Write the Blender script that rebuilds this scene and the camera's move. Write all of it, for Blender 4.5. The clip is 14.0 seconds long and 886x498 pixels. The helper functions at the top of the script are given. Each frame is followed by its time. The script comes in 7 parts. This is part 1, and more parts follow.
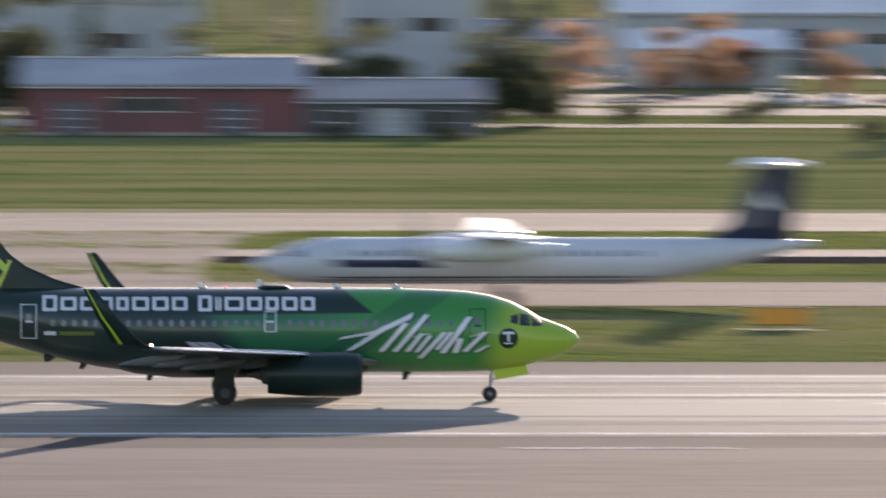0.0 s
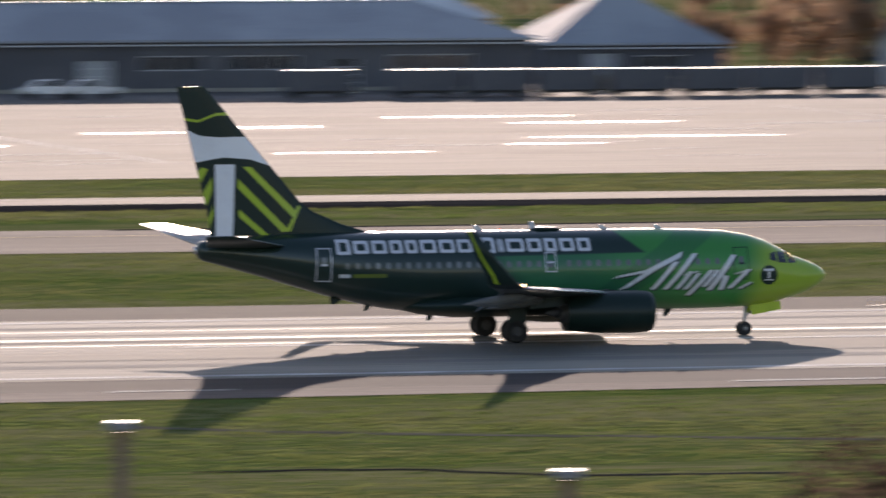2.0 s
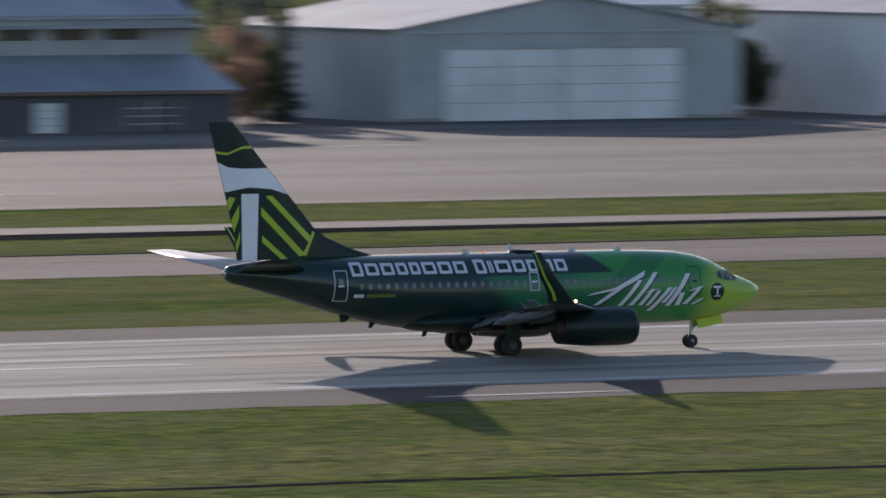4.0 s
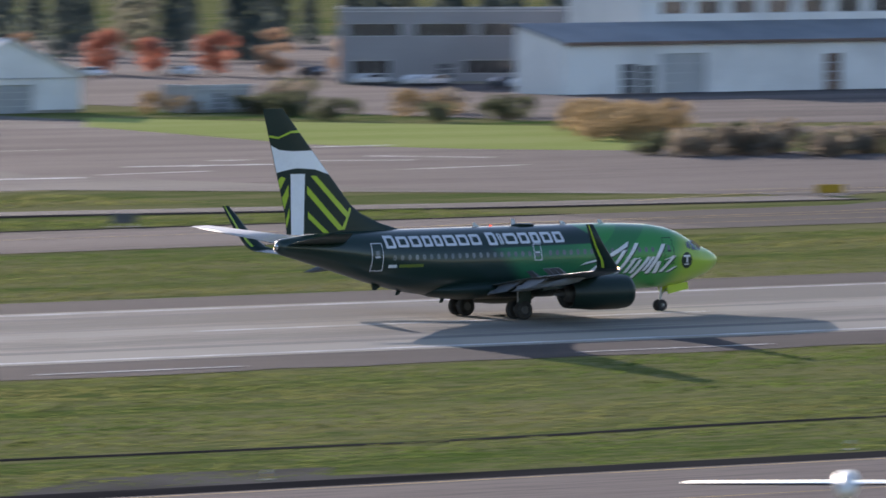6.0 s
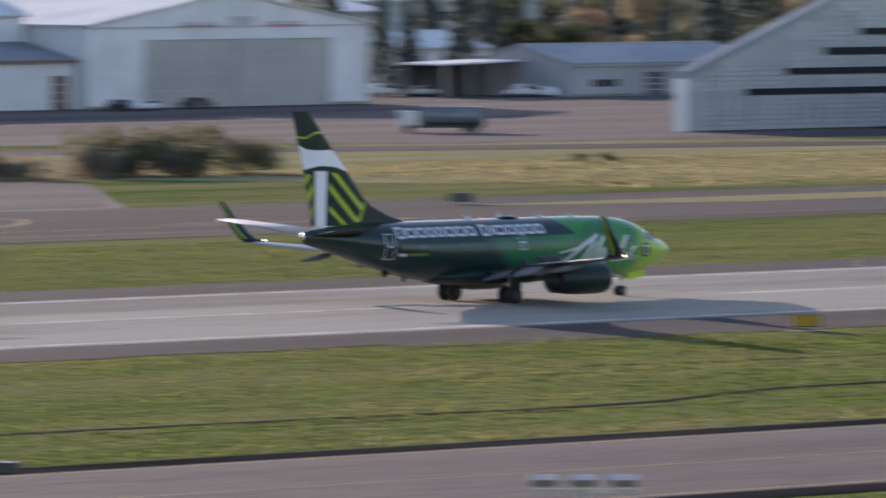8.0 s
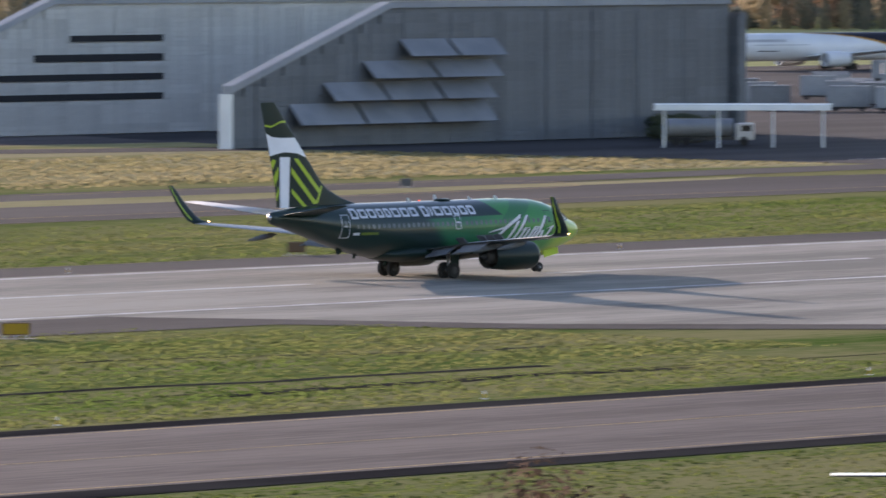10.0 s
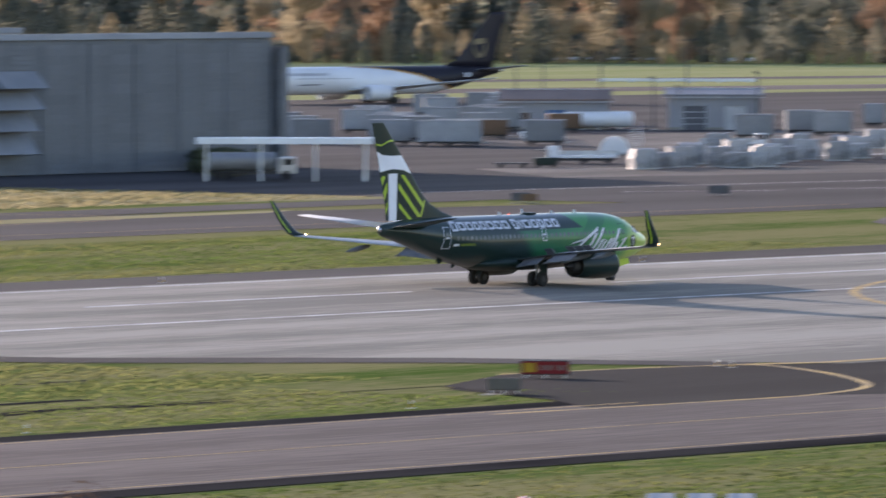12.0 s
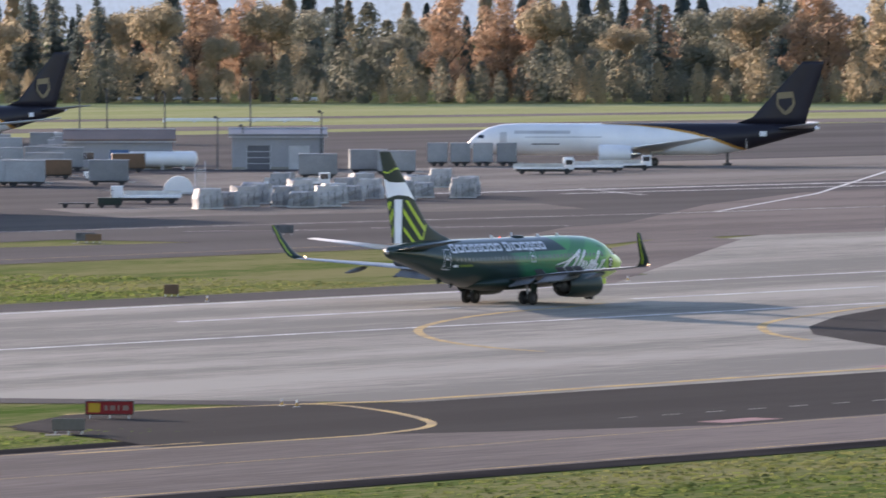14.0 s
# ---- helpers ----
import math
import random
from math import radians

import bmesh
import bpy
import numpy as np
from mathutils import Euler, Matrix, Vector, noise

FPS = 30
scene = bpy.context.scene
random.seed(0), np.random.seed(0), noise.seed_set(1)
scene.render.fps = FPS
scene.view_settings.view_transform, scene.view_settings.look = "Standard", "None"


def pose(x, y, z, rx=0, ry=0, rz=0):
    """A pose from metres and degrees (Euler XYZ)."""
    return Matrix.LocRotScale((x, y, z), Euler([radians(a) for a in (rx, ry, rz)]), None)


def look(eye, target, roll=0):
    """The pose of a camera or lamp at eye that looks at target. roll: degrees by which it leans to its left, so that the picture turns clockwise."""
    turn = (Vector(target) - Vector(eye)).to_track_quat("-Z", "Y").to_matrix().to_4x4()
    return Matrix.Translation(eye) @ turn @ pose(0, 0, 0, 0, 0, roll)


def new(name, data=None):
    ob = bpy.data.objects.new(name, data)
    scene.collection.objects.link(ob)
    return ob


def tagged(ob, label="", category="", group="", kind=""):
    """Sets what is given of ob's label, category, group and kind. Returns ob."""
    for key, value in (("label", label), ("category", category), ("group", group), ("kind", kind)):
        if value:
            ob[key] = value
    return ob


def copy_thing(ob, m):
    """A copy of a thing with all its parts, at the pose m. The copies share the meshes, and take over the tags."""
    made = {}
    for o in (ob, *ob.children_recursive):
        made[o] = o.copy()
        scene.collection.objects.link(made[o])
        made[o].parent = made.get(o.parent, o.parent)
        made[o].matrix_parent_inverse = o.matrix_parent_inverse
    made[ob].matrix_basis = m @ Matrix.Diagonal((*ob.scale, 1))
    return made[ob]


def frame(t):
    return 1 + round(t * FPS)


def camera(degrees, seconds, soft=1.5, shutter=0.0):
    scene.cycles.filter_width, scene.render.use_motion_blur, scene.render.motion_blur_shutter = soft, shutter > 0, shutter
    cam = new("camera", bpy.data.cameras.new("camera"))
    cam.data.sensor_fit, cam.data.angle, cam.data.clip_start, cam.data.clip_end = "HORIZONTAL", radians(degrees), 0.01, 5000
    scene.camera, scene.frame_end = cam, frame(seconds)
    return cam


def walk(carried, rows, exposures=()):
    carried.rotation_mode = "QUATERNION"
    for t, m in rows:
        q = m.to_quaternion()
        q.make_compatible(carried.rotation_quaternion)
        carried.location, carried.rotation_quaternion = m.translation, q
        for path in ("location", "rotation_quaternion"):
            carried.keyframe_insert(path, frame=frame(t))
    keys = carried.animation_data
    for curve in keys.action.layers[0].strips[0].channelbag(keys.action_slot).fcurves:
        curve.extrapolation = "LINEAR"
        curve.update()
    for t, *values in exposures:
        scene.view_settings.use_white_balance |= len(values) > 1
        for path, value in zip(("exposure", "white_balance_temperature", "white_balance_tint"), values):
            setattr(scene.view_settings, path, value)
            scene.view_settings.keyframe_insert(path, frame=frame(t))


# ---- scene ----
H_EYE = 25.4
cam = camera(5.853, 14.0, soft=1.6, shutter=0.75)


def aim(pan, tilt, roll):
    """Camera on its stand: pan clockwise from +y, tilt above level, roll."""
    return pose(0, 0, H_EYE, 90 + tilt, 0, -pan) @ pose(0, 0, 0, 0, 0, roll)


walk(cam, [
    (0.0, aim(2.133, -2.542, 0.128)),
    (0.5, aim(6.041, -2.683, 0.013)),
    (1.0, aim(8.588, -2.744, -0.048)),
    (1.5, aim(11.902, -2.818, 0.002)),
    (2.0, aim(15.036, -2.825, -0.029)),
    (2.5, aim(17.989, -2.645, 0.032)),
    (3.0, aim(21.636, -2.450, 0.030)),
    (3.5, aim(24.517, -2.456, -0.008)),
    (4.0, aim(27.175, -2.462, -0.047)),
    (4.5, aim(29.627, -2.468, -0.085)),
    (5.0, aim(31.890, -2.474, -0.124)),
    (5.5, aim(33.981, -2.481, -0.162)),
    (6.0, aim(36.063, -2.405, -0.151)),
    (6.5, aim(38.154, -2.348, -0.065)),
    (7.0, aim(40.198, -2.402, 0.036)),
    (7.5, aim(41.275, -2.272, -0.067)),
    (8.0, aim(42.700, -2.250, -0.049)),
    (8.5, aim(45.131, -2.293, -0.038)),
    (9.0, aim(46.202, -2.278, -0.026)),
    (9.5, aim(47.109, -2.239, -0.019)),
    (10.0, aim(47.926, -2.201, -0.012)),
    (10.5, aim(48.668, -2.162, -0.005)),
    (11.0, aim(49.349, -2.123, 0.003)),
    (11.5, aim(49.982, -2.084, 0.010)),
    (12.0, aim(50.954, -1.977, 0.046)),
    (12.5, aim(52.069, -1.927, 0.028)),
    (13.0, aim(52.987, -1.883, 0.005)),
    (13.5, aim(53.503, -1.802, -0.021)),
    (14.0, aim(53.836, -1.714, -0.025)),
], exposures=[(0.0, 1.2, 7100, 24), (1.0, 0.87, 7250, 26), (2.0, 0.68, 7000, 26), (3.2, 0.32, 6500, 23), (5.5, 0.88, 6350, 22), (7.0, 0.96, 6450, 24), (9.0, 1.09, 6850, 27), (12.0, 1.37, 6700, 26), (14.0, 1.46, 6800, 26)])

# ---- light ----
SUN_AZ, SUN_EL = 14.0, 11.35      # sun stands low beyond the runway
world = bpy.data.worlds.new("sky")
scene.world = world
world.use_nodes = True
wn = world.node_tree
sky = wn.nodes.new("ShaderNodeTexSky")
sky.sky_type = "NISHITA"
sky.sun_disc = False
sky.sun_elevation, sky.sun_rotation = radians(SUN_EL), radians(SUN_AZ)
sky.dust_density, sky.air_density, sky.ozone_density = 0.5, 1.0, 2.0
wn.nodes["Background"].inputs["Strength"].default_value = 0.15
wn.links.new(sky.outputs[0], wn.nodes["Background"].inputs["Color"])
sun = new("sun", bpy.data.lights.new("sun", "SUN"))
sun.data.energy, sun.data.angle, sun.data.color = 3.4, radians(0.55), (1.0, 0.90, 0.76)
sun.matrix_world = look((0, 0, 100), (-100 * math.sin(radians(SUN_AZ)), -100 * math.cos(radians(SUN_AZ)), 100 - 100 * math.tan(radians(SUN_EL))))


# ---- materials ----
def mat(name, c1, c2=None, scale=1.0, rough=0.8, metal=0.0, bump=0.0, stretch=(1, 1, 1), fine=8.0, low=0.4, high=0.62, coat=0.0, ribs=None, vary=0.0, spec=0.5, mixw=0.3):
    """Two-scale noise between two colours with fine relief; ribs: (axis, spacing, depth) for profiled sheet metal."""
    m = bpy.data.materials.new(name)
    m.use_nodes = True
    n, l = m.node_tree.nodes, m.node_tree.links
    b = n["Principled BSDF"]
    b.inputs["Roughness"].default_value, b.inputs["Metallic"].default_value = rough, metal
    b.inputs["Coat Weight"].default_value = coat
    b.inputs["Specular IOR Level"].default_value = spec
    c2 = c2 or tuple(v * 0.82 for v in c1)
    tc, mp = n.new("ShaderNodeTexCoord"), n.new("ShaderNodeMapping")
    mp.inputs["Scale"].default_value = stretch
    l.new(tc.outputs["Object"], mp.inputs["Vector"])
    big, small = n.new("ShaderNodeTexNoise"), n.new("ShaderNodeTexNoise")
    big.inputs["Scale"].default_value, big.inputs["Detail"].default_value = 0.35 * scale, 5
    small.inputs["Scale"].default_value, small.inputs["Detail"].default_value = fine * scale, 4
    for t in (big, small):
        l.new(mp.outputs[0], t.inputs["Vector"])
    mixv = n.new("ShaderNodeMath")
    mixv.operation = "MULTIPLY_ADD"
    mixv.inputs[1].default_value = mixw
    l.new(small.outputs["Fac"], mixv.inputs[0])
    l.new(big.outputs["Fac"], mixv.inputs[2])
    ramp = n.new("ShaderNodeValToRGB")
    ramp.color_ramp.elements[0].position, ramp.color_ramp.elements[1].position = low + 0.5 * mixw, high + 0.5 * mixw
    ramp.color_ramp.elements[0].color, ramp.color_ramp.elements[1].color = (*c1, 1), (*c2, 1)
    l.new(mixv.outputs[0], ramp.inputs["Fac"])
    colour = ramp.outputs["Color"]
    if vary:
        info, hsv, rng = n.new("ShaderNodeObjectInfo"), n.new("ShaderNodeHueSaturation"), n.new("ShaderNodeMapRange")
        rng.inputs["To Min"].default_value, rng.inputs["To Max"].default_value = 1 - vary, 1 + vary
        l.new(info.outputs["Random"], rng.inputs["Value"])
        l.new(rng.outputs[0], hsv.inputs["Value"])
        l.new(colour, hsv.inputs["Color"])
        colour = hsv.outputs["Color"]
    l.new(colour, b.inputs["Base Color"])
    height = None
    if bump:
        height = small.outputs["Fac"]
    if ribs:
        wave = n.new("ShaderNodeTexWave")
        wave.bands_direction = ribs[0]
        wave.inputs["Scale"].default_value = 0.314 / ribs[1]
        l.new(tc.outputs["Object"], wave.inputs["Vector"])
        height = wave.outputs["Fac"]
        bump = ribs[2]
    if height:
        bp = n.new("ShaderNodeBump")
        bp.inputs["Strength"].default_value, bp.inputs["Distance"].default_value = 0.6, bump
        l.new(height, bp.inputs["Height"])
        l.new(bp.outputs[0], b.inputs["Normal"])
    return m


def glow(name, c, strength):
    m = mat(name, c)
    b = m.node_tree.nodes["Principled BSDF"]
    b.inputs["Emission Color"].default_value, b.inputs["Emission Strength"].default_value = (*c, 1), strength
    return m


GRASS = mat("grass", (0.075, 0.118, 0.028), (0.22, 0.20, 0.092), 0.22, 0.95, bump=0.06, stretch=(0.2, 1.2, 1), fine=6, low=0.30, high=0.62, spec=0.0, mixw=0.8)
GRASS_LUSH = mat("lush_grass", (0.31, 0.35, 0.105), (0.37, 0.385, 0.14), 0.2, 0.95, bump=0.05, stretch=(0.3, 1.1, 1), fine=6, spec=0.0, mixw=0.8)
GRASS_FAR = mat("pale_far_grass", (0.27, 0.285, 0.12), (0.34, 0.33, 0.17), 0.12, 0.95, bump=0.05, stretch=(0.3, 1.1, 1), fine=6, spec=0.0, mixw=0.8)
GRASS_DRY = mat("dry_grass", (0.21, 0.20, 0.085), (0.35, 0.30, 0.175), 0.2, 0.95, bump=0.05, stretch=(0.18, 1.1, 1), fine=6, low=0.28, high=0.6, spec=0.0, mixw=0.8)
CONCRETE = mat("runway_concrete", (0.305, 0.285, 0.243), (0.168, 0.158, 0.138), 0.12, 0.88, bump=0.006, stretch=(0.16, 1.5, 1), fine=9, low=0.42, high=0.6, spec=0.035, mixw=0.45)
ASPHALT = mat("asphalt", (0.074, 0.069, 0.069), (0.048, 0.045, 0.046), 0.12, 0.95, bump=0.006, stretch=(0.2, 1.4, 1), fine=10, spec=0.03)
ASPHALT_NEW = mat("fresh_dark_asphalt", (0.040, 0.037, 0.037), (0.027, 0.026, 0.026), 0.15, 0.95, bump=0.006, stretch=(0.2, 1.4, 1), fine=10, spec=0.02)
ASPHALT_OLD = mat("weathered_asphalt", (0.158, 0.132, 0.121), (0.092, 0.079, 0.074), 0.12, 0.95, bump=0.006, stretch=(0.15, 1.5, 1), fine=10, spec=0.03, mixw=0.6)
APRON = mat("apron_concrete", (0.182, 0.162, 0.144), (0.098, 0.088, 0.079), 0.1, 0.88, bump=0.006, stretch=(0.15, 1.3, 1), fine=9, spec=0.04, mixw=0.6)
TAR = mat("tar_edge", (0.028, 0.026, 0.026), (0.045, 0.042, 0.04), 0.5, 0.85, bump=0.01, stretch=(0.3, 1, 1), spec=0.0)
PAINT_WHITE = mat("white_marking", (0.62, 0.61, 0.59), (0.36, 0.35, 0.34), 0.8, 0.9, spec=0.1)
PAINT_YELLOW = mat("yellow_marking", (0.48, 0.33, 0.13), (0.30, 0.22, 0.12), 0.8, 0.9, spec=0.1)
PAINT_FADED = mat("faded_white_marking", (0.36, 0.355, 0.345), (0.20, 0.197, 0.19), 0.8, 0.9, spec=0.1)
RUST = mat("rusty_orange_paint", (0.17, 0.10, 0.06), (0.12, 0.075, 0.045), 1, 0.7, spec=0.2)
PAINT_PINK = mat("red_marking", (0.36, 0.19, 0.19), (0.24, 0.15, 0.15), 0.8, 0.9, spec=0.1)
RUBBER_STREAK = mat("tyre_rubber_streak", (0.17, 0.16, 0.15), (0.22, 0.207, 0.19), 0.3, 0.95, stretch=(0.05, 2, 1), spec=0.03)
SEALED = mat("smooth_sealed_asphalt", (0.22, 0.21, 0.195), (0.15, 0.143, 0.135), 0.6, 0.46, bump=0.004, spec=0.35)
GLARE_PALE = mat("glare_pale_concrete", (0.36, 0.34, 0.31), (0.26, 0.245, 0.22), 0.3, 0.66, stretch=(0.05, 2, 1), spec=0.12)
SOIL = mat("bare_soil", (0.15, 0.135, 0.115), (0.105, 0.095, 0.08), 0.4, 0.95, bump=0.03, spec=0.0)
WHITE = mat("white_sheet_metal", (0.72, 0.72, 0.72), (0.6, 0.6, 0.6), 0.5, 0.55, ribs=("X", 0.6, 0.03))
GREYWALL = mat("grey_sheet_metal", (0.38, 0.39, 0.40), (0.3, 0.31, 0.32), 0.4, 0.55, ribs=("X", 0.6, 0.03))
DARKWALL = mat("dark_wall", (0.10, 0.10, 0.11), (0.07, 0.07, 0.08), 0.4, 0.7)
REDWALL = mat("dark_red_wall", (0.19, 0.065, 0.065), (0.14, 0.055, 0.058), 0.5, 0.7)
OFFICE_WALL = mat("grey_render", (0.30, 0.30, 0.31), (0.25, 0.25, 0.26), 0.3, 0.8, spec=0.2)
BEIGE = mat("beige_panel", (0.44, 0.42, 0.385), (0.37, 0.355, 0.325), 0.4, 0.65, ribs=("X", 1.2, 0.03))
ROOF = mat("metal_roof", (0.33, 0.345, 0.36), (0.26, 0.272, 0.29), 0.3, 0.6, spec=0.15, ribs=("X", 0.5, 0.03))
ROOF_WHITE = mat("white_roof", (0.66, 0.66, 0.65), (0.54, 0.54, 0.54), 0.3, 0.6, spec=0.2, ribs=("X", 0.5, 0.03))
ROOF_PLAIN = mat("plain_grey_roof", (0.27, 0.28, 0.295), (0.21, 0.22, 0.235), 0.3, 0.8, spec=0.1)
ROOF_DARK = mat("grey_roof", (0.2, 0.2, 0.21), (0.14, 0.14, 0.15), 0.3, 0.6)
ROOF_BROWN = mat("brown_roof", (0.20, 0.13, 0.10), (0.14, 0.09, 0.07), 0.3, 0.7)
FRAME = mat("window_frame", (0.45, 0.45, 0.46), rough=0.5)
GLASS_DARK = mat("window_glass", (0.02, 0.023, 0.028), (0.03, 0.034, 0.04), 1, 0.08, spec=0.8)
BLASTWALL = mat("blast_wall_panel", (0.14, 0.155, 0.17), (0.11, 0.122, 0.135), 0.5, 0.5, metal=0.1, vary=0.08)
BLASTPALE = mat("pale_noise_wall_panel", (0.50, 0.50, 0.47), (0.41, 0.41, 0.39), 0.5, 0.55, metal=0.0, vary=0.08)
BLASTWHITE = mat("white_blast_pillar", (0.85, 0.85, 0.82), (0.76, 0.76, 0.73), 0.8, 0.5)
LOUVRE = mat("pale_louvre", (0.23, 0.24, 0.255), (0.18, 0.19, 0.205), 0.8, 0.5)
SLOT_SHADE = mat("slot_shade", (0.02, 0.02, 0.022), rough=0.9)
STEEL = mat("galvanised_steel", (0.42, 0.43, 0.44), (0.32, 0.33, 0.34), 2, 0.4, metal=0.6)
BLACK = mat("black_paint", (0.018, 0.018, 0.02), (0.03, 0.03, 0.032), 2, 0.5)
TYRE = mat("tyre_rubber", (0.017, 0.017, 0.018), (0.028, 0.027, 0.026), 4, 0.8)
HUB = mat("wheel_hub", (0.10, 0.10, 0.105), (0.06, 0.06, 0.065), 4, 0.55, metal=0.3)
BARE = mat("bare_aluminium", (0.62, 0.63, 0.65), (0.5, 0.51, 0.53), 1, 0.22, metal=0.9)
WING_GREY = mat("wing_grey_paint", (0.40, 0.405, 0.415), (0.33, 0.335, 0.345), 1, 0.5, spec=0.3)
FLAP_GREY = mat("dull_flap_grey", (0.17, 0.175, 0.18), (0.11, 0.115, 0.12), 1.5, 0.65, spec=0.2)
# Darker copy of the wing grey that holds the underside's shade.
WING_SHADE = mat("wing_shade", (0.10, 0.115, 0.115), (0.07, 0.08, 0.08), 1, 0.4, coat=0.2)
JET_DARK = mat("dark_green_paint", (0.010, 0.025, 0.021), (0.008, 0.021, 0.017), 1, 0.4, coat=0.06, spec=0.25)
JET_WHITE = mat("white_paint", (0.78, 0.79, 0.82), (0.70, 0.71, 0.74), 1, 0.35, coat=0.3)
JET_TITLE = mat("title_paint", (0.62, 0.63, 0.67), (0.55, 0.56, 0.60), 1, 0.45)
JET_SILVER = mat("silver_lettering", (0.62, 0.64, 0.66), (0.54, 0.56, 0.58), 1, 0.35, coat=0.2)
JET_LIME = mat("lime_paint", (0.36, 0.50, 0.02), (0.31, 0.44, 0.02), 1, 0.35, coat=0.3)
JET_GREEN = mat("dull_lime_lettering", (0.13, 0.17, 0.02), (0.10, 0.14, 0.02), 1, 0.4)
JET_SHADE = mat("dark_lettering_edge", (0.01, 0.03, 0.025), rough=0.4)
COCKPIT = mat("cockpit_glass", (0.012, 0.014, 0.018), (0.02, 0.022, 0.026), 1, 0.05, spec=0.9)
CABIN = mat("cabin_window", (0.11, 0.125, 0.13), (0.16, 0.175, 0.18), 2, 0.25, spec=0.5)
CARGO_WHITE = mat("cargo_white", (0.74, 0.74, 0.74), (0.66, 0.66, 0.66), 0.5, 0.35, coat=0.2)
# Greyer copy of the white; the fuselage's backlit shade is put into it.
TP_SHADED_WHITE = mat("shaded_white_paint", (0.56, 0.57, 0.60), (0.49, 0.50, 0.53), 0.5, 0.45, coat=0.1)
CARGO_BROWN = mat("cargo_brown", (0.016, 0.014, 0.022), (0.011, 0.010, 0.016), 0.5, 0.45, coat=0.05, spec=0.25)
CARGO_CREST = mat("dull_gold", (0.20, 0.15, 0.075), (0.15, 0.115, 0.06), 0.5, 0.5)
CARGO_GOLD = mat("cargo_gold", (0.52, 0.24, 0.035), (0.43, 0.20, 0.03), 0.5, 0.35)
NAVY = mat("navy_paint", (0.012, 0.02, 0.055), (0.02, 0.028, 0.07), 0.6, 0.35, coat=0.2)
RED_PAINT = mat("red_paint", (0.5, 0.02, 0.03), (0.4, 0.02, 0.03), 1, 0.35)
ORANGE_SIGN = mat("orange_sign", (0.75, 0.30, 0.03), (0.6, 0.24, 0.03), 1, 0.5)
RED_SIGN = mat("red_sign", (0.22, 0.016, 0.016), (0.16, 0.014, 0.014), 1, 0.6, spec=0.2)
YELLOW_SIGN = mat("yellow_sign", (0.42, 0.25, 0.02), (0.32, 0.19, 0.02), 1, 0.6, spec=0.2)
PLASTIC = mat("plastic_wrap", (0.36, 0.35, 0.34), (0.20, 0.20, 0.20), 1.6, 0.55, bump=0.03, fine=3, vary=0.2, spec=0.25)
CONTAINER = mat("container_metal", (0.25, 0.26, 0.275), (0.17, 0.18, 0.195), 0.6, 0.45, metal=0.3, vary=0.3, ribs=("X", 0.35, 0.03))
CAR_WHITE = mat("white_car_paint", (0.7, 0.7, 0.7), (0.62, 0.62, 0.62), 1, 0.25, coat=0.5, vary=0.15)
CAR_DARK = mat("dark_car_paint", (0.05, 0.055, 0.065), (0.08, 0.08, 0.09), 1, 0.25, coat=0.5, vary=0.3)
BLUE_PAINT = mat("blue_paint", (0.05, 0.14, 0.30), (0.04, 0.11, 0.25), 1, 0.5)
BARK = mat("bark", (0.085, 0.065, 0.05), (0.05, 0.04, 0.032), 3, 0.9, bump=0.03)


def leaf_mat(name, c1, c2, scale=0.5, through_light=0.7, **kw):
    m = mat(name, c1, c2, scale, 0.85, spec=0.03, **{"fine": 3, **kw})
    b = m.node_tree.nodes["Principled BSDF"]
    n, l = m.node_tree.nodes, m.node_tree.links
    geo, hsv, rng = n.new("ShaderNodeNewGeometry"), n.new("ShaderNodeHueSaturation"), n.new("ShaderNodeMapRange")
    info, rng2, mul = n.new("ShaderNodeObjectInfo"), n.new("ShaderNodeMapRange"), n.new("ShaderNodeMath")
    mul.operation = "MULTIPLY"
    rng.inputs["To Min"].default_value, rng.inputs["To Max"].default_value = 0.92, 1.08
    rng2.inputs["To Min"].default_value, rng2.inputs["To Max"].default_value = 0.85, 1.15
    l.new(geo.outputs["Random Per Island"], rng.inputs["Value"])
    l.new(info.outputs["Random"], rng2.inputs["Value"])
    l.new(rng.outputs[0], mul.inputs[0])
    l.new(rng2.outputs[0], mul.inputs[1])
    l.new(mul.outputs[0], hsv.inputs["Value"])
    src = b.inputs["Base Color"].links[0].from_socket
    l.new(src, hsv.inputs["Color"])
    l.new(hsv.outputs[0], b.inputs["Base Color"])
    tr, mx = n.new("ShaderNodeBsdfTranslucent"), n.new("ShaderNodeMixShader")
    mx.inputs[0].default_value = through_light
    l.new(hsv.outputs[0], tr.inputs["Color"])
    l.new(b.outputs[0], mx.inputs[1])
    l.new(tr.outputs[0], mx.inputs[2])
    l.new(mx.outputs[0], n["Material Output"].inputs["Surface"])
    return m


GRASS_BLADE = leaf_mat("grass_blades", (0.066, 0.103, 0.026), (0.128, 0.13, 0.054), 0.22, 0.72, stretch=(0.25, 0.8, 1), fine=3, low=0.3, high=0.68, mixw=0.45)
GRASS_STRAW = leaf_mat("dry_grass_blades", (0.15, 0.14, 0.07), (0.205, 0.18, 0.105), 0.22, 0.7, stretch=(0.25, 0.8, 1), fine=6, low=0.32, high=0.62, mixw=0.8)
# Most leaf colours are paled: the haze of the distance is put into them.
LEAF_DARK = leaf_mat("conifer_needles", (0.105, 0.13, 0.125), (0.14, 0.165, 0.15))
LEAF_GREEN = leaf_mat("dull_green_leaves", (0.11, 0.125, 0.075), (0.15, 0.155, 0.095))
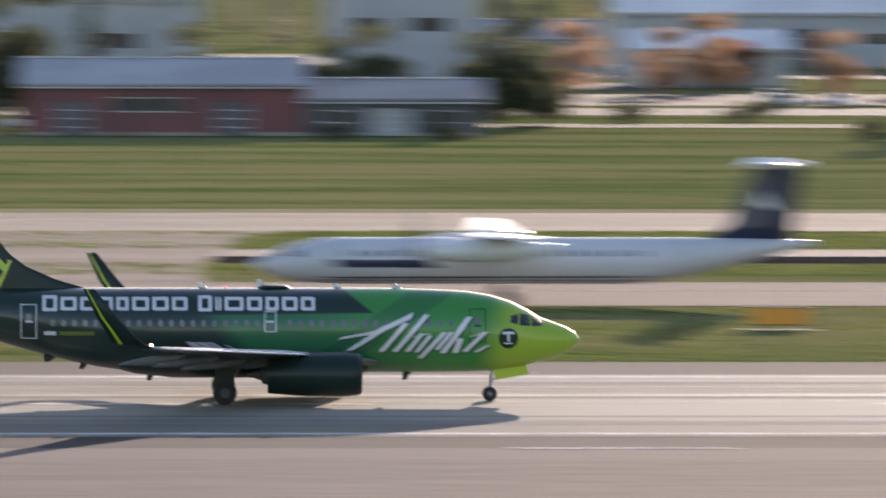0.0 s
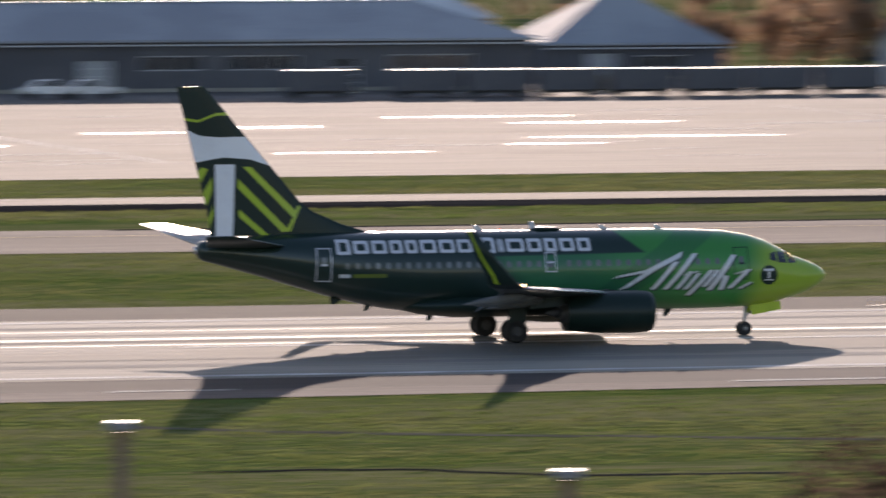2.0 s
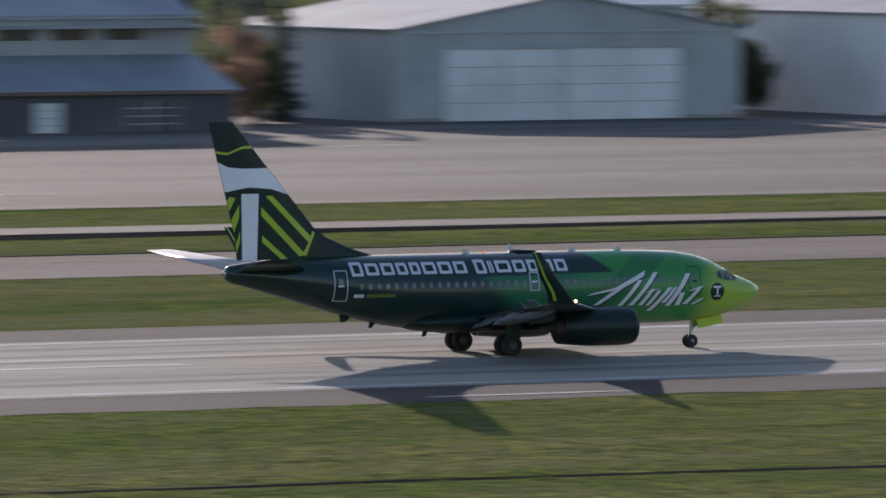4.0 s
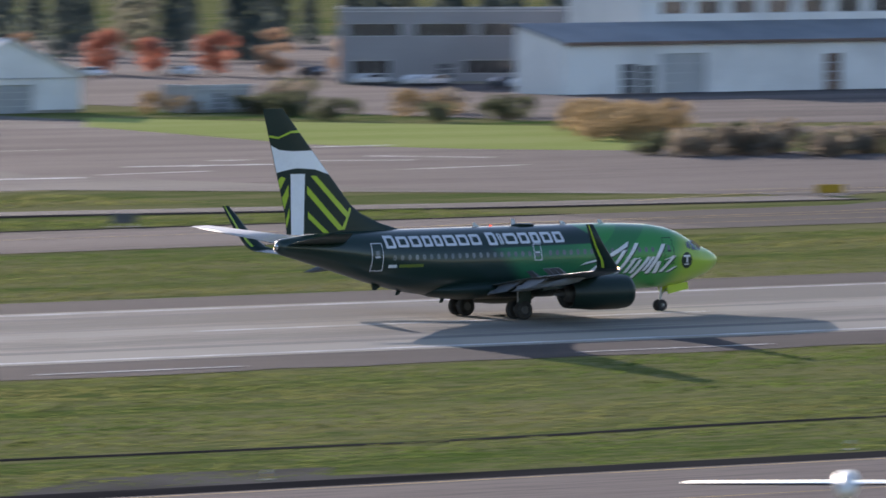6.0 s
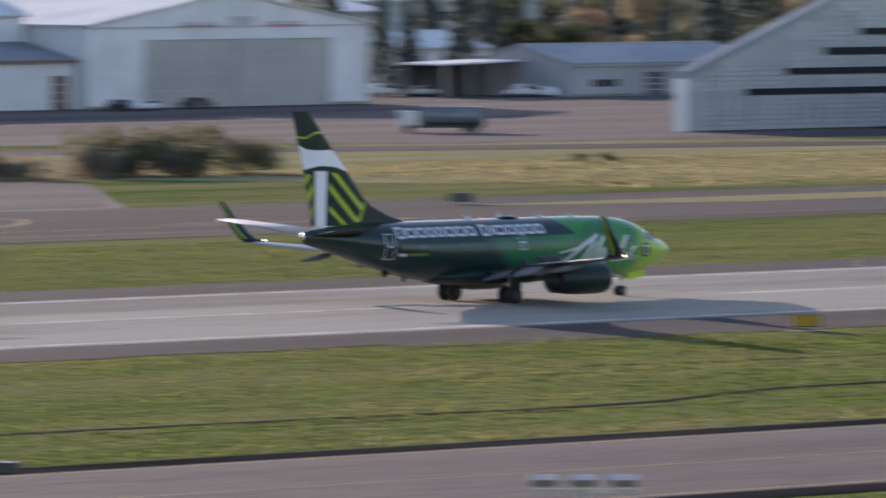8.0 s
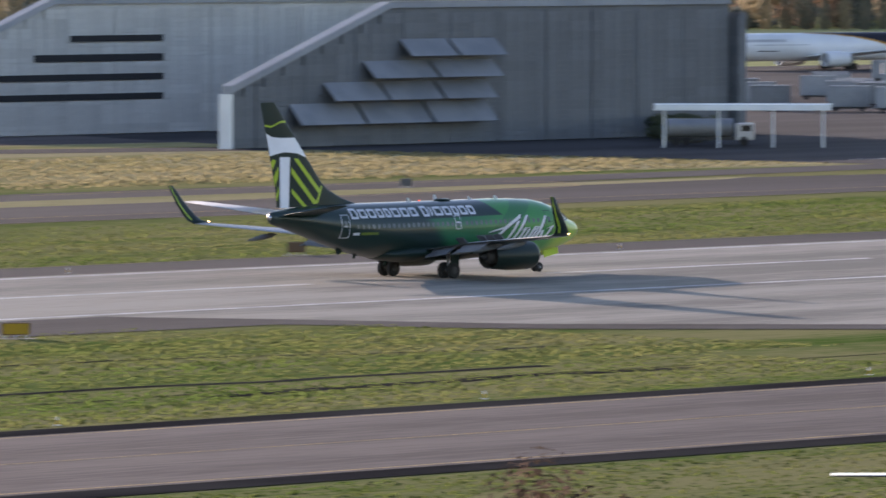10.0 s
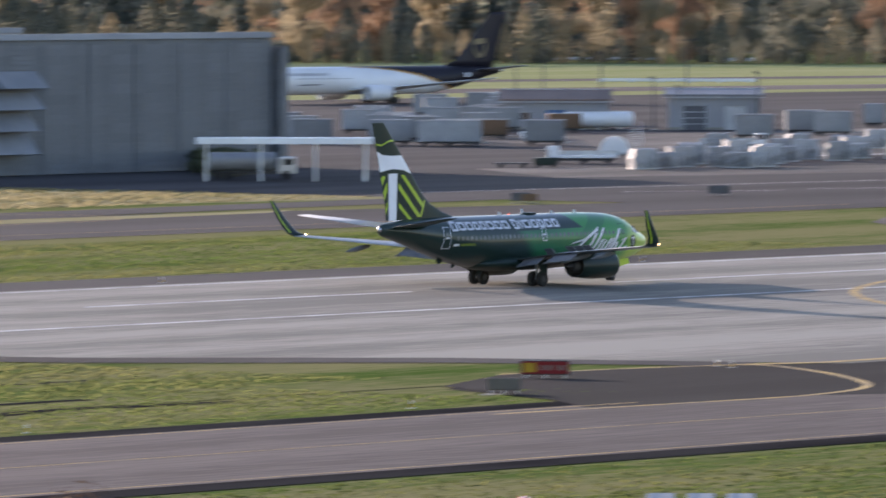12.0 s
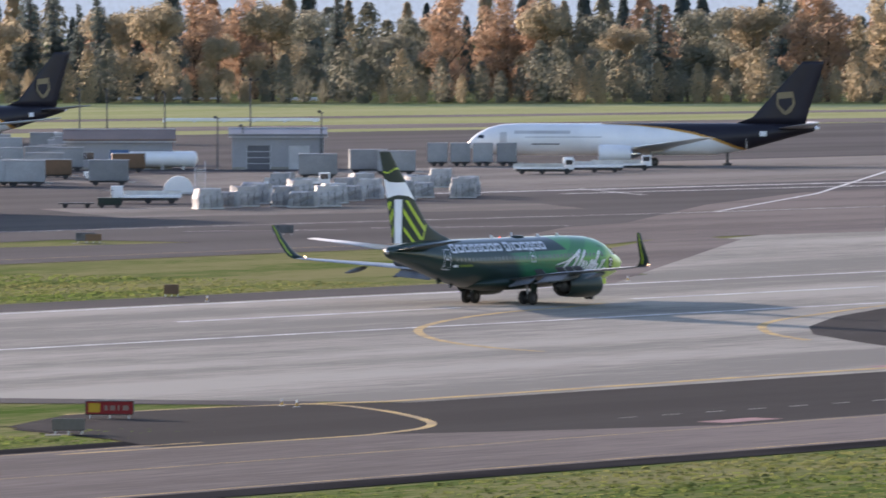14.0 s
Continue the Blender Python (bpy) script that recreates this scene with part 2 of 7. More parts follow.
LEAF_GOLD = leaf_mat("golden_leaves", (0.44, 0.36, 0.24), (0.36, 0.31, 0.215))
LEAF_ORANGE = leaf_mat("orange_leaves", (0.45, 0.30, 0.20), (0.38, 0.275, 0.195))
LEAF_RED = leaf_mat("red_leaves", (0.50, 0.22, 0.15), (0.43, 0.20, 0.14))
LEAF_BROWN = leaf_mat("brown_twigs", (0.075, 0.052, 0.042), (0.10, 0.072, 0.055))
LEAF_GREY = leaf_mat("grey_green_leaves", (0.20, 0.205, 0.16), (0.26, 0.25, 0.195))
LEAF_SCRUB = leaf_mat("dry_scrub", (0.30, 0.255, 0.20), (0.24, 0.21, 0.165))
LEAF_STRAW = leaf_mat("straw_leaves", (0.33, 0.245, 0.14), (0.26, 0.21, 0.13))
LEAF_SAGE = leaf_mat("sage_leaves", (0.165, 0.165, 0.105), (0.22, 0.21, 0.14))


def livery():
    """Dark green tail, mid green body with slanted edges, lime nose."""
    m = mat("green_livery", (0.006, 0.032, 0.02), rough=0.32, coat=0.15, spec=0.4)
    n, l = m.node_tree.nodes, m.node_tree.links
    b = n["Principled BSDF"]
    b.inputs["Coat Weight"].default_value = 0.3
    tc, sep = n.new("ShaderNodeTexCoord"), n.new("ShaderNodeSeparateXYZ")
    l.new(tc.outputs["Object"], sep.inputs[0])

    def step(kx, kz, a, c):
        s1, s2, r = n.new("ShaderNodeMath"), n.new("ShaderNodeMath"), n.new("ShaderNodeMapRange")
        s1.operation, s2.operation, r.interpolation_type = "MULTIPLY", "MULTIPLY_ADD", "SMOOTHSTEP"
        s1.inputs[1].default_value, s2.inputs[1].default_value = kx, kz
        l.new(sep.outputs["X"], s1.inputs[0])
        l.new(sep.outputs["Z"], s2.inputs[0])
        l.new(s1.outputs[0], s2.inputs[2])
        l.new(s2.outputs[0], r.inputs["Value"])
        r.inputs["From Min"].default_value, r.inputs["From Max"].default_value = a, c
        return r.outputs[0]

    def op(kind, a, c):
        s = n.new("ShaderNodeMath")
        s.operation = kind
        for i, v in enumerate((a, c)):
            if isinstance(v, float):
                s.inputs[i].default_value = v
            else:
                l.new(v, s.inputs[i])
        return s.outputs[0]

    def blend(f, a, c):
        s = n.new("ShaderNodeMix")
        s.data_type = "RGBA"
        l.new(f, s.inputs["Factor"])
        for k, v in ((6, a), (7, c)):
            if isinstance(v, tuple):
                s.inputs[k].default_value = (*v, 1)
            else:
                l.new(v, s.inputs[k])
        return s.outputs[2]

    body = step(1, 1.0, 2.6, 4.2)
    upper = step(-0.012, 1, 4.12, 4.22)
    ahead = step(1, 1.3, 12.4, 12.7)
    dark_top = op("MULTIPLY", upper, op("SUBTRACT", 1.0, ahead))
    green = op("MULTIPLY", body, op("SUBTRACT", 1.0, dark_top))
    bright = step(1, 1.2, 7.5, 13.5)
    second = op("MULTIPLY", step(1, -1.5, 0.8, 1.0), step(-1, 1.5, -3.2, -3.0))
    g = blend(bright, (0.012, 0.125, 0.05), (0.025, 0.225, 0.045))
    g = blend(op("MULTIPLY", second, 0.45), g, (0.006, 0.07, 0.04))
    c = blend(green, (0.009, 0.027, 0.022), g)
    c = blend(step(1, -0.25, 11.1, 12.9), c, (0.27, 0.41, 0.03))
    l.new(c, b.inputs["Base Color"])
    return m


LIVERY = livery()


# ---- building helpers ----
def part(name, bm, material, parent, label="", smooth=False):
    me = bpy.data.meshes.new(name)
    bmesh.ops.recalc_face_normals(bm, faces=bm.faces)
    bm.to_mesh(me)
    bm.free()
    me.materials.append(material)
    if smooth:
        for p in me.polygons:
            p.use_smooth = True
    ob = new(name, me)
    ob.parent = parent
    if label:
        tagged(ob, label)
    return ob


def smooth_by_angle(ob, degrees=35):
    me = ob.data
    for p in me.polygons:
        p.use_smooth = True
    bm = bmesh.new()
    bm.from_mesh(me)
    for e in bm.edges:
        e.smooth = not (len(e.link_faces) == 2 and e.calc_face_angle(0) > radians(degrees))
    bm.to_mesh(me)
    bm.free()
    return ob


def thing(name, label, category, m=None, group="", kind=""):
    ob = new(name)
    ob.empty_display_size = 0.5
    if m is not None:
        ob.matrix_basis = m
    return tagged(ob, label, category, group, kind)


def single(name, bm, material, label, category, m=None, group="", kind="", smooth=False):
    ob = part(name, bm, material, None, "", smooth)
    if m is not None:
        ob.matrix_basis = m
    return tagged(ob, label, category, group, kind)


def bx(bm, x0, x1, y0, y1, z0, z1, m=None):
    vs = [bm.verts.new((x, y, z)) for z in (z0, z1) for y in (y0, y1) for x in (x0, x1)]
    for f in ((0, 2, 3, 1), (4, 5, 7, 6), (0, 1, 5, 4), (2, 6, 7, 3), (0, 4, 6, 2), (1, 3, 7, 5)):
        bm.faces.new([vs[i] for i in f])
    if m is not None:
        bmesh.ops.transform(bm, matrix=m, verts=vs)
    return vs


def boxes(*bs):
    bm = bmesh.new()
    for b in bs:
        bx(bm, *b)
    return bm


def rounded(x0, x1, y0, y1, z0, z1, r=0.05, seg=2):
    bm = boxes((x0, x1, y0, y1, z0, z1))
    bmesh.ops.bevel(bm, geom=bm.edges[:], offset=r, segments=seg, affect="EDGES", profile=0.5)
    return bm


def rod(bm, a, b, r0, r1=None, seg=10):
    a, b = Vector(a), Vector(b)
    d = b - a
    m = Matrix.Translation((a + b) / 2) @ d.to_track_quat("Z", "Y").to_matrix().to_4x4()
    bmesh.ops.create_cone(bm, cap_ends=True, segments=seg, radius1=r0, radius2=r0 if r1 is None else r1, depth=d.length, matrix=m)
    return bm


def prism(bm, pts, axis, a, b):
    """Extrudes a 2D outline (x,z) along y, or (y,z) along x, from a to b."""
    put = (lambda p, s: (p[0], s, p[1])) if axis == "y" else (lambda p, s: (s, p[0], p[1]))
    if axis == "z":
        put = lambda p, s: (p[0], p[1], s)
    lo, hi = [bm.verts.new(put(p, a)) for p in pts], [bm.verts.new(put(p, b)) for p in pts]
    n = len(pts)
    bm.faces.new(lo)
    bm.faces.new(hi[::-1])
    for i in range(n):
        bm.faces.new((lo[i], hi[i], hi[(i + 1) % n], lo[(i + 1) % n]))
    return bm


def loft(rings, cap=True):
    bm = bmesh.new()
    vr = [[bm.verts.new(p) for p in r] for r in rings]
    n = len(rings[0])
    for a, b in zip(vr, vr[1:]):
        for i in range(n):
            bm.faces.new((a[i], a[(i + 1) % n], b[(i + 1) % n], b[i]))
    if cap:
        bm.faces.new(vr[0][::-1])
        bm.faces.new(vr[-1])
    return bm


def holed_wall(bm, x0, x1, z0, z1, y0, y1, holes):
    """A wall along x in one piece, with rectangular openings (x0, x1, z0, z1) cut right through."""
    xs = sorted({x0, x1, *[v for h in holes for v in h[:2] if x0 < v < x1]})
    zs = sorted({z0, z1, *[v for h in holes for v in h[2:4] if z0 < v < z1]})
    nx, nz = len(xs) - 1, len(zs) - 1
    solid = [[not any(h[0] < (xs[i] + xs[i + 1]) / 2 < h[1] and h[2] < (zs[k] + zs[k + 1]) / 2 < h[3] for h in holes) for k in range(nz)] for i in range(nx)]
    cache = {}

    def v(i, k, s):
        if (i, k, s) not in cache:
            cache[i, k, s] = bm.verts.new((xs[i], y1 if s else y0, zs[k]))
        return cache[i, k, s]

    full = lambda i, k: 0 <= i < nx and 0 <= k < nz and solid[i][k]
    for i in range(nx):
        for k in range(nz):
            if not solid[i][k]:
                continue
            for s in (0, 1):
                bm.faces.new((v(i, k, s), v(i + 1, k, s), v(i + 1, k + 1, s), v(i, k + 1, s)))
            for di, dk, e in ((-1, 0, ((i, k), (i, k + 1))), (1, 0, ((i + 1, k), (i + 1, k + 1))), (0, -1, ((i, k), (i + 1, k))), (0, 1, ((i, k + 1), (i + 1, k + 1)))):
                if not full(i + di, k + dk):
                    p, q = e
                    bm.faces.new((v(*p, 0), v(*q, 0), v(*q, 1), v(*p, 1)))


def strip(name, pts, material, z, label, category, kind="structure", parent=None):
    """A flat paved or painted sheet with an outline in plan."""
    bm = bmesh.new()
    f = bm.faces.new([bm.verts.new((x, y, z)) for x, y in pts])
    f.normal_update()
    if f.normal.z < 0:
        f.normal_flip()
    bmesh.ops.triangulate(bm, faces=[f])
    me = bpy.data.meshes.new(name)
    bm.to_mesh(me)
    bm.free()
    me.materials.append(material)
    ob = new(name, me)
    if parent:
        ob.parent = parent
        return ob
    return tagged(ob, label, category, kind=kind)


def ribbon(pts, w):
    """Outline of a band of width w along a line."""
    left, right = [], []
    for i, p in enumerate(pts):
        a, b = Vector(pts[max(i - 1, 0)]), Vector(pts[min(i + 1, len(pts) - 1)])
        d = (b - a).normalized()
        s = Vector((-d.y, d.x)) * w / 2
        left.append(tuple(Vector(p) + s))
        right.append(tuple(Vector(p) - s))
    return left + right[::-1]


def curve(pts, n=6):
    """Smooth line through the points."""
    out = []
    P = [Vector(p) for p in pts]
    for i in range(len(P) - 1):
        a, b, c, d = P[max(i - 1, 0)], P[i], P[i + 1], P[min(i + 2, len(P) - 1)]
        for k in range(n):
            t = k / n
            out.append(tuple(0.5 * ((2 * b) + (c - a) * t + (2 * a - 5 * b + 4 * c - d) * t * t + (3 * b - a - 3 * c + d) * t ** 3)))
    return out + [tuple(P[-1])]


def shade_under(ob, under):
    """Puts shade into a second colour on the faces that look down."""
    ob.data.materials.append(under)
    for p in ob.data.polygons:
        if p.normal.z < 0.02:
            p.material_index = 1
    return ob


def rect(x0, x1, y0, y1):
    return [(x0, y0), (x1, y0), (x1, y1), (x0, y1)]


def arc(cx, cy, r, a0, a1, n=14):
    return [(cx + r * math.cos(radians(a0 + (a1 - a0) * i / n)), cy + r * math.sin(radians(a0 + (a1 - a0) * i / n))) for i in range(n + 1)]


# ---- ground, runway and taxiways ----
RY = 407.8          # runway centre line
ground = strip("ground", rect(-2500, 4200, -300, 4600), GRASS, -0.08, "wide green and yellowish airfield grass reaching the horizon", "grass")
strip("dry_verge", [(545, 590), (700, 560), (760, 640), (690, 700), (560, 690), (520, 640)], GRASS_DRY, -0.072, "dry yellow grass beside the taxiway", "grass")
strip("dry_verge", rect(-200, 400, 604, 640), GRASS_DRY, -0.072, "dry grass strip beside the apron", "grass")
SHOULDER = random.Random(7)
strip("runway_shoulder", [(-600, 374), (150, 374)] + [(150 + 4 * i, 373.6 + SHOULDER.uniform(-0.9, 0.9)) for i in range(1, 62)] + [(1200, 374), (1200, 442.5), (-600, 442.5)], ASPHALT, -0.05, "weathered grey asphalt shoulder of the runway", "shoulder")
runway = strip("runway", rect(-600, 1500, 384.5, 431.2), CONCRETE, -0.035, "pale worn concrete runway with streaks", "runway")
# paved head of the runway where the taxiways join
strip("runway_junction", [(398, 376), (405, 358), (420, 340), (428, 321), (430, 316), (560, 316), (900, 316), (1500, 400), (1500, 520), (760, 508), (700, 490), (652, 462), (636, 442), (600, 431), (600, 392), (394, 392), (394, 384)], CONCRETE, -0.042, "pale concrete junction joining the runway", "pavement")
strip("junction_shoulder", ribbon(curve([(340, 376), (385, 375.5), (398, 373), (405, 357), (420, 339), (428, 322)]), 12.0), ASPHALT, -0.0435, "dark asphalt shoulder along the junction", "shoulder")
strip("near_connector", [(379, 297), (386, 295.6), (398, 295), (405, 291), (418, 285), (900, 284.6), (900, 317), (430, 316.5), (424, 321), (415, 323), (405, 324), (392, 318), (384, 303.5)], ASPHALT_NEW, -0.028, "dark asphalt connector between runway and taxiway", "taxiway")
EXIT = [(-600, 377), (150, 377), (130, 373.6), (94, 371.5), (78, 371), (66, 368.5), (60, 366), (51, 363), (43, 360), (37, 354), (31, 345), (25, 335), (20, 318), (16, 300), (-600, 300)]
strip("exit_taxiway", EXIT, ASPHALT_OLD, -0.045, "weathered exit taxiway fanning out from the runway", "taxiway")
strip("near_taxiway_edge", rect(-600, 1200, 265, 302.5), TAR, -0.04, "black tarred edge of the taxiway", "shoulder")
taxi = strip("near_taxiway", rect(-600, 1200, 268.5, 299.0), ASPHALT_OLD, -0.03, "pinkish grey weathered taxiway", "taxiway")
strip("far_taxiway", [(-900, 499), (200, 499), (300, 501), (356, 504), (385, 507), (700, 507), (700, 530), (400, 535), (345, 534), (250, 530), (150, 527), (-900, 527)], ASPHALT_OLD, -0.045, "grey asphalt taxiway beyond the runway", "taxiway")
strip("far_taxiway_edge", ribbon([(120, 526.5), (250, 530), (345, 534.2), (402, 535.4)], 1.6), TAR, -0.037, "black tarred edge of the far taxiway", "shoulder")
strip("far_taxiway_dark", [(395, 508), (700, 508), (700, 530), (400, 535)], ASPHALT, -0.04, "darker patched asphalt taxiway", "taxiway")
strip("service_road_edge", [(-900, 553), (240, 553), (300, 556.5), (345, 558), (371, 556.5), (406, 548), (440, 544.5), (440, 546.5), (406, 551.5), (371, 560), (345, 562), (-900, 562)], TAR, -0.045, "dark edge of the service road", "shoulder")
strip("service_road", [(-900, 572), (345, 572), (376, 566.5), (413, 559.5), (440, 556), (440, 546.5), (406, 551.5), (371, 560), (345, 562), (-900, 562)], APRON, -0.045, "pale airfield service road", "road")
strip("cross_taxiway", [(400, 535), (410, 535.4), (430, 537), (446, 545), (455, 556), (480, 560), (520, 556), (620, 548), (720, 530), (720, 512), (460, 512), (400, 510)], ASPHALT, -0.038, "dark asphalt cross taxiway", "taxiway")
strip("service_lane", [(440, 560), (440, 552), (450, 557), (620, 548), (760, 556), (760, 566), (620, 560)], ASPHALT, -0.044, "dark asphalt lane", "road")
strip("left_taxiway", rect(-900, 95, 601, 632), APRON, -0.045, "pale concrete taxiway", "taxiway")
strip("apron", [(75, 601), (400, 606), (440, 560), (480, 560), (520, 612), (505, 690), (512, 752), (523, 785), (530, 830), (104, 830), (90, 778), (75, 749), (75, 637)], APRON, -0.042, "wide pale apron in front of the hangars", "apron")
strip("apron_link", [(425, 590), (440, 562), (480, 562), (520, 612), (505, 690), (512, 752), (490, 770), (445, 700), (420, 640)], ASPHALT_OLD, -0.039, "grey asphalt link off the apron", "taxiway")
strip("grass_sliver", [(505.3, 545.2), (539.2, 546.0), (580.0, 546.0), (650, 545), (640, 541), (562.7, 534.5), (530.2, 535.0), (512, 541)], GRASS_DRY, -0.0355, "narrow dry grass strip between two taxiways", "grass")
strip("green_verge", [(288, 764), (300, 782), (322, 777), (345, 770), (344, 761), (315, 761)], GRASS_LUSH, -0.036, "small bright lawn at the edge of the apron", "grass")
strip("left_fillet", [(-40, 601), (12, 601), (8, 590), (5, 545), (5, 527), (-40, 527)], ASPHALT_OLD, -0.043, "taxiway link", "taxiway")
strip("hangar_lane", [(560, 735), (640, 690), (720, 672), (900, 660), (900, 1200), (700, 1200), (560, 860)], ASPHALT_OLD, -0.044, "grey pavement in front of the hangars", "pavement")
strip("lawn", [(529.0, 793.0), (536.0, 763.2), (545.0, 738.5), (552.0, 725.0), (545.5, 711.8), (522.1, 677.5), (503.2, 660.1), (494.5, 672.1), (490.5, 694.6), (500.0, 730.0), (508.9, 763.2)], GRASS_LUSH, -0.034, "bright green lawn at the edge of the apron", "grass")
strip("lower_lane", [(545, 700), (660, 655), (700, 640), (700, 655), (660, 672), (548, 722)], ASPHALT, -0.039, "dark asphalt lane", "road")
strip("cargo_ramp", [(690, 508), (760, 508), (1500, 560), (1500, 900), (980, 960), (740, 760), (690, 640)], ASPHALT, -0.041, "dark asphalt cargo ramp", "apron")
strip("ramp_shoulder", [(655.1, 479.7), (704.9, 509.9), (756.8, 537.0), (790.1, 545.3), (840.7, 550.9), (763.9, 500.6), (740.8, 504.1), (724.1, 503.2), (697.6, 493.6), (671.2, 480.8), (639.2, 462.3)], ASPHALT_OLD, -0.0395, "brownish asphalt shoulder between ramp and runway", "shoulder")
strip("ramp_shoulder", [(560.8, 408.4), (628.5, 451.4), (682.2, 482.0), (740.0, 510.6), (730.3, 496.2), (640.4, 445.6), (573.8, 407.7), (547.8, 395.7)], ASPHALT_OLD, -0.0385, "brownish asphalt shoulder joining the runway", "shoulder")
strip("ramp_slab", [(767.0, 537.5), (803.1, 526.3), (929.0, 608.8), (904.8, 605.4), (845.8, 579.7)], ASPHALT_OLD, -0.0365, "paler slab of the cargo ramp", "apron")
strip("ramp_slab", [(928.2, 672.4), (988.1, 647.5), (1012.6, 663.6), (956.4, 692.7)], APRON, -0.0345, "long pale concrete strip across the ramp", "apron")
strip("cargo_apron", [(868, 640), (1500, 640), (1500, 720), (900, 735)], APRON, -0.036, "pale concrete stand", "apron")
strip("cargo_stand", [(760, 600), (822, 580), (840, 600), (785, 632)], APRON, -0.034, "pale concrete slab under the pallets", "apron")
strip("far_lawn", [(1432.0, 1432.0), (1532.0, 1180.0), (1615.0, 1058.0), (1673.0, 972.0), (1208.0, 702.0), (1157.0, 758.0), (1081.0, 833.0), (966.0, 966.0)], GRASS_FAR, -0.068, "pale dry green grass between the far runways", "grass")
for yy, w in ((905, 40), (1010, 26)):
    strip("outer_runway", [(900, yy + 140), (900, yy + 140 + w), (2600, yy - 300 + w), (2600, yy - 300)], ASPHALT_OLD, -0.045, "far grey runway across the grass", "runway")

for x0, x1, y0, y1 in ((-60, 74, 838, 850), (-60, 84, 880, 905), (40, 92, 915, 960), (-60, 60, 975, 1010), (20, 110, 1030, 1060), (-60, 60, 1100, 1160)):
    strip("car_park", rect(x0, x1, y0, y1), APRON, -0.05, "pale paved lot behind the airfield fence", "car park")
for x0, x1, y0, y1 in ((590, 655, 930, 1000), (230, 340, 815, 846), (160, 230, 770, 793), (560, 640, 880, 905)):
    strip("car_park", rect(x0, x1, y0, y1), ASPHALT_OLD, -0.05, "grey paved lot beside the buildings", "car park")
# painted lines
edge = 21.44
for s in (-1, 1):
    strip("edge_line", rect(-600, 1300, RY + s * edge - 0.45, RY + s * edge + 0.45), PAINT_WHITE, -0.022, "white runway edge line", "marking")
x = 499.0 - 60.96 * 16
while x < 900:
    strip("centre_dash", rect(x + 24.384, x + 60.96, RY - 0.45, RY + 0.45), PAINT_WHITE, -0.022, "white centre line dash", "marking")
    x += 60.96
for ya, yb in ((393, 395.2), (398.2, 399.0), (412.0, 413.2), (417.5, 418.2), (423.5, 425.2)):
    strip("tyre_streak", rect(-600, 330, ya, yb), RUBBER_STREAK, -0.027, "long dark tyre rubber streak", "marking")
strip("taxi_centre_line", ribbon([(-600, 284), (1100, 284)], 0.2), PAINT_YELLOW, -0.02, "thin yellow taxiway centre line", "marking")
for y in (269.4, 298.2):
    strip("taxi_edge_line", ribbon([(-600, y), (385 if y > 290 else 1100, y)], 0.28), PAINT_YELLOW, -0.02, "yellow taxiway edge line", "marking")
strip("lead_line", ribbon(curve([(575, 404), (564, 401), (555, 399.2), (543.3, 395.1), (531.8, 389.7), (521.4, 383.4), (511.6, 375.4), (504.4, 367.9), (498.9, 360.4), (495.5, 353.5)]), 0.7), PAINT_YELLOW, -0.02, "curved yellow lead-off line", "marking")
strip("lead_line", ribbon(curve([(620, 392), (584.5, 383), (565.1, 376.6), (553.7, 372.6), (543.6, 367.4), (531.4, 358.4), (522.7, 349.3)]), 0.7), PAINT_YELLOW, -0.02, "curved yellow lead-off line", "marking")
strip("shoulder_line", ribbon([(424, 320.6), (430, 318.3), (470, 319.3), (560, 319.8), (900, 320)], 1.1), PAINT_YELLOW, -0.018, "yellow double edge line", "marking")
strip("fillet_line", ribbon(curve([(405, 324.2), (415.3, 322.8), (420, 321.6), (423.7, 320.4), (424.1, 317.9), (420, 311.4), (415, 305.4), (409.6, 300.2), (404.4, 297.2), (398.2, 295.6), (393, 295.3), (370, 296.5)]), 0.6), PAINT_YELLOW, -0.018, "curved yellow fillet line", "marking")
strip("dark_shoulder", [(532, 355), (543.8, 363.3), (562, 372.9), (579, 379.6), (640, 384), (900, 384), (900, 335), (560, 333), (517.6, 339.2), (524.4, 346.9)], ASPHALT_NEW, -0.026, "dark asphalt patch beside the runway", "pavement")
for x0, y0, w, l in ((420, 287.5, 2.2, 6.0), (488, 320.8, 1.6, 12.0)):
    strip("surface_marking", rect(x0, x0 + l, y0 - w / 2, y0 + w / 2), PAINT_PINK, -0.014, "faded red surface marking", "marking")
for i in range(12):
    strip("hold_dash", rect(421 + i * 4.5, 422.9 + i * 4.5, 294.7 - i * 0.05, 294.95 - i * 0.05), PAINT_FADED, -0.014, "white dash on the taxiway", "marking", kind="structure")
for pts, w in (([(422, 553.8), (434.8, 559.7), (447.4, 563.5), (452, 558.9), (455.8, 548.9), (453.1, 541.1), (441.3, 531.3), (426.8, 527.7), (414.2, 526.1), (380, 523)], 0.45), ([(442.9, 570.1), (457.1, 565.2), (470.6, 559.2), (483.1, 554.1)], 0.4), ([(471, 533), (455, 527), (420, 523), (-300, 513)], 0.35), ([(395, 515), (700, 515)], 0.3), ([(604, 545), (615, 545), (617, 540), (606, 536), (560, 533)], 0.35), ([(619, 542), (622, 550), (612, 557), (560, 556)], 0.35)):
    strip("taxi_line", ribbon(curve(pts), w), PAINT_YELLOW, -0.02, "yellow taxiway guide line", "marking")
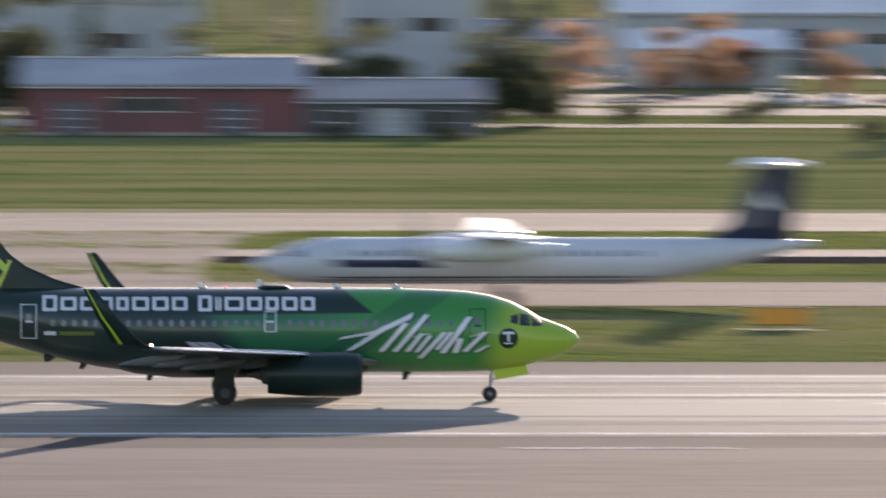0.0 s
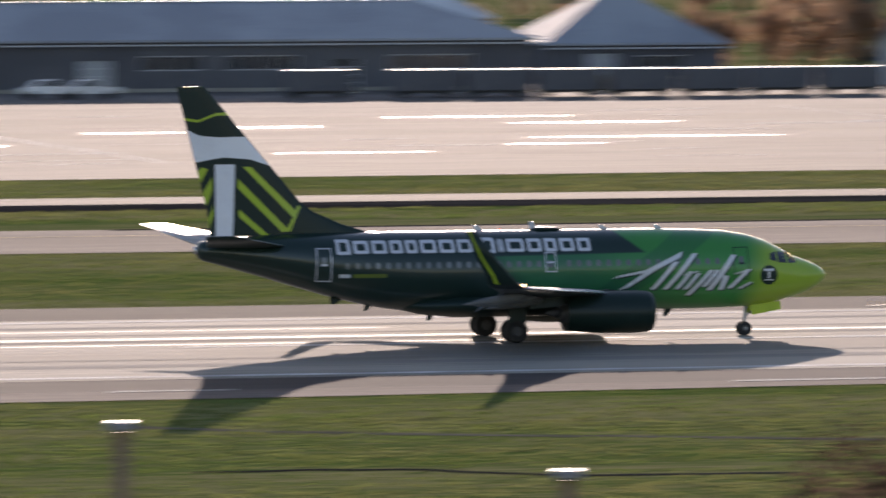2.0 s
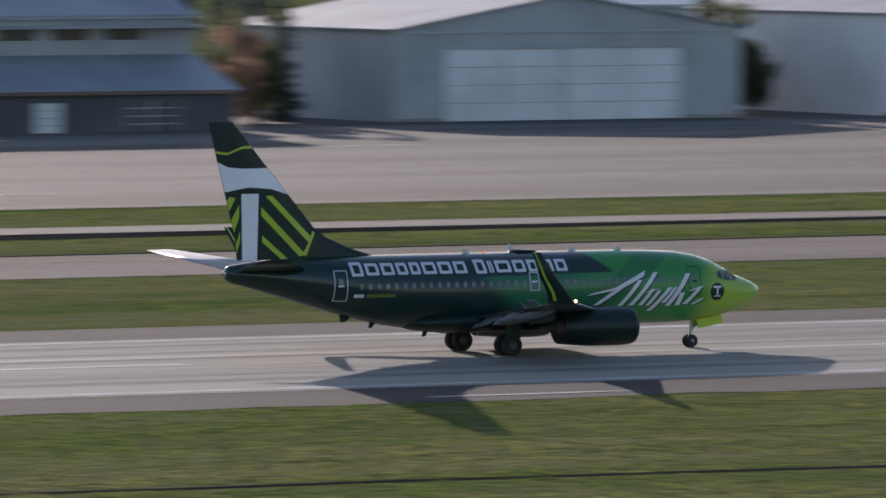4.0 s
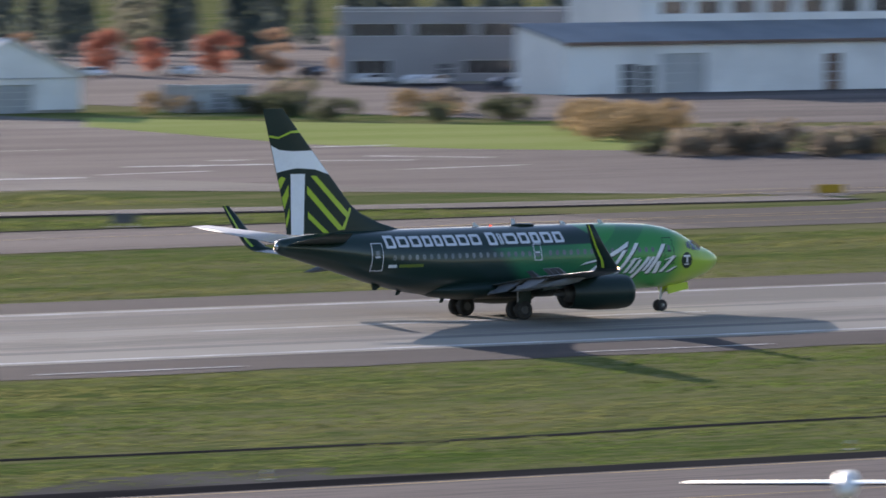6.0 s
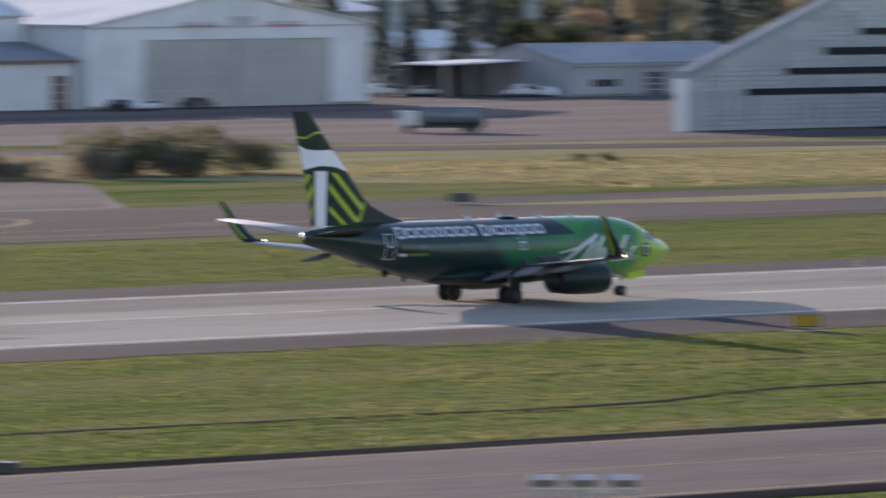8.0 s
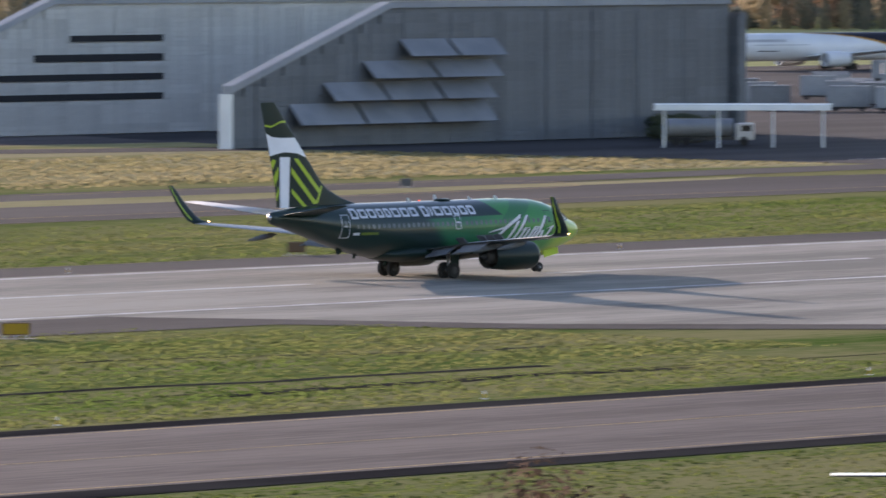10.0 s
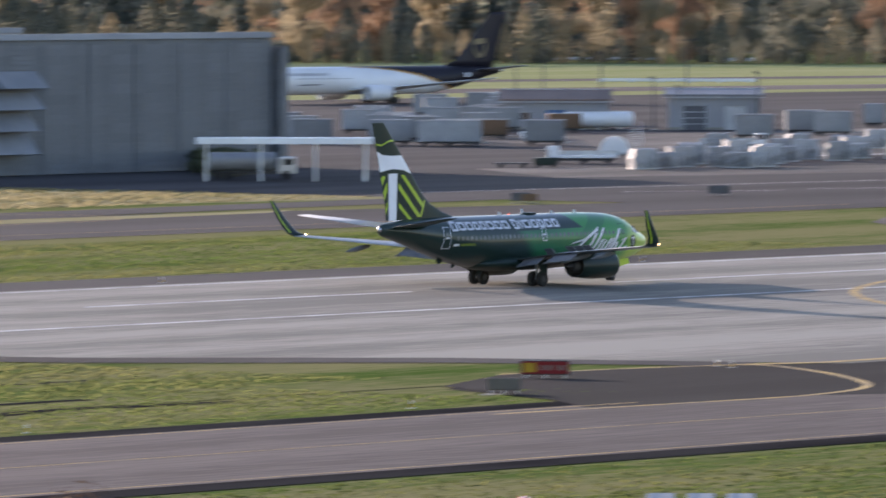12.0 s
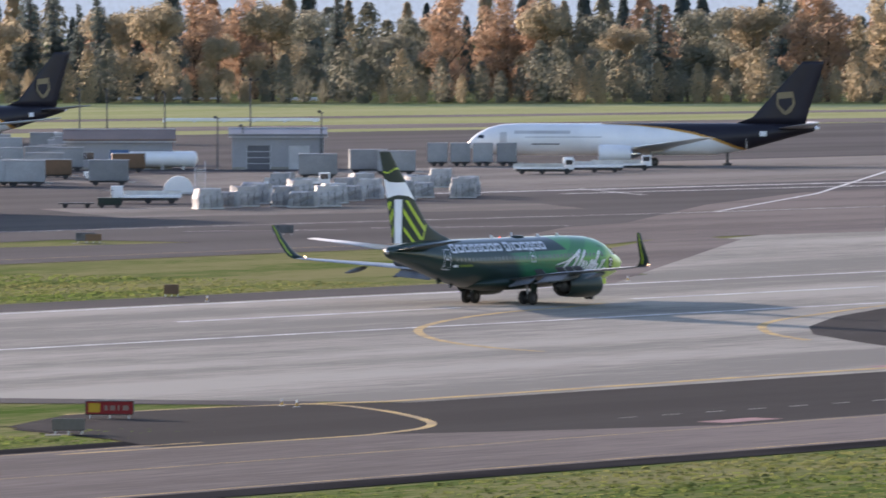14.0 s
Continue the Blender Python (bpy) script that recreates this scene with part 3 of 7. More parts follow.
for pts, w in (([(700, 575), (760, 568), (819, 560), (900, 600), (1015, 665), (1200, 770)], 0.6), ([(819, 560), (1000, 548)], 0.6), ([(742, 552), (762, 540)], 0.5), ([(720, 560), (735, 550)], 0.5), ([(880, 612), (905, 640)], 0.5), ([(860, 640), (1150, 610)], 2.2), ([(880, 625), (1000, 612)], 1.4)):
    strip("ramp_line", ribbon(pts, w), PAINT_WHITE, -0.016, "white ramp line", "marking")
rng = random.Random(4)
# Random white strips; glare on the apron is painted in with them.
for i in range(48):
    x0, y0 = rng.uniform(100, 470), rng.uniform(620, 745)
    strip("apron_mark", ribbon([(x0, y0), (x0 + rng.uniform(4, 16), y0 + rng.uniform(-1, 3))], rng.uniform(0.3, 1.0)), PAINT_WHITE, -0.03, "white streak on the apron", "marking")
for pts, w in (([(96.6, 735), (95.7, 629.5)], 0.7), ([(86.3, 740), (86.7, 630)], 0.5), ([(146.1, 700), (147.8, 628.9)], 0.5), ([(118, 735), (119, 690)], 0.4), ([(230, 740), (232, 650)], 0.4)):
    strip("apron_line", ribbon(pts, w), PAINT_WHITE, -0.03, "white apron guide line", "marking")
for i in range(9):
    x0 = 20 + i * 33 + rng.uniform(-8, 8)
    strip("touchdown_mark", rect(x0, x0 + rng.uniform(5, 14), 376.3, 376.9), PAINT_WHITE, -0.02, "worn white paint patch on the shoulder", "marking")
for (xa, ya), (xb, yb), w in (((408.3, 630.8), (419.7, 629.3), 2.2), ((438.6, 651.2), (455.8, 647.7), 1.8), ((486.5, 688.9), (495.3, 688.9), 1.6), ((474.0, 662.9), (480.1, 651.5), 1.4), ((454.7, 661.1), (458.5, 660.1), 1.4), ((462, 655), (470, 650), 1.2)):
    strip("apron_mark", ribbon([(xa, ya), (xb, yb)], w), PAINT_WHITE, -0.029, "white streak on the apron", "marking")
strip("apron_edge", [(75, 640), (86.3, 633), (86.0, 742), (88.5, 768), (78, 750)], ASPHALT_OLD, -0.0375, "darker asphalt border of the apron", "shoulder")
# smooth sealed patches that catch the low sun
for k, (xa, xb, yc, dp) in enumerate(((188.6, 204.8, 721, 2.2), (195.7, 210, 705, 3.6), (188, 209, 672.5, 2.4), (182.5, 190, 659, 1.8), (132.5, 143, 665, 7), (168.4, 177, 700.2, 3), (155, 163, 690, 1.6), (112, 124, 655, 1.6), (160, 172, 645, 1.2), (98, 104, 690, 1.2), (108, 120, 712, 1.2))):
    r = random.Random(k)
    top = [(xa + (xb - xa) * i / 8, yc + dp * (0.15 + 0.85 * math.sin(math.pi * (i + 0.3) / 8.6)) * r.uniform(0.3, 0.6)) for i in range(9)]
    low = [(px + r.uniform(-0.3, 0.3), 2 * yc - py - r.uniform(0, 0.2)) for px, py in top[::-1]]
    strip("sealed_patch", top + low, SEALED, -0.028, "smooth shiny sealed patch on the apron", "patch")
# Smoother streaks whose paler colour also holds the glare of the low sun.
for ya, yb, xa, xb in ((409.6, 410.0, -150, 120), (414.2, 415.0, -200, 230), (421.0, 421.3, -150, 110)):
    strip("polished_streak", rect(xa, xb, ya, yb), GLARE_PALE, -0.0255, "long smooth concrete streak, sun glare put into its paler colour", "marking")
# drainage lines through the grass
def wavy(x0, x1, y0, amp, seed, step=9):
    r = random.Random(seed)
    return [(x0 + i * step, y0 + r.uniform(-amp, amp)) for i in range(int((x1 - x0) / step))]


def along(pts, amp, seed):
    """The same line with small kinks."""
    r = random.Random(seed)
    return [(px, py + r.uniform(-amp, amp)) for px, py in curve(pts, 5)]


DRAIN = [(120, 328), (180, 324), (226.6, 320.9), (250, 321.6), (279, 322.7), (308, 320.4), (325.5, 326.0), (345.3, 324.6), (368, 324)]
strip("drain_line", ribbon(along(DRAIN, 0.5, 2), 1.2), TAR, -0.06, "narrow dark drainage line in the grass", "ditch")
TRACK = [(81.1, 355.7), (87.2, 350.5), (95.8, 346.0), (102.4, 343.5), (110.1, 339.3)]
strip("worn_track", ribbon(along(TRACK, 0.3, 8), 0.9), SOIL, -0.062, "pale worn track in the grass", "track")
DITCH = [(78.6, 329.6), (86.4, 329.0), (92.1, 324.4), (100.9, 323.2)]
strip("drain_line", ribbon(along(DITCH, 0.3, 9), 0.8), TAR, -0.062, "short dark line in the grass", "ditch")
strip("drain_line", ribbon(along([(332, 316), (349.5, 317.3), (361.2, 317.9), (372, 316.5)], 0.6, 5), 1.6), TAR, -0.061, "dark hollow in the grass", "ditch")
strip("drain_line", ribbon(along([(330, 349), (345, 347), (358.5, 345.6), (375.5, 339.6), (388, 338)], 0.6, 6), 0.7), TAR, -0.061, "dark drainage line in the grass", "ditch")
strip("drain_line", ribbon(wavy(270, 420, 318.5, 0.6, 3), 0.3), TAR, -0.06, "dark drainage line in the grass", "ditch")
strip("soil_patch", [(198, 302), (200, 305), (206, 309), (212, 310.5), (219, 309), (216, 305), (223, 302)], SOIL, -0.06, "bare brown soil patch beside the taxiway", "soil")
strip("pavement_corner", [(384, 303), (390, 316), (402, 322), (425, 322), (425, 300)], ASPHALT_NEW, -0.055, "dark pavement corner", "pavement")


# standing grass: short tufts that the low sun shines through
def tufts(label, areas, material, seed, tall=0.12, wide=0.55):
    """Upright blades in short rows; areas: (x0, x1, y0, y1, tufts per square metre)."""
    r = np.random.RandomState(seed)
    P = np.concatenate([np.stack([r.uniform(x0, x1, int((x1 - x0) * (y1 - y0) * d)), r.uniform(y0, y1, int((x1 - x0) * (y1 - y0) * d))], 1) for x0, x1, y0, y1, d in areas])
    bound = [(p[0], p[1]) for p in EXIT[1:-1]][::-1]
    limit = np.interp(P[:, 0], [b[0] for b in bound], [b[1] for b in bound])
    on_exit = (P[:, 0] < 150) & (P[:, 1] < 378) & ((P[:, 1] > limit) | (P[:, 0] < 16))
    ditch = np.abs(P[:, 1] - np.interp(P[:, 0], [p[0] for p in DRAIN], [p[1] for p in DRAIN])) < 1.0 + 0.5 * np.sin(P[:, 0] * 0.21)
    for line in (TRACK, DITCH):
        ditch |= (np.abs(P[:, 1] - np.interp(P[:, 0], [p[0] for p in line], [p[1] for p in line])) < 0.9) & (P[:, 0] > line[0][0]) & (P[:, 0] < line[-1][0])
    P = P[~(on_exit | (ditch & (P[:, 0] > 80) & (P[:, 0] < 368)))]
    n = len(P)
    patch = 0.75 + 0.3 * np.sin(P[:, 0] * 0.043 + 1.7 * np.sin(P[:, 1] * 0.11)) * np.sin(P[:, 1] * 0.19 + 0.9 * np.sin(P[:, 0] * 0.07))
    h = tall * patch * r.uniform(0.5, 1.2, n)
    a, lean = r.uniform(0, math.pi, n), r.normal(0, 0.3, (n, 2))
    dx, dy = np.cos(a) * wide / 2, np.sin(a) * wide / 2
    z0 = np.full(n, -0.09)
    tx, ty = P[:, 0] + lean[:, 0] * h, P[:, 1] + lean[:, 1] * h
    V = np.stack([np.stack([P[:, 0] - dx, P[:, 1] - dy, z0], 1), np.stack([P[:, 0] + dx, P[:, 1] + dy, z0], 1), np.stack([tx + 0.6 * dx, ty + 0.6 * dy, z0 + h], 1), np.stack([tx - 0.6 * dx, ty - 0.6 * dy, z0 + h * r.uniform(0.6, 1.0, n)], 1)], 1).reshape(-1, 3)
    me = bpy.data.meshes.new("grass")
    me.from_pydata(V.tolist(), [], np.arange(4 * n).reshape(-1, 4).tolist())
    me.materials.append(material)
    return tagged(new("grass", me), label, "grass", kind="stuff")


tufts("short green and yellowish mown grass beside the runway", [(18, 384, 303.5, 372.6, 2.6), (384, 398, 327, 366, 2.4), (384, 396, 304, 312, 0.6)], GRASS_BLADE, 11)
tufts("short mown grass between runway and far taxiway", [(-30, 605, 443.5, 498, 1.5)], GRASS_BLADE, 12)
tufts("rough grass strips along the service road", [(-30, 400, 537, 552, 1.3), (-30, 395, 573.5, 600, 1.1)], GRASS_BLADE, 13, 0.2)
tufts("short grass on the near side of the taxiway", [(40, 440, 222, 264, 1.8)], GRASS_BLADE, 14)
tufts("pale dry grass beside the far taxiway", [(548, 690, 568, 640, 0.9)], GRASS_STRAW, 15, 0.25, 0.7)


# ---- airliner ----
JET = [(16.84, 2.91, 2.99, 0.03), (16.66, 2.67, 3.24, 0.32), (16.28, 2.37, 3.48, 0.62), (15.7, 2.09, 3.72, 0.92), (15.0, 1.87, 3.97, 1.17), (14.3, 1.68, 4.38, 1.4),
       (13.5, 1.53, 4.77, 1.6), (12.6, 1.43, 5.04, 1.74), (11.4, 1.38, 5.23, 1.84), (9.8, 1.36, 5.31, 1.88), (7.5, 1.36, 5.37, 1.88), (-3.0, 1.36, 5.37, 1.88),
       (-4.5, 1.42, 5.37, 1.87), (-6.0, 1.62, 5.37, 1.84), (-7.5, 1.93, 5.37, 1.76), (-9.0, 2.32, 5.36, 1.62), (-10.5, 2.76, 5.34, 1.42), (-12.0, 3.22, 5.28, 1.15),
       (-13.4, 3.62, 5.19, 0.88), (-14.4, 3.9, 5.08, 0.66), (-15.0, 4.06, 5.0, 0.52), (-15.2, 4.2, 4.92, 0.4), (-15.26, 4.32, 4.8, 0.2)]


def tube(table, seg=40):
    rings = []
    for x, zb, zt, w in table:
        c, h = (zb + zt) / 2, (zt - zb) / 2
        rings.append([(x, w * math.sin(2 * math.pi * i / seg), c + h * math.cos(2 * math.pi * i / seg)) for i in range(seg)])
    return loft(rings)


def skin_y(table, x, z):
    xs = [r[0] for r in table][::-1]
    zb, zt, w = (float(np.interp(x, xs, [r[k] for r in table][::-1])) for k in (1, 2, 3))
    c, h = (zb + zt) / 2, (zt - zb) / 2
    return w * math.sqrt(max(0.0, 1 - min(1.0, abs((z - c) / h)) ** 2))


def decal(polys, surf, sides=(-1, 1), off=0.012, cell=0.28):
    """Paint film: 2D outlines (x, z) laid on a curved skin."""
    bm = bmesh.new()
    for pts in polys:
        b2 = bmesh.new()
        b2.faces.new([b2.verts.new((px, 0, pz)) for px, pz in pts])
        for ax, k in ((Vector((1, 0, 0)), 0), (Vector((0, 0, 1)), 1)):
            lo, hi = min(p[k] for p in pts), max(p[k] for p in pts)
            v = lo + cell
            while v < hi - 0.03:
                bmesh.ops.bisect_plane(b2, geom=b2.verts[:] + b2.edges[:] + b2.faces[:], plane_co=ax * v, plane_no=ax)
                v += cell
        bmesh.ops.triangulate(b2, faces=b2.faces[:])
        for s in sides:
            vm = {v: bm.verts.new((v.co.x, s * (surf(v.co.x, v.co.z) + off), v.co.z)) for v in b2.verts}
            for f in b2.faces:
                bm.faces.new([vm[v] for v in f.verts])
        b2.free()
    return bm


def film(name, polys, surf, material, parent, label="", off=0.012, cell=0.16):
    """One paint film on each side of the aircraft."""
    return [part(name, decal(polys, surf, (s,), off, cell), material, parent, label, True) for s in (-1, 1)][0]


def foil(stations, thick=0.12, n=9):
    """Wing: stations (x_leading, y, z, chord); a rounded section tapering to a thin trailing edge."""
    prof = []
    for i in range(n):
        u = i / (n - 1)
        u = u * u
        prof.append((u, thick * 2.9 * (0.2969 * math.sqrt(u) - 0.126 * u - 0.3516 * u * u + 0.2843 * u ** 3 - 0.1015 * u ** 4) + 0.002))
    outline = prof + [(u, -0.75 * t) for u, t in prof[::-1]]
    return loft([[(x - u * c, y, z + t * c) for u, t in outline] for x, y, z, c in stations])


def upright_foil(stations, thick=0.1, n=9):
    """Fin: stations (x_leading, y, z, chord) stacked upward."""
    prof = [((i / (n - 1)) ** 2, 0.0) for i in range(n)]
    half = [(u, thick * 2.6 * (0.2969 * math.sqrt(u) - 0.126 * u - 0.3516 * u * u + 0.2843 * u ** 3 - 0.1015 * u ** 4) + 0.001) for u, _ in prof]
    outline = half + [(u, -t) for u, t in half[::-1]]
    return loft([[(x - u * c, y + t * c, z) for u, t in outline] for x, y, z, c in stations])


def wheel(parent, x, y, r, w, name="wheel"):
    prof = [(0.0, w * 0.42), (r * 0.5, w * 0.42), (r * 0.55, w * 0.5), (r * 0.86, w * 0.5), (r * 0.97, w * 0.38), (r, w * 0.2)]
    prof = prof + [(a, -b) for a, b in prof[::-1]]
    seg = 28
    rings = [[(x + max(a, 0.004) * math.sin(2 * math.pi * i / seg), y + b, r + max(a, 0.004) * math.cos(2 * math.pi * i / seg)) for i in range(seg)] for a, b in prof]
    t = smooth_by_angle(part(name, loft(rings), TYRE, parent, "black rubber tyre"))
    for s in (-1, 1):
        bm = bmesh.new()
        bmesh.ops.create_cone(bm, cap_ends=True, segments=20, radius1=r * 0.46, radius2=r * 0.36, depth=0.05, matrix=Matrix.Translation((x, y + s * (w * 0.42 + 0.02), r)) @ Euler((radians(-90 * s), 0, 0)).to_matrix().to_4x4())
        part("hub", bm, HUB, t, "metal wheel hub")
    return t


def nacelle(parent, x0, y, z, length, r, paint, metal=BARE, core=1.02, seg=32):
    """A turbofan pod: lip, cowl, fan, core nozzle."""
    prof = [(-0.5, 0.78), (-0.1, 0.80), (0.0, 0.86), (-0.05, 0.93), (-0.25, 0.99), (-0.9, 1.04), (-0.5 * length, 1.03), (-0.85 * length, 0.88), (-0.85 * length, 0.82), (-0.6 * length, 0.80)]
    ring = lambda px, pr: [(x0 + px, y + pr * r * 1.04 * math.sin(2 * math.pi * i / seg), z + pr * r * (0.96 if math.cos(2 * math.pi * i / seg) < -0.6 else 1.0) * math.cos(2 * math.pi * i / seg)) for i in range(seg)]
    e = part("engine", loft([ring(*p) for p in prof[4:8]], False), paint, parent, "turbofan engine cowl", True)
    part("intake_lip", loft([ring(*p) for p in prof[:5]], False), paint, e, "rounded intake lip", True)
    part("nozzle", loft([ring(*p) for p in prof[7:]], False), metal, e, "metal nozzle ring", True)
    bm = bmesh.new()
    rod(bm, (x0 - 0.55, y, z), (x0 - 0.62, y, z), r * 0.79, seg=seg)
    part("fan_disc", bm, BLACK, e, "dark fan face")
    bm = bmesh.new()
    rod(bm, (x0 - 0.2, y, z), (x0 - 0.55, y, z), 0.02, r * 0.25, seg=20)
    part("spinner", bm, JET_SILVER, e, "pale fan spinner")
    bm = bmesh.new()
    for i in range(24):
        a = 2 * math.pi * i / 24
        bx(bm, x0 - 0.5, x0 - 0.46, -0.06, 0.06, 0.24 * r, 0.77 * r, Matrix.Translation((0, y, z)) @ Matrix.Rotation(a, 4, "X"))
    part("fan_blades", bm, STEEL, e, "metal fan blades")
    bm = bmesh.new()
    rod(bm, (x0 - 0.6 * length, y, z), (x0 - core * length, y, z), r * 0.62, r * 0.42, seg=seg)
    rod(bm, (x0 - core * length, y, z), (x0 - (core + 0.14) * length, y, z), r * 0.28, r * 0.04, seg=seg)
    part("core_nozzle", bm, metal, e, "metal core nozzle", True)
    return e


def airliner_wings(parent, st, top, s):
    return part("wing", foil([(x, s * y, z, c) for x, y, z, c in st]), top, parent, "", True)


def make_jet():
    jet = thing("passenger_jet", "green airliner with dark tail and lime nose rolling along the runway", "airliner")
    body = part("fuselage", tube(JET), LIVERY, jet, "dark green to lime painted fuselage", True)
    sy = lambda x, z: skin_y(JET, x, z)
    # belly fairing
    part("belly_fairing", tube([(7.2, 1.5, 2.0, 0.6), (6.2, 1.2, 2.3, 1.6), (4, 1.12, 2.4, 1.95), (-2.5, 1.12, 2.4, 1.95), (-4.2, 1.3, 2.2, 1.5), (-5.4, 1.6, 2.0, 0.5)], 28), JET_DARK, jet, "dark belly fairing", True)
    # cockpit windows
    cw = [[(15.05, 3.84), (15.05, 3.62), (14.55, 3.60), (14.5, 4.12)], [(14.42, 4.14), (14.46, 3.62), (13.95, 3.66), (13.98, 4.2)], [(13.9, 4.18), (13.88, 3.7), (13.5, 3.8), (13.55, 4.1)]]
    for p in cw:
        film("cockpit_window", [p], sy, COCKPIT, jet, "dark cockpit glass", off=0.008)
    wind = [[(x, y, z) for x, y, z in ((15.22, -0.06, 3.86), (15.05, -0.85, 3.78), (14.5, -0.8, 4.2), (14.62, -0.06, 4.25))], [(15.22, 0.06, 3.86), (14.62, 0.06, 4.25), (14.5, 0.8, 4.2), (15.05, 0.85, 3.78)]]
    for q in wind:
        bm = bmesh.new()
        bm.faces.new([bm.verts.new((x - 0.02, y, z - 0.02)) for x, y, z in q])
        bm.faces.new([bm.verts.new((x - 0.12, y, z - 0.12)) for x, y, z in q][::-1])
        bmesh.ops.convex_hull(bm, input=bm.verts[:])
        part("windscreen", bm, COCKPIT, jet, "dark windscreen pane")
    # cabin windows, one by one
    x = -8.1
    while x < 11.2:
        if not (2.2 < x < 2.9):
            w, h = 0.115, 0.17
            pts = [(x + w * math.cos(a) * (1.0 if abs(math.cos(a)) < 0.8 else 1.05), 3.78 + h * math.sin(a)) for a in [2 * math.pi * i / 10 for i in range(10)]]
            film("cabin_window", [pts], sy, CABIN, jet, off=0.006, cell=1)
        x += 0.508
    # door outlines
    def outline(x0, x1, z0, z1, w):
        return [[(x0, z0), (x1, z0), (x1, z0 + w), (x0, z0 + w)], [(x0, z1 - w), (x1, z1 - w), (x1, z1), (x0, z1)], [(x0, z0 + w), (x0 + w, z0 + w), (x0 + w, z1 - w), (x0, z1 - w)], [(x1 - w, z0 + w), (x1, z0 + w), (x1, z1 - w), (x1 - w, z1 - w)]]
    for (x0, x1, z0, z1), m in (((-9.62, -8.86, 3.02, 4.66), JET_TITLE), ((1.88, 2.44, 3.36, 4.34), JET_TITLE), ((11.55, 12.35, 2.85, 4.45), JET_DARK)):
        d = film("door", outline(x0, x1, z0, z1, 0.045), sy, m, jet, "outlined cabin door", off=0.007)
        film("door_window", [[((x0 + x1) / 2 - 0.12, z1 - 0.75), ((x0 + x1) / 2 + 0.12, z1 - 0.75), ((x0 + x1) / 2 + 0.12, z1 - 0.45), ((x0 + x1) / 2 - 0.12, z1 - 0.45)]], sy, CABIN, d, off=0.007)
        film("door_handle", [[((x0 + x1) / 2 - 0.16, (z0 + z1) / 2 - 0.05), ((x0 + x1) / 2 + 0.16, (z0 + z1) / 2 - 0.05), ((x0 + x1) / 2 + 0.16, (z0 + z1) / 2 + 0.05), ((x0 + x1) / 2 - 0.16, (z0 + z1) / 2 + 0.05)]], sy, m, d, off=0.007)
    # title: plain hollow blocks the size of the white title, two groups
    widths = [0.86, 0.94, 0.92, 0.78, 0.72, 0.98, 0.94, 0.9, 0.0, 0.8, 0.34, 1.1, 0.88, 0.76, 0.9, 0.82]
    k = 13.1 / (sum(widths) + 0.2 * len(widths) + 0.3)
    x = -8.6
    for i, w in enumerate(widths):
        if w == 0:
            x += 0.42 * k
            continue
        w *= k
        z0, z1 = (4.33, 5.06) if i in (0, 9) else (4.37, 4.99)
        q = 0.05
        b = min(0.17, 0.4 * w)
        polys = [[(x, z0 + q), (x + q, z0), (x + b, z0), (x + b, z1), (x + q, z1), (x, z1 - q)], [(x + w - b, z0), (x + w - q, z0), (x + w, z0 + q), (x + w, z1 - q), (x + w - q, z1), (x + w - b, z1)]]
        if w > 0.45:
            polys += [[(x + b, z1 - 0.15), (x + w - b, z1 - 0.15), (x + w - b, z1), (x + b, z1)], [(x + b, z0), (x + w - b, z0), (x + w - b, z0 + 0.15), (x + b, z0 + 0.15)]]
        film("title_block", polys, sy, JET_TITLE, jet, "plain hollow white title block", off=0.02)
        x += w + 0.2 * k
    # registration and small marks as bars
    for a, b, m in ((-8.5, -7.95, JET_SILVER), (-7.8, -6.15, JET_GREEN)):
        film("registration_bar", [[(a, 3.2), (b, 3.2), (b, 3.38), (a, 3.38)]], sy, m, jet, "small registration bar", off=0.008)
    # slanted wordmark strokes with dark edge
    strokes = [[(5.25, 2.98), (5.62, 3.14), (7.0, 3.4), (8.95, 4.3), (8.82, 4.0), (7.35, 3.32), (5.6, 3.04)], [(5.62, 2.4), (7.0, 3.32), (7.5, 3.38), (6.12, 2.52)]]
    for x0, z0, x1, z1, w in ((7.25, 2.42, 8.42, 3.78, 0.28), (7.9, 2.42, 9.42, 4.18, 0.28), (8.5, 2.42, 9.2, 3.3, 0.26), (8.78, 3.12, 9.6, 3.3, 0.22), (8.95, 2.4, 9.6, 3.2, 0.24), (9.1, 2.1, 10.25, 3.36, 0.28), (9.9, 2.52, 10.6, 3.36, 0.24), (10.15, 2.35, 11.42, 4.08, 0.3), (10.75, 2.36, 11.0, 3.06, 0.3), (11.2, 2.42, 12.18, 3.36, 0.28), (11.5, 3.14, 12.3, 3.36, 0.2), (11.75, 2.4, 12.35, 2.72, 0.24)):
        strokes.append([(x0, z0), (x0 + w, z0), (x1 + w, z1), (x1, z1)])
    for p in strokes:
        film("wordmark_shadow", [[(a + 0.07, b - 0.06) for a, b in p]], sy, JET_SHADE, jet, "dark edge of a wordmark stroke", off=0.007)
        film("wordmark_stroke", [p], sy, JET_SILVER, jet, "silver wordmark stroke", off=0.012)
    sh = [(13.42 + 0.47 * math.cos(a), 3.05 + 0.49 * math.sin(a)) for a in [2 * math.pi * i / 16 for i in range(16)]]
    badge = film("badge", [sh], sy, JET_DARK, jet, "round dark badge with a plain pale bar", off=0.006)
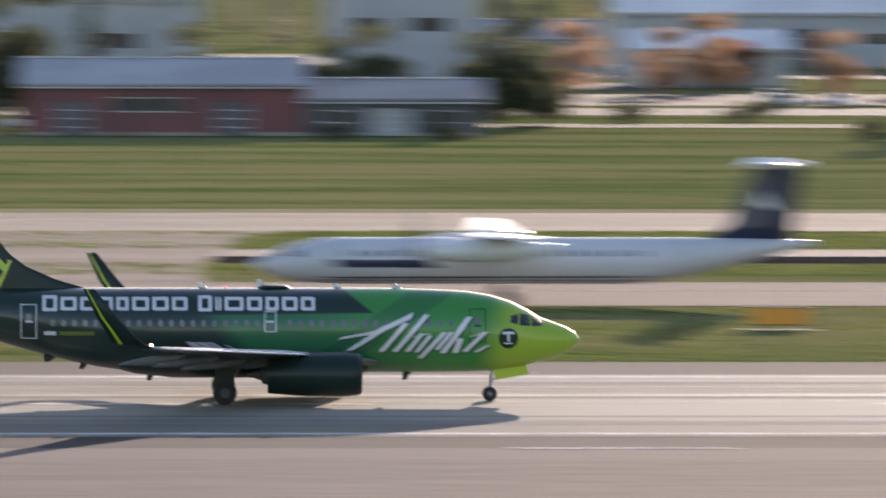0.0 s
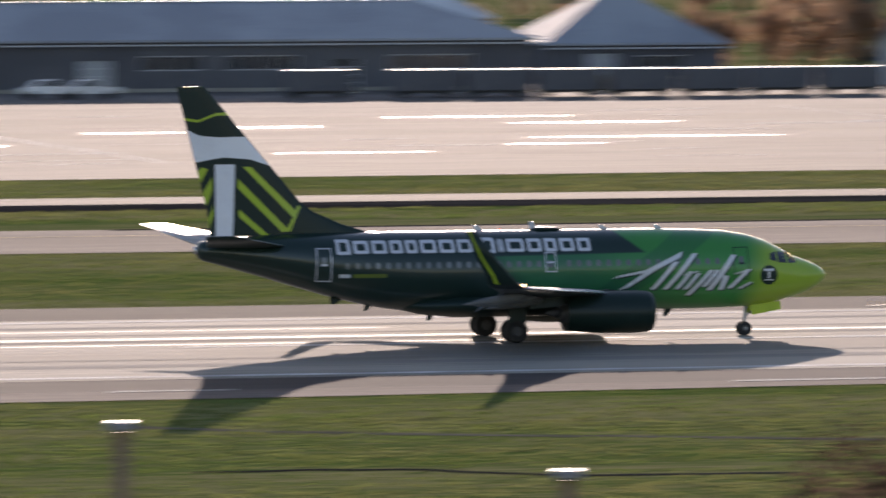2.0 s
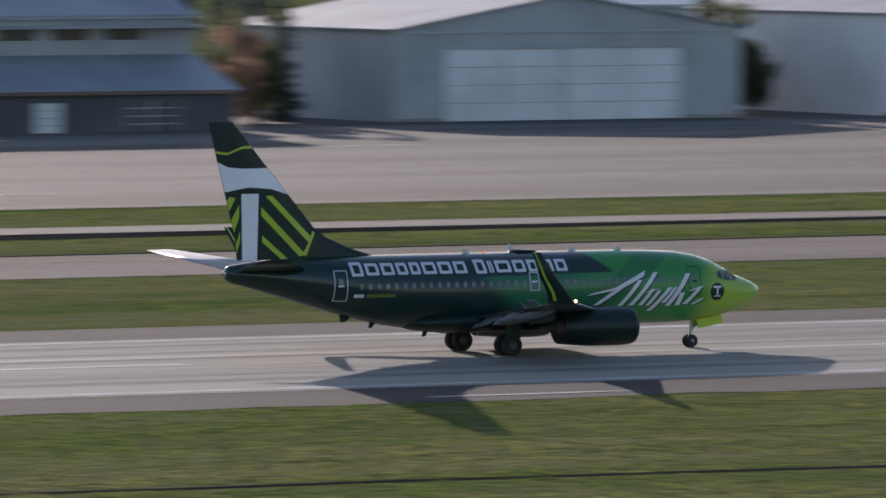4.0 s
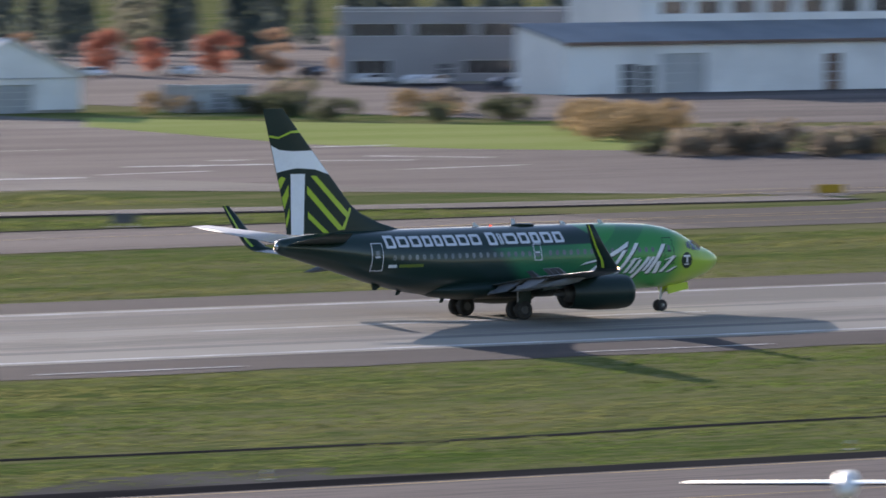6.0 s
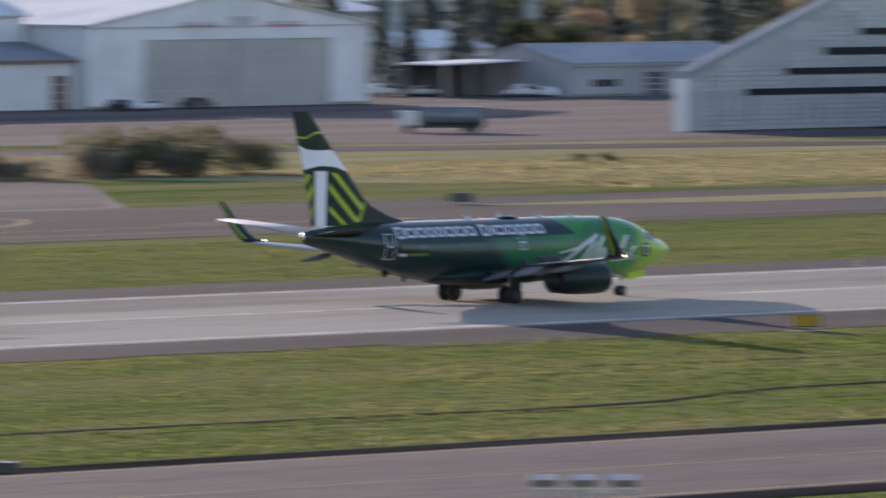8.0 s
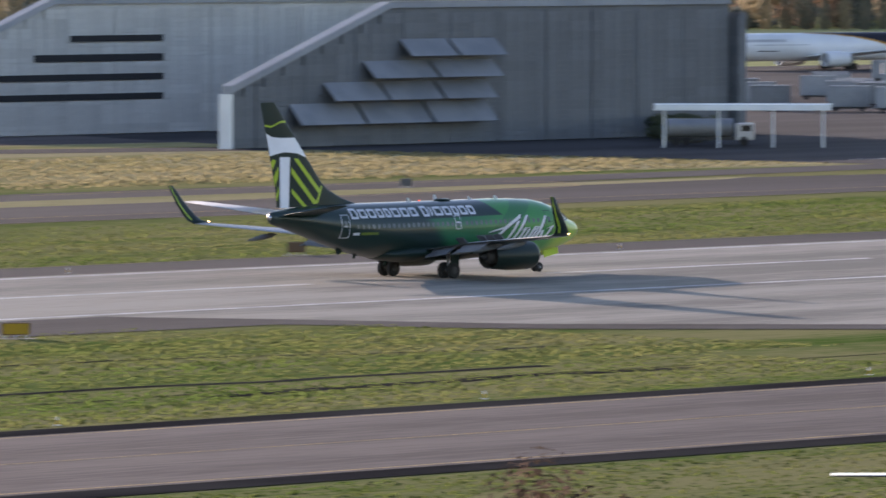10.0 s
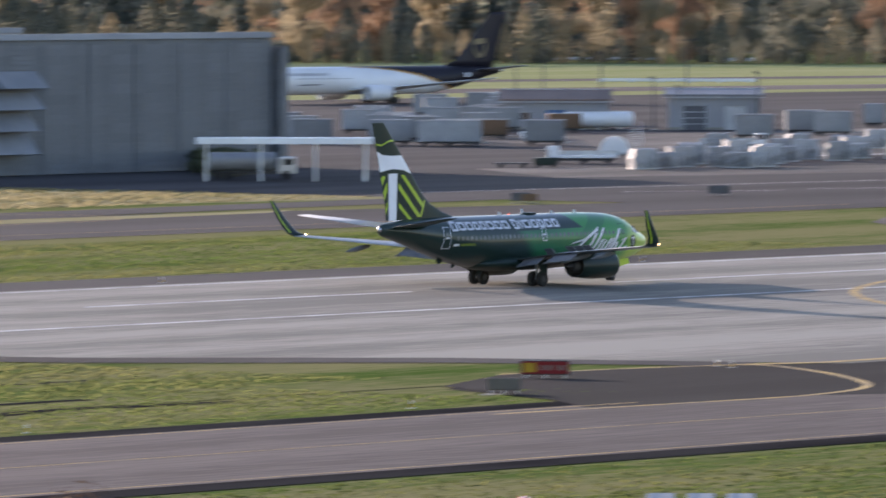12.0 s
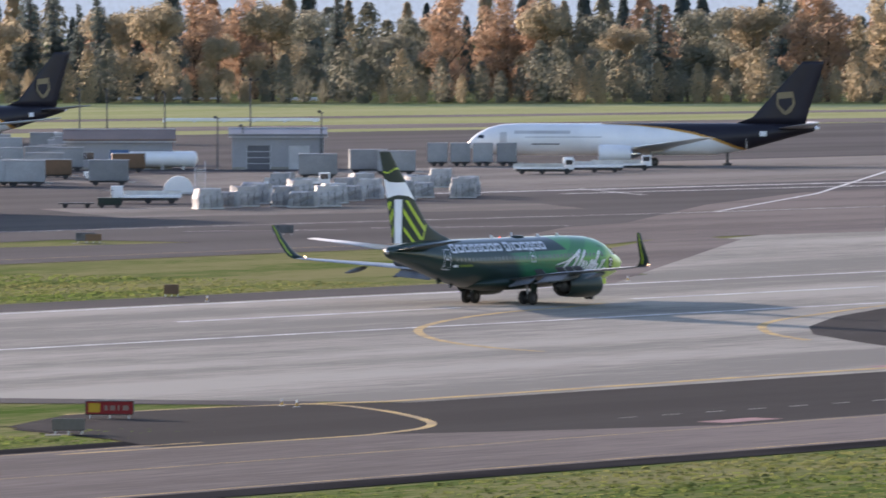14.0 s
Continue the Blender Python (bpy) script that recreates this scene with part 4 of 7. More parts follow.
    film("badge_bar", [[(13.15, 3.25), (13.69, 3.25), (13.69, 3.36), (13.15, 3.36)], [(13.36, 2.9), (13.48, 2.9), (13.48, 3.24), (13.36, 3.24)], [(13.2, 2.78), (13.64, 2.78), (13.64, 2.84), (13.2, 2.84)]], sy, JET_SILVER, badge, off=0.011)
    # fin with dorsal fillet
    FIN = [(-6.2, 0, 5.25, 8.4), (-8.0, 0, 5.75, 6.66), (-9.4, 0, 6.35, 5.32), (-10.1, 0, 6.85, 4.74), (-14.6, 0, 12.0, 1.58), (-14.88, 0, 12.3, 1.36)]
    fin = part("fin", upright_foil(FIN, 0.07), JET_DARK, jet, "dark green tail fin with lime and white stripes", True)
    smooth_by_angle(fin, 50)

    def fy(px, pz):
        xs = [f[2] for f in FIN]
        le, ch = float(np.interp(pz, xs, [f[0] for f in FIN])), float(np.interp(pz, xs, [f[3] for f in FIN]))
        u = min(1.0, max(0.0, (le - px) / ch))
        return ch * (0.07 * 2.6 * (0.2969 * math.sqrt(u) - 0.126 * u - 0.3516 * u * u + 0.2843 * u ** 3 - 0.1015 * u ** 4) + 0.001)
    te = lambda z: float(np.interp(z, [f[2] for f in FIN], [f[0] - f[3] for f in FIN])) + 0.02
    le = lambda z: float(np.interp(z, [f[2] for f in FIN], [f[0] for f in FIN])) - 0.03
    film("fin_band", [[(te(10.25), 10.25), (-15.1, 9.98), (-14.2, 9.9), (le(9.92), 9.92), (le(9.3), 9.3), (le(8.55), 8.55), (-12.6, 8.85), (-13.9, 8.95), (-14.6, 8.85), (te(8.72), 8.72)]], fy, JET_WHITE, fin, "white band across the fin", off=0.012)
    film("fin_bar", [[(-14.35, 8.62), (-13.35, 8.62), (-13.45, 5.2), (-14.3, 5.2)]], fy, JET_WHITE, fin, "upright white bar on the fin", off=0.012)
    film("fin_line", [[(te(10.7), 10.7), (-15.2, 10.6), (-14.3, 10.92), (le(10.93), 10.93), (le(11.05), 11.07), (-14.3, 11.04), (-15.15, 10.72), (te(10.8), 10.82)]], fy, JET_LIME, fin, "thin lime line", off=0.012)
    lime = [[(-12.95, 8.5), (-12.55, 8.5), (-10.2, 6.3), (-10.35, 6.0)],
            [(-13.15, 6.5), (-13.15, 6.15), (-12.0, 5.22), (-11.6, 5.22)], [(te(8.3), 8.3), (te(7.75), 7.75), (-14.7, 8.4), (-15.0, 8.5)], [(te(7.3), 7.3), (te(6.65), 6.65), (-14.48, 7.4), (-14.48, 8.05)], [(te(6.05), 6.05), (te(5.6), 5.6), (-14.42, 6.25), (-14.42, 6.75)]]
    lime += [[(-13.2, 7.95), (-13.2, 7.5), (-11.0, 5.4), (-10.6, 5.45)], [(-10.38, 6.2), (-10.22, 6.65), (-10.05, 6.6), (-10.6, 5.4), (-10.8, 5.5)]]
    for p in lime:
        film("fin_stripe", [p], fy, JET_LIME, fin, "lime stripe on the fin", off=0.011)
    for o in (fin, *fin.children):
        for v in o.data.vertices:
            if v.co.z > 5.2:
                v.co.z = 5.2 + (v.co.z - 5.2) * 1.036
    # wings
    for s in (-1, 1):
        W = [(7.4, 1.2, 1.9, 8.6), (5.9, 2.6, 2.12, 7.1), (3.5, 5.8, 2.56, 5.0), (-2.9, 16.4, 3.41, 1.85), (-3.4, 17.0, 3.48, 1.7)]
        wing = airliner_wings(jet, W, WING_GREY, s)
        tagged(shade_under(wing, WING_SHADE), "grey swept wing, shade painted on its underside")
        # blended winglet
        wl = [(-3.4, 17.0, 3.48, 1.7), (-3.85, 17.45, 3.7, 1.45), (-4.3, 17.7, 4.1, 1.2), (-5.05, 17.9, 4.9, 0.95), (-6.1, 18.15, 6.2, 0.5)]
        rings = []
        for i, (xl, y, z, c) in enumerate(wl):
            nrm = Vector((0, 0, 1)).lerp(Vector((0, -s, 0.15)), min(1, i / 2))
            rings.append([(xl - u * c, s * y + nrm.y * t * c, z + nrm.z * t * c) for u, t in ((0, 0), (0.1, 0.05), (0.4, 0.06), (1, 0.01), (1, -0.01), (0.4, -0.05), (0.1, -0.04))])
        wg = part("winglet", loft(rings), JET_DARK, wing, "dark winglet with a lime stripe", True)
        for o in (-1, 1):
            bm, prev = bmesh.new(), None
            for i, (xl, y, z, c) in list(enumerate(wl))[1:]:
                nrm = Vector((0, 0, 1)).lerp(Vector((0, -s, 0.15)), min(1, i / 2))
                u0, u1 = (0.66, 0.79) if i < 4 else (0.62, 0.76)
                row = [bm.verts.new(Vector((xl - u * c, s * y, z)) + nrm * o * (t * c + 0.014)) for u, t in ((u0, 0.05), (u1, 0.03))]
                if prev:
                    bm.faces.new((prev[0], prev[1], row[1], row[0]))
                prev = row
            part("winglet_stripe", bm, JET_LIME, wg, "lime stripe along the winglet")
        # leading edge of bare metal
        part("slat", foil([(x + 0.1, s * y, z - 0.04, c * 0.12) for x, y, z, c in W[1:]], 0.45), BARE, wing, "bright metal leading edge slat", True)
        # lowered flaps in pieces
        for (a, b) in ((2.3, 4.5), (5.4, 8.4)):
            st = []
            for y in (a, b):
                xs = [v[1] for v in W]
                xl, z, c = (float(np.interp(y, xs, [v[k] for v in W])) for k in (0, 2, 3))
                st.append((y, xl - c, z, c))
            for dx, dz, ch in ((0.45, -0.05, 0.75), (-0.3, -0.4, 0.42)):
                bm = loft([[(xt + dx - u * ch, s * y, z + dz - u * ch * 0.5 + t) for u, t in ((0, 0.04), (0.3, 0.09), (1, 0.0), (1, -0.02), (0.3, -0.04), (0, -0.05))] for y, xt, z, c in st])
                part("flap", bm, FLAP_GREY, wing, "lowered grey flap", False)
        # raised spoiler panels on the upper surface
        for a, b in ((3.3, 4.3), (5.9, 7.0), (7.1, 8.2), (8.3, 9.4)):
            row = []
            for y in (a + 0.04, b - 0.04):
                xs = [v[1] for v in W]
                xl, z, c = (float(np.interp(y, xs, [v[k] for v in W])) for k in (0, 2, 3))
                row.append([(xl - 0.7 * c, s * y, z + 0.045 * c), (xl - 0.7 * c - 0.5, s * y, z + 0.045 * c + 0.3), (xl - 0.7 * c - 0.52, s * y, z + 0.045 * c + 0.27), (xl - 0.7 * c - 0.03, s * y, z + 0.02 * c)])
            part("spoiler", loft(row), FLAP_GREY, wing, "raised grey spoiler panel")
        for y in (4.9, 8.3, 11.9):
            xs = [v[1] for v in W]
            xl, z, c = (float(np.interp(y, xs, [v[k] for v in W])) for k in (0, 2, 3))
            rings = [[(xl - c * 0.55 - d, s * y + r * 0.7 * math.sin(q), z - 0.25 - d * 0.13 + r * math.cos(q)) for q in [2 * math.pi * i / 10 for i in range(10)]] for d, r in ((0, 0.03), (0.5, 0.17), (1.5, 0.2), (2.4, 0.14), (3.1, 0.02))]
            part("flap_fairing", loft(rings), FLAP_GREY, wing, "", True)
        # nav light
        bm = bmesh.new()
        bmesh.ops.create_icosphere(bm, subdivisions=2, radius=0.07, matrix=Matrix.Translation((-3.5, s * 17.1, 3.58)))
        part("wing_light", bm, glow("wing_tip_light", (1.0, 0.62, 0.3), 7), wing, "lit wing tip lamp", True)
        nacelle(jet, 6.4, s * 4.83, 1.52, 5.2, 1.03, JET_DARK, HUB, 0.9)
        bm = loft([[(x, s * 4.83 + dy, z + dz) for dy, dz in ((-0.16, 0), (0.16, 0), (0.1, h), (-0.1, h))] for x, z, h in ((5.6, 2.35, 0.12), (4.2, 2.3, 0.35), (2.2, 1.9, 0.5), (0.2, 1.75, 0.4))])
        part("pylon", bm, JET_DARK, jet, "engine pylon")
        # stabiliser; its underside shade is put into the dark paint
        shade_under(part("stabiliser", foil([(-10.9, s * 0.7, 4.72, 4.0), (-14.95, s * 7.1, 5.55, 1.55)], 0.09), WING_GREY, jet, "pale grey tailplane, shade painted on its underside", True), JET_DARK)
        # main gear
        bm = bmesh.new()
        rod(bm, (0.0, s * 2.86, 0.56), (0.15, s * 2.6, 2.0), 0.11)
        rod(bm, (0.0, s * 2.3, 0.56), (0.0, s * 3.4, 0.56), 0.09)
        rod(bm, (0.05, s * 2.75, 0.9), (0.9, s * 2.2, 1.9), 0.06)
        g = part("main_gear", bm, STEEL, jet, "main landing gear leg")
        for dy in (-0.43, 0.43):
            wheel(g, 0.0, s * 2.86 + dy, 0.565, 0.4)
        part("gear_door", boxes((-0.45, 0.45, s * 3.42, s * 3.46, 0.95, 2.0)), JET_DARK, g, "gear leg door")
    bm = bmesh.new()
    rod(bm, (12.6, 0, 0.35), (12.7, 0, 1.7), 0.08)
    rod(bm, (12.6, -0.35, 0.35), (12.6, 0.35, 0.35), 0.06)
    rod(bm, (12.65, 0, 0.9), (13.4, 0, 1.6), 0.05)
    g = part("nose_gear", bm, STEEL, jet, "nose landing gear leg")
    for dy in (-0.2, 0.2):
        wheel(g, 12.6, dy, 0.345, 0.2)
    for s in (-1, 1):
        bm = prism(bmesh.new(), [(12.75, 1.55), (14.35, 1.7), (14.4, 1.28), (12.9, 1.02)], "y", s * 0.42 - 0.02, s * 0.42 + 0.02)
        part("nose_gear_door", bm, JET_LIME, g, "lime nose gear door")
    # aerials on the roof and belly
    for x, z, h, sgn in ((1.6, 5.35, 0.42, 1), (5.2, 5.36, 0.2, 1), (8.0, 5.34, 0.22, 1), (-1.2, 5.36, 0.25, 1), (8.5, 1.38, 0.38, -1), (-3.6, 1.42, 0.45, -1), (-6.8, 1.8, 0.3, -1)):
        part("aerial", prism(bmesh.new(), [(x, z), (x + 0.4, z), (x + 0.12, z + sgn * h), (x - 0.08, z + sgn * h)], "y", -0.025, 0.025), JET_SILVER if sgn > 0 else JET_DARK, jet, "blade aerial")
    part("tail_skid", prism(bmesh.new(), [(-8.6, 2.3), (-7.9, 2.1), (-8.3, 1.85), (-8.5, 1.85)], "y", -0.06, 0.06), JET_DARK, jet)
    part("satcom_dome", tube([(3.2, 5.3, 5.36, 0.1), (2.9, 5.3, 5.5, 0.4), (1.9, 5.3, 5.52, 0.45), (1.5, 5.3, 5.36, 0.1)], 16), JET_DARK, jet, "low roof fairing", True)
    part("beacon", boxes((0.0, 0.1, -0.05, 0.05, 5.36, 5.43)), glow("beacon_red", (1.0, 0.12, 0.05), 0.8), jet, "red roof beacon")
    # Small glowing box added to paint a glint at the wing root.
    part("landing_light", boxes((6.0, 6.1, -2.38, -2.28, 2.0, 2.1)), glow("glint_glow", (1.0, 0.82, 0.55), 4), jet, "small glowing box for the glint at the wing root")
    part("apu_exhaust", tube([(-15.25, 4.36, 4.78, 0.19), (-15.4, 4.4, 4.74, 0.15)], 16), BARE, jet, "bare metal tail exhaust", True)
    return jet


jet = make_jet()
JET_Y = 410.28


def jet_at(x):
    return pose(x, JET_Y, -0.035)


# ---- buildings ----
def az_of(x, y):
    return math.degrees(math.atan2(x, y))


def facing(x, y, z=-0.04, turn=0.0):
    """Pose whose local x runs square to the line of sight from the viewing deck."""
    return pose(x, y, z, 0, 0, -az_of(x, y) + turn)


def window_part(parent, x0, x1, z0, z1, y, frame_mat=FRAME, bars=1):
    w = part("window", boxes((x0, x1, y, y + 0.12, z0, z0 + 0.1), (x0, x1, y, y + 0.12, z1 - 0.1, z1), (x0, x0 + 0.1, y, y + 0.12, z0 + 0.1, z1 - 0.1), (x1 - 0.1, x1, y, y + 0.12, z0 + 0.1, z1 - 0.1),
                             *[(x0 + (x1 - x0) * k / (bars + 1) - 0.04, x0 + (x1 - x0) * k / (bars + 1) + 0.04, y, y + 0.12, z0 + 0.1, z1 - 0.1) for k in range(1, bars + 1)]), frame_mat, parent, "framed window")
    part("pane", boxes((x0 + 0.1, x1 - 0.1, y + 0.05, y + 0.07, z0 + 0.1, z1 - 0.1)), GLASS_DARK, w, "dark glass pane")
    return w


def door_part(parent, x0, x1, z1, y, material, leaves=2, label="sliding door"):
    n = leaves
    for k in range(n):
        a, b = x0 + (x1 - x0) * k / n, x0 + (x1 - x0) * (k + 1) / n
        yy = y + (0.12 if k % 2 else 0.0)
        d = part("door", boxes((a + 0.02, b - 0.02, yy, yy + 0.1, 0.02, z1)), material, parent, label)
        bm = bmesh.new()
        for q in range(1, 4):
            bx(bm, a + 0.02, b - 0.02, yy - 0.04, yy, z1 * q / 4 - 0.05, z1 * q / 4 + 0.05)
        bx(bm, a + 0.02, a + 0.14, yy - 0.04, yy, 0.02, z1)
        bx(bm, b - 0.14, b - 0.02, yy - 0.04, yy, 0.02, z1)
        part("door_frame", bm, FRAME, d)


def house(name, label, category, x0, x1, y0, y1, eave, roof, wall, top, doors=(), windows=(), ridge=None, door_mat=None, over=0.5, group="", cap=FRAME):
    """Walls with real openings under a gabled, hipped or flat roof. Local origin at the front left corner."""
    b = thing(name, label, category, pose(x0, y0, -0.04), group)
    L, Dp, t = x1 - x0, y1 - y0, 0.3
    holes = [(d[0], d[1], 0.0, d[2]) for d in doors] + [(w[0], w[1], w[2], w[3]) for w in windows]
    bm = bmesh.new()
    holed_wall(bm, 0, L, 0, eave, 0, t, holes)
    part("wall_front", bm, wall, b, "front wall")
    part("wall_side", boxes((0, t, t, Dp - t, 0, eave)), wall, b)
    part("wall_side", boxes((L - t, L, t, Dp - t, 0, eave)), wall, b)
    part("wall_back", boxes((0, L, Dp - t, Dp, 0, eave)), wall, b)
    part("floor_slab", boxes((t, L - t, t, Dp - t, 0.0, 0.06)), CONCRETE, b)
    for d in doors:
        door_part(b, d[0], d[1], d[2] - 0.02, 0.12, d[3] if len(d) > 3 else (door_mat or wall), 4 if d[1] - d[0] > 12 else 2 if d[1] - d[0] > 4 else 1)
    for w in windows:
        window_part(b, *w, 0.08, bars=max(1, int((w[1] - w[0]) / 1.3)) if w[1] - w[0] > 1.4 else 0)
    o, th = over, 0.22
    if roof == "gable_y":
        m = L / 2
        for yy in (0.002, Dp - t):
            part("gable", prism(bmesh.new(), [(0, eave), (L, eave), (m, ridge)], "y", yy, yy + t - 0.004), wall, b)
        k = (ridge - eave) / m
        for s in (0, 1):
            pts = [(-o, eave - o * k), (m, ridge), (m, ridge + th), (-o, eave - o * k + th)]
            if s:
                pts = [(L - px, pz) for px, pz in pts][::-1]
            part("roof", prism(bmesh.new(), pts, "y", -o, Dp + o), top, b, "pitched roof slope")
        part("ridge_cap", boxes((m - 0.25, m + 0.25, -o, Dp + o, ridge + th - 0.03, ridge + th + 0.08)), FRAME, b)
    elif roof == "gable_x":
        m = Dp / 2
        for xx in (0.002, L - t):
            part("gable", prism(bmesh.new(), [(0, eave), (Dp, eave), (m, ridge)], "x", xx, xx + t - 0.004), wall, b)
        k = (ridge - eave) / m
        for s in (0, 1):
            pts = [(-o, eave - o * k), (m, ridge), (m, ridge + th), (-o, eave - o * k + th)]
            if s:
                pts = [(Dp - px, pz) for px, pz in pts][::-1]
            part("roof", prism(bmesh.new(), pts, "x", -o, L + o), top, b, "pitched roof slope")
        part("ridge_cap", boxes((-o, L + o, m - 0.25, m + 0.25, ridge + th - 0.03, ridge + th + 0.08)), FRAME, b)
    elif roof == "hip":
        m = Dp / 2
        r = min(m, L / 2 - 0.5)
        bm = bmesh.new()
        c = [bm.verts.new(v) for v in ((-o, -o, eave), (L + o, -o, eave), (L + o, Dp + o, eave), (-o, Dp + o, eave))]
        c2 = [bm.verts.new((v.co.x, v.co.y, eave + th)) for v in c]
        e1, e2 = bm.verts.new((r, m, ridge)), bm.verts.new((L - r, m, ridge))
        for i in range(4):
            bm.faces.new((c[i], c[(i + 1) % 4], c2[(i + 1) % 4], c2[i]))
        bm.faces.new(c[::-1])
        for f in ((c2[0], c2[1], e2, e1), (c2[1], c2[2], e2), (c2[2], c2[3], e1, e2), (c2[3], c2[0], e1)):
            bm.faces.new(f)
        part("roof", bm, top, b, "hipped roof")
        part("ridge_cap", boxes((r, L - r, m - 0.2, m + 0.2, ridge - 0.03, ridge + 0.1)), FRAME, b)
    else:
        part("roof", boxes((t, L - t, t, Dp - t, eave - 0.5, eave - 0.2)), top, b, "flat roof")
        part("parapet", boxes((-0.1, L + 0.1, -0.1, t + 0.05, eave + 0.002, eave + 0.25)), cap, b, "parapet cap")
        part("parapet", boxes((-0.1, t + 0.05, t + 0.05, Dp, eave + 0.002, eave + 0.25)), cap, b, "parapet cap")
    part("gutter", boxes((-o if roof in ("hip", "gable_x") else 0, L + (o if roof in ("hip", "gable_x") else 0), -o - 0.15 if roof in ("hip", "gable_x") else -0.15, -o if roof in ("hip", "gable_x") else -0.003, eave - 0.35, eave - 0.2)), cap, b)
    cuts = [0.0] + [v for d in sorted(doors) for v in d[:2]] + [L]
    for a, c in zip(cuts[::2], cuts[1::2]):
        if c - a > 0.2:
            part("plinth", boxes((a, c, -0.06, -0.003, 0.0, 0.35)), CONCRETE, b)
    return b


# left side: red workshop and what stands round it
house("workshop", "long dark red workshop with a low grey metal roof", "building", -9, 17, 811, 829, 4.8, "gable_x", REDWALL, ROOF, doors=[(3, 6, 3.2, DARKWALL), (18, 21, 3.2, DARKWALL)], windows=[(8, 15, 2.2, 3.6)], ridge=6.9)
house("workshop", "lower grey annex of the red workshop", "building", 17.3, 34, 811, 827, 3.4, "gable_x", DARKWALL, ROOF_DARK, doors=[(6, 10, 2.6, GREYWALL)], windows=[(1.5, 4.5, 1.2, 2.4), (11.5, 15, 1.2, 2.4)], ridge=5.0)
house("warehouse", "pale flat-roofed warehouse behind the workshop", "building", 22, 37, 900, 930, 13, "flat", GREYWALL, ROOF_DARK, windows=[(2, 5, 8, 9.6), (8, 12, 8, 9.6)])
house("warehouse", "distant pale warehouse with a bright flat roof", "building", -20, 10, 1050, 1080, 9, "gable_x", GREYWALL, ROOF_WHITE, windows=[(4, 9, 3, 5), (16, 22, 3, 5)], ridge=11)
house("warehouse", "distant long grey warehouse", "building", 62, 108, 1080, 1105, 7, "gable_x", GREYWALL, ROOF_WHITE, doors=[(4, 9, 5, DARKWALL), (20, 25, 5, DARKWALL)], windows=[(30, 38, 3, 4.5)], ridge=9.5)
house("warehouse", "distant low beige store with a pale roof", "building", 58, 76, 985, 1003, 4.5, "gable_x", BEIGE, ROOF_WHITE, doors=[(3, 6, 3, DARKWALL)], windows=[(9, 14, 1.5, 3)], ridge=6.4)
house("warehouse", "distant low grey store", "building", 40, 56, 1010, 1030, 5, "gable_x", GREYWALL, ROOF_DARK, windows=[(3, 7, 1.5, 3)], ridge=7)
# great hangar
hb = house("hangar", "large pale hangar with recessed white sliding doors", "hangar", 92, 156, 808, 862, 15.5, "flat", GREYWALL, ROOF_DARK, doors=[(4.2, 58.6, 8.8, DARKWALL)])
for x0, x1, m, z1 in ((8.3, 15.6, WHITE, 7.7), (15.6, 23.0, WHITE, 7.7), (23.0, 30.9, BEIGE, 7.9), (30.9, 38.8, BEIGE, 7.9), (38.8, 46.5, WHITE, 7.7), (46.5, 53.6, WHITE, 7.7)):
    part("door_leaf", boxes((x0 + 0.03, x1 - 0.03, -0.02, 0.1, 0.02, z1)), m, hb, "tall sliding door leaf")
part("lintel", boxes((4.2, 27.5, -0.35, -0.01, 8.85, 9.9), (35, 58.6, -0.35, -0.01, 8.85, 9.9)), GREYWALL, hb, "door track housing")
part("door_tower", boxes((27.8, 34.8, -0.5, -0.01, 8.2, 15.4)), GREYWALL, hb, "raised tail door housing")
bm = bmesh.new()
ring = [[bm.verts.new((30.9 + r * math.sin(2 * math.pi * i / 32), y, 4.4 + r * math.cos(2 * math.pi * i / 32))) for r, y in ((1.5, -0.06), (1.95, -0.06), (1.95, -0.025), (1.5, -0.025))] for i in range(32)]
for i in range(32):
    for k in range(4):
        bm.faces.new((ring[i][k], ring[i][(k + 1) % 4], ring[(i + 1) % 32][(k + 1) % 4], ring[(i + 1) % 32][k]))
part("roundel", bm, CARGO_GOLD, hb, "plain ochre ring on the doors")
for xx, ww in ((-12, 12), (0.3, 5.5), (56, 8), (62, 9)):
    house("store_box", "low dark storage box beside the hangar", "container", 92 + xx, 92 + xx + ww, 800, 804, 2.4, "flat", DARKWALL, ROOF_DARK, windows=[(0.8, 2.0, 1.2, 1.9)], group="storage boxes", cap=DARKWALL)
# long hipped building and neighbours
house("depot", "long low dark building under a wide grey hipped roof", "building", 158, 222, 794, 812, 4.7, "hip", DARKWALL, ROOF, doors=[(20, 23, 3, GREYWALL), (44, 47, 3, BLACK)], windows=[(3, 9, 2.0, 3.4), (26, 32, 2.0, 3.4), (34, 41, 2.0, 3.4), (50, 58, 2.0, 3.4)], ridge=8.3)
house("depot", "small dark building with a steep grey hipped roof", "building", 231, 249, 820, 836, 3.4, "hip", DARKWALL, ROOF, doors=[(4, 7, 2.6, GREYWALL)], windows=[(9, 14, 1.2, 2.4)], ridge=8.6)
house("depot", "small building with a bright hipped roof behind the depot", "building", 214, 232, 846, 862, 5.5, "hip", GREYWALL, ROOF_WHITE, windows=[(3, 8, 2.5, 4)], ridge=10.5)
house("service_building", "long pale service building with a deep grey-blue roof", "building", 259, 297, 783, 801, 3.6, "gable_x", GREYWALL, ROOF, doors=[(4, 9, 2.9, DARKWALL), (20, 24, 2.9, DARKWALL), (31, 35, 2.9, DARKWALL)], windows=[(11, 17, 1.2, 2.6), (26, 29, 1.2, 2.6)], ridge=7.6)
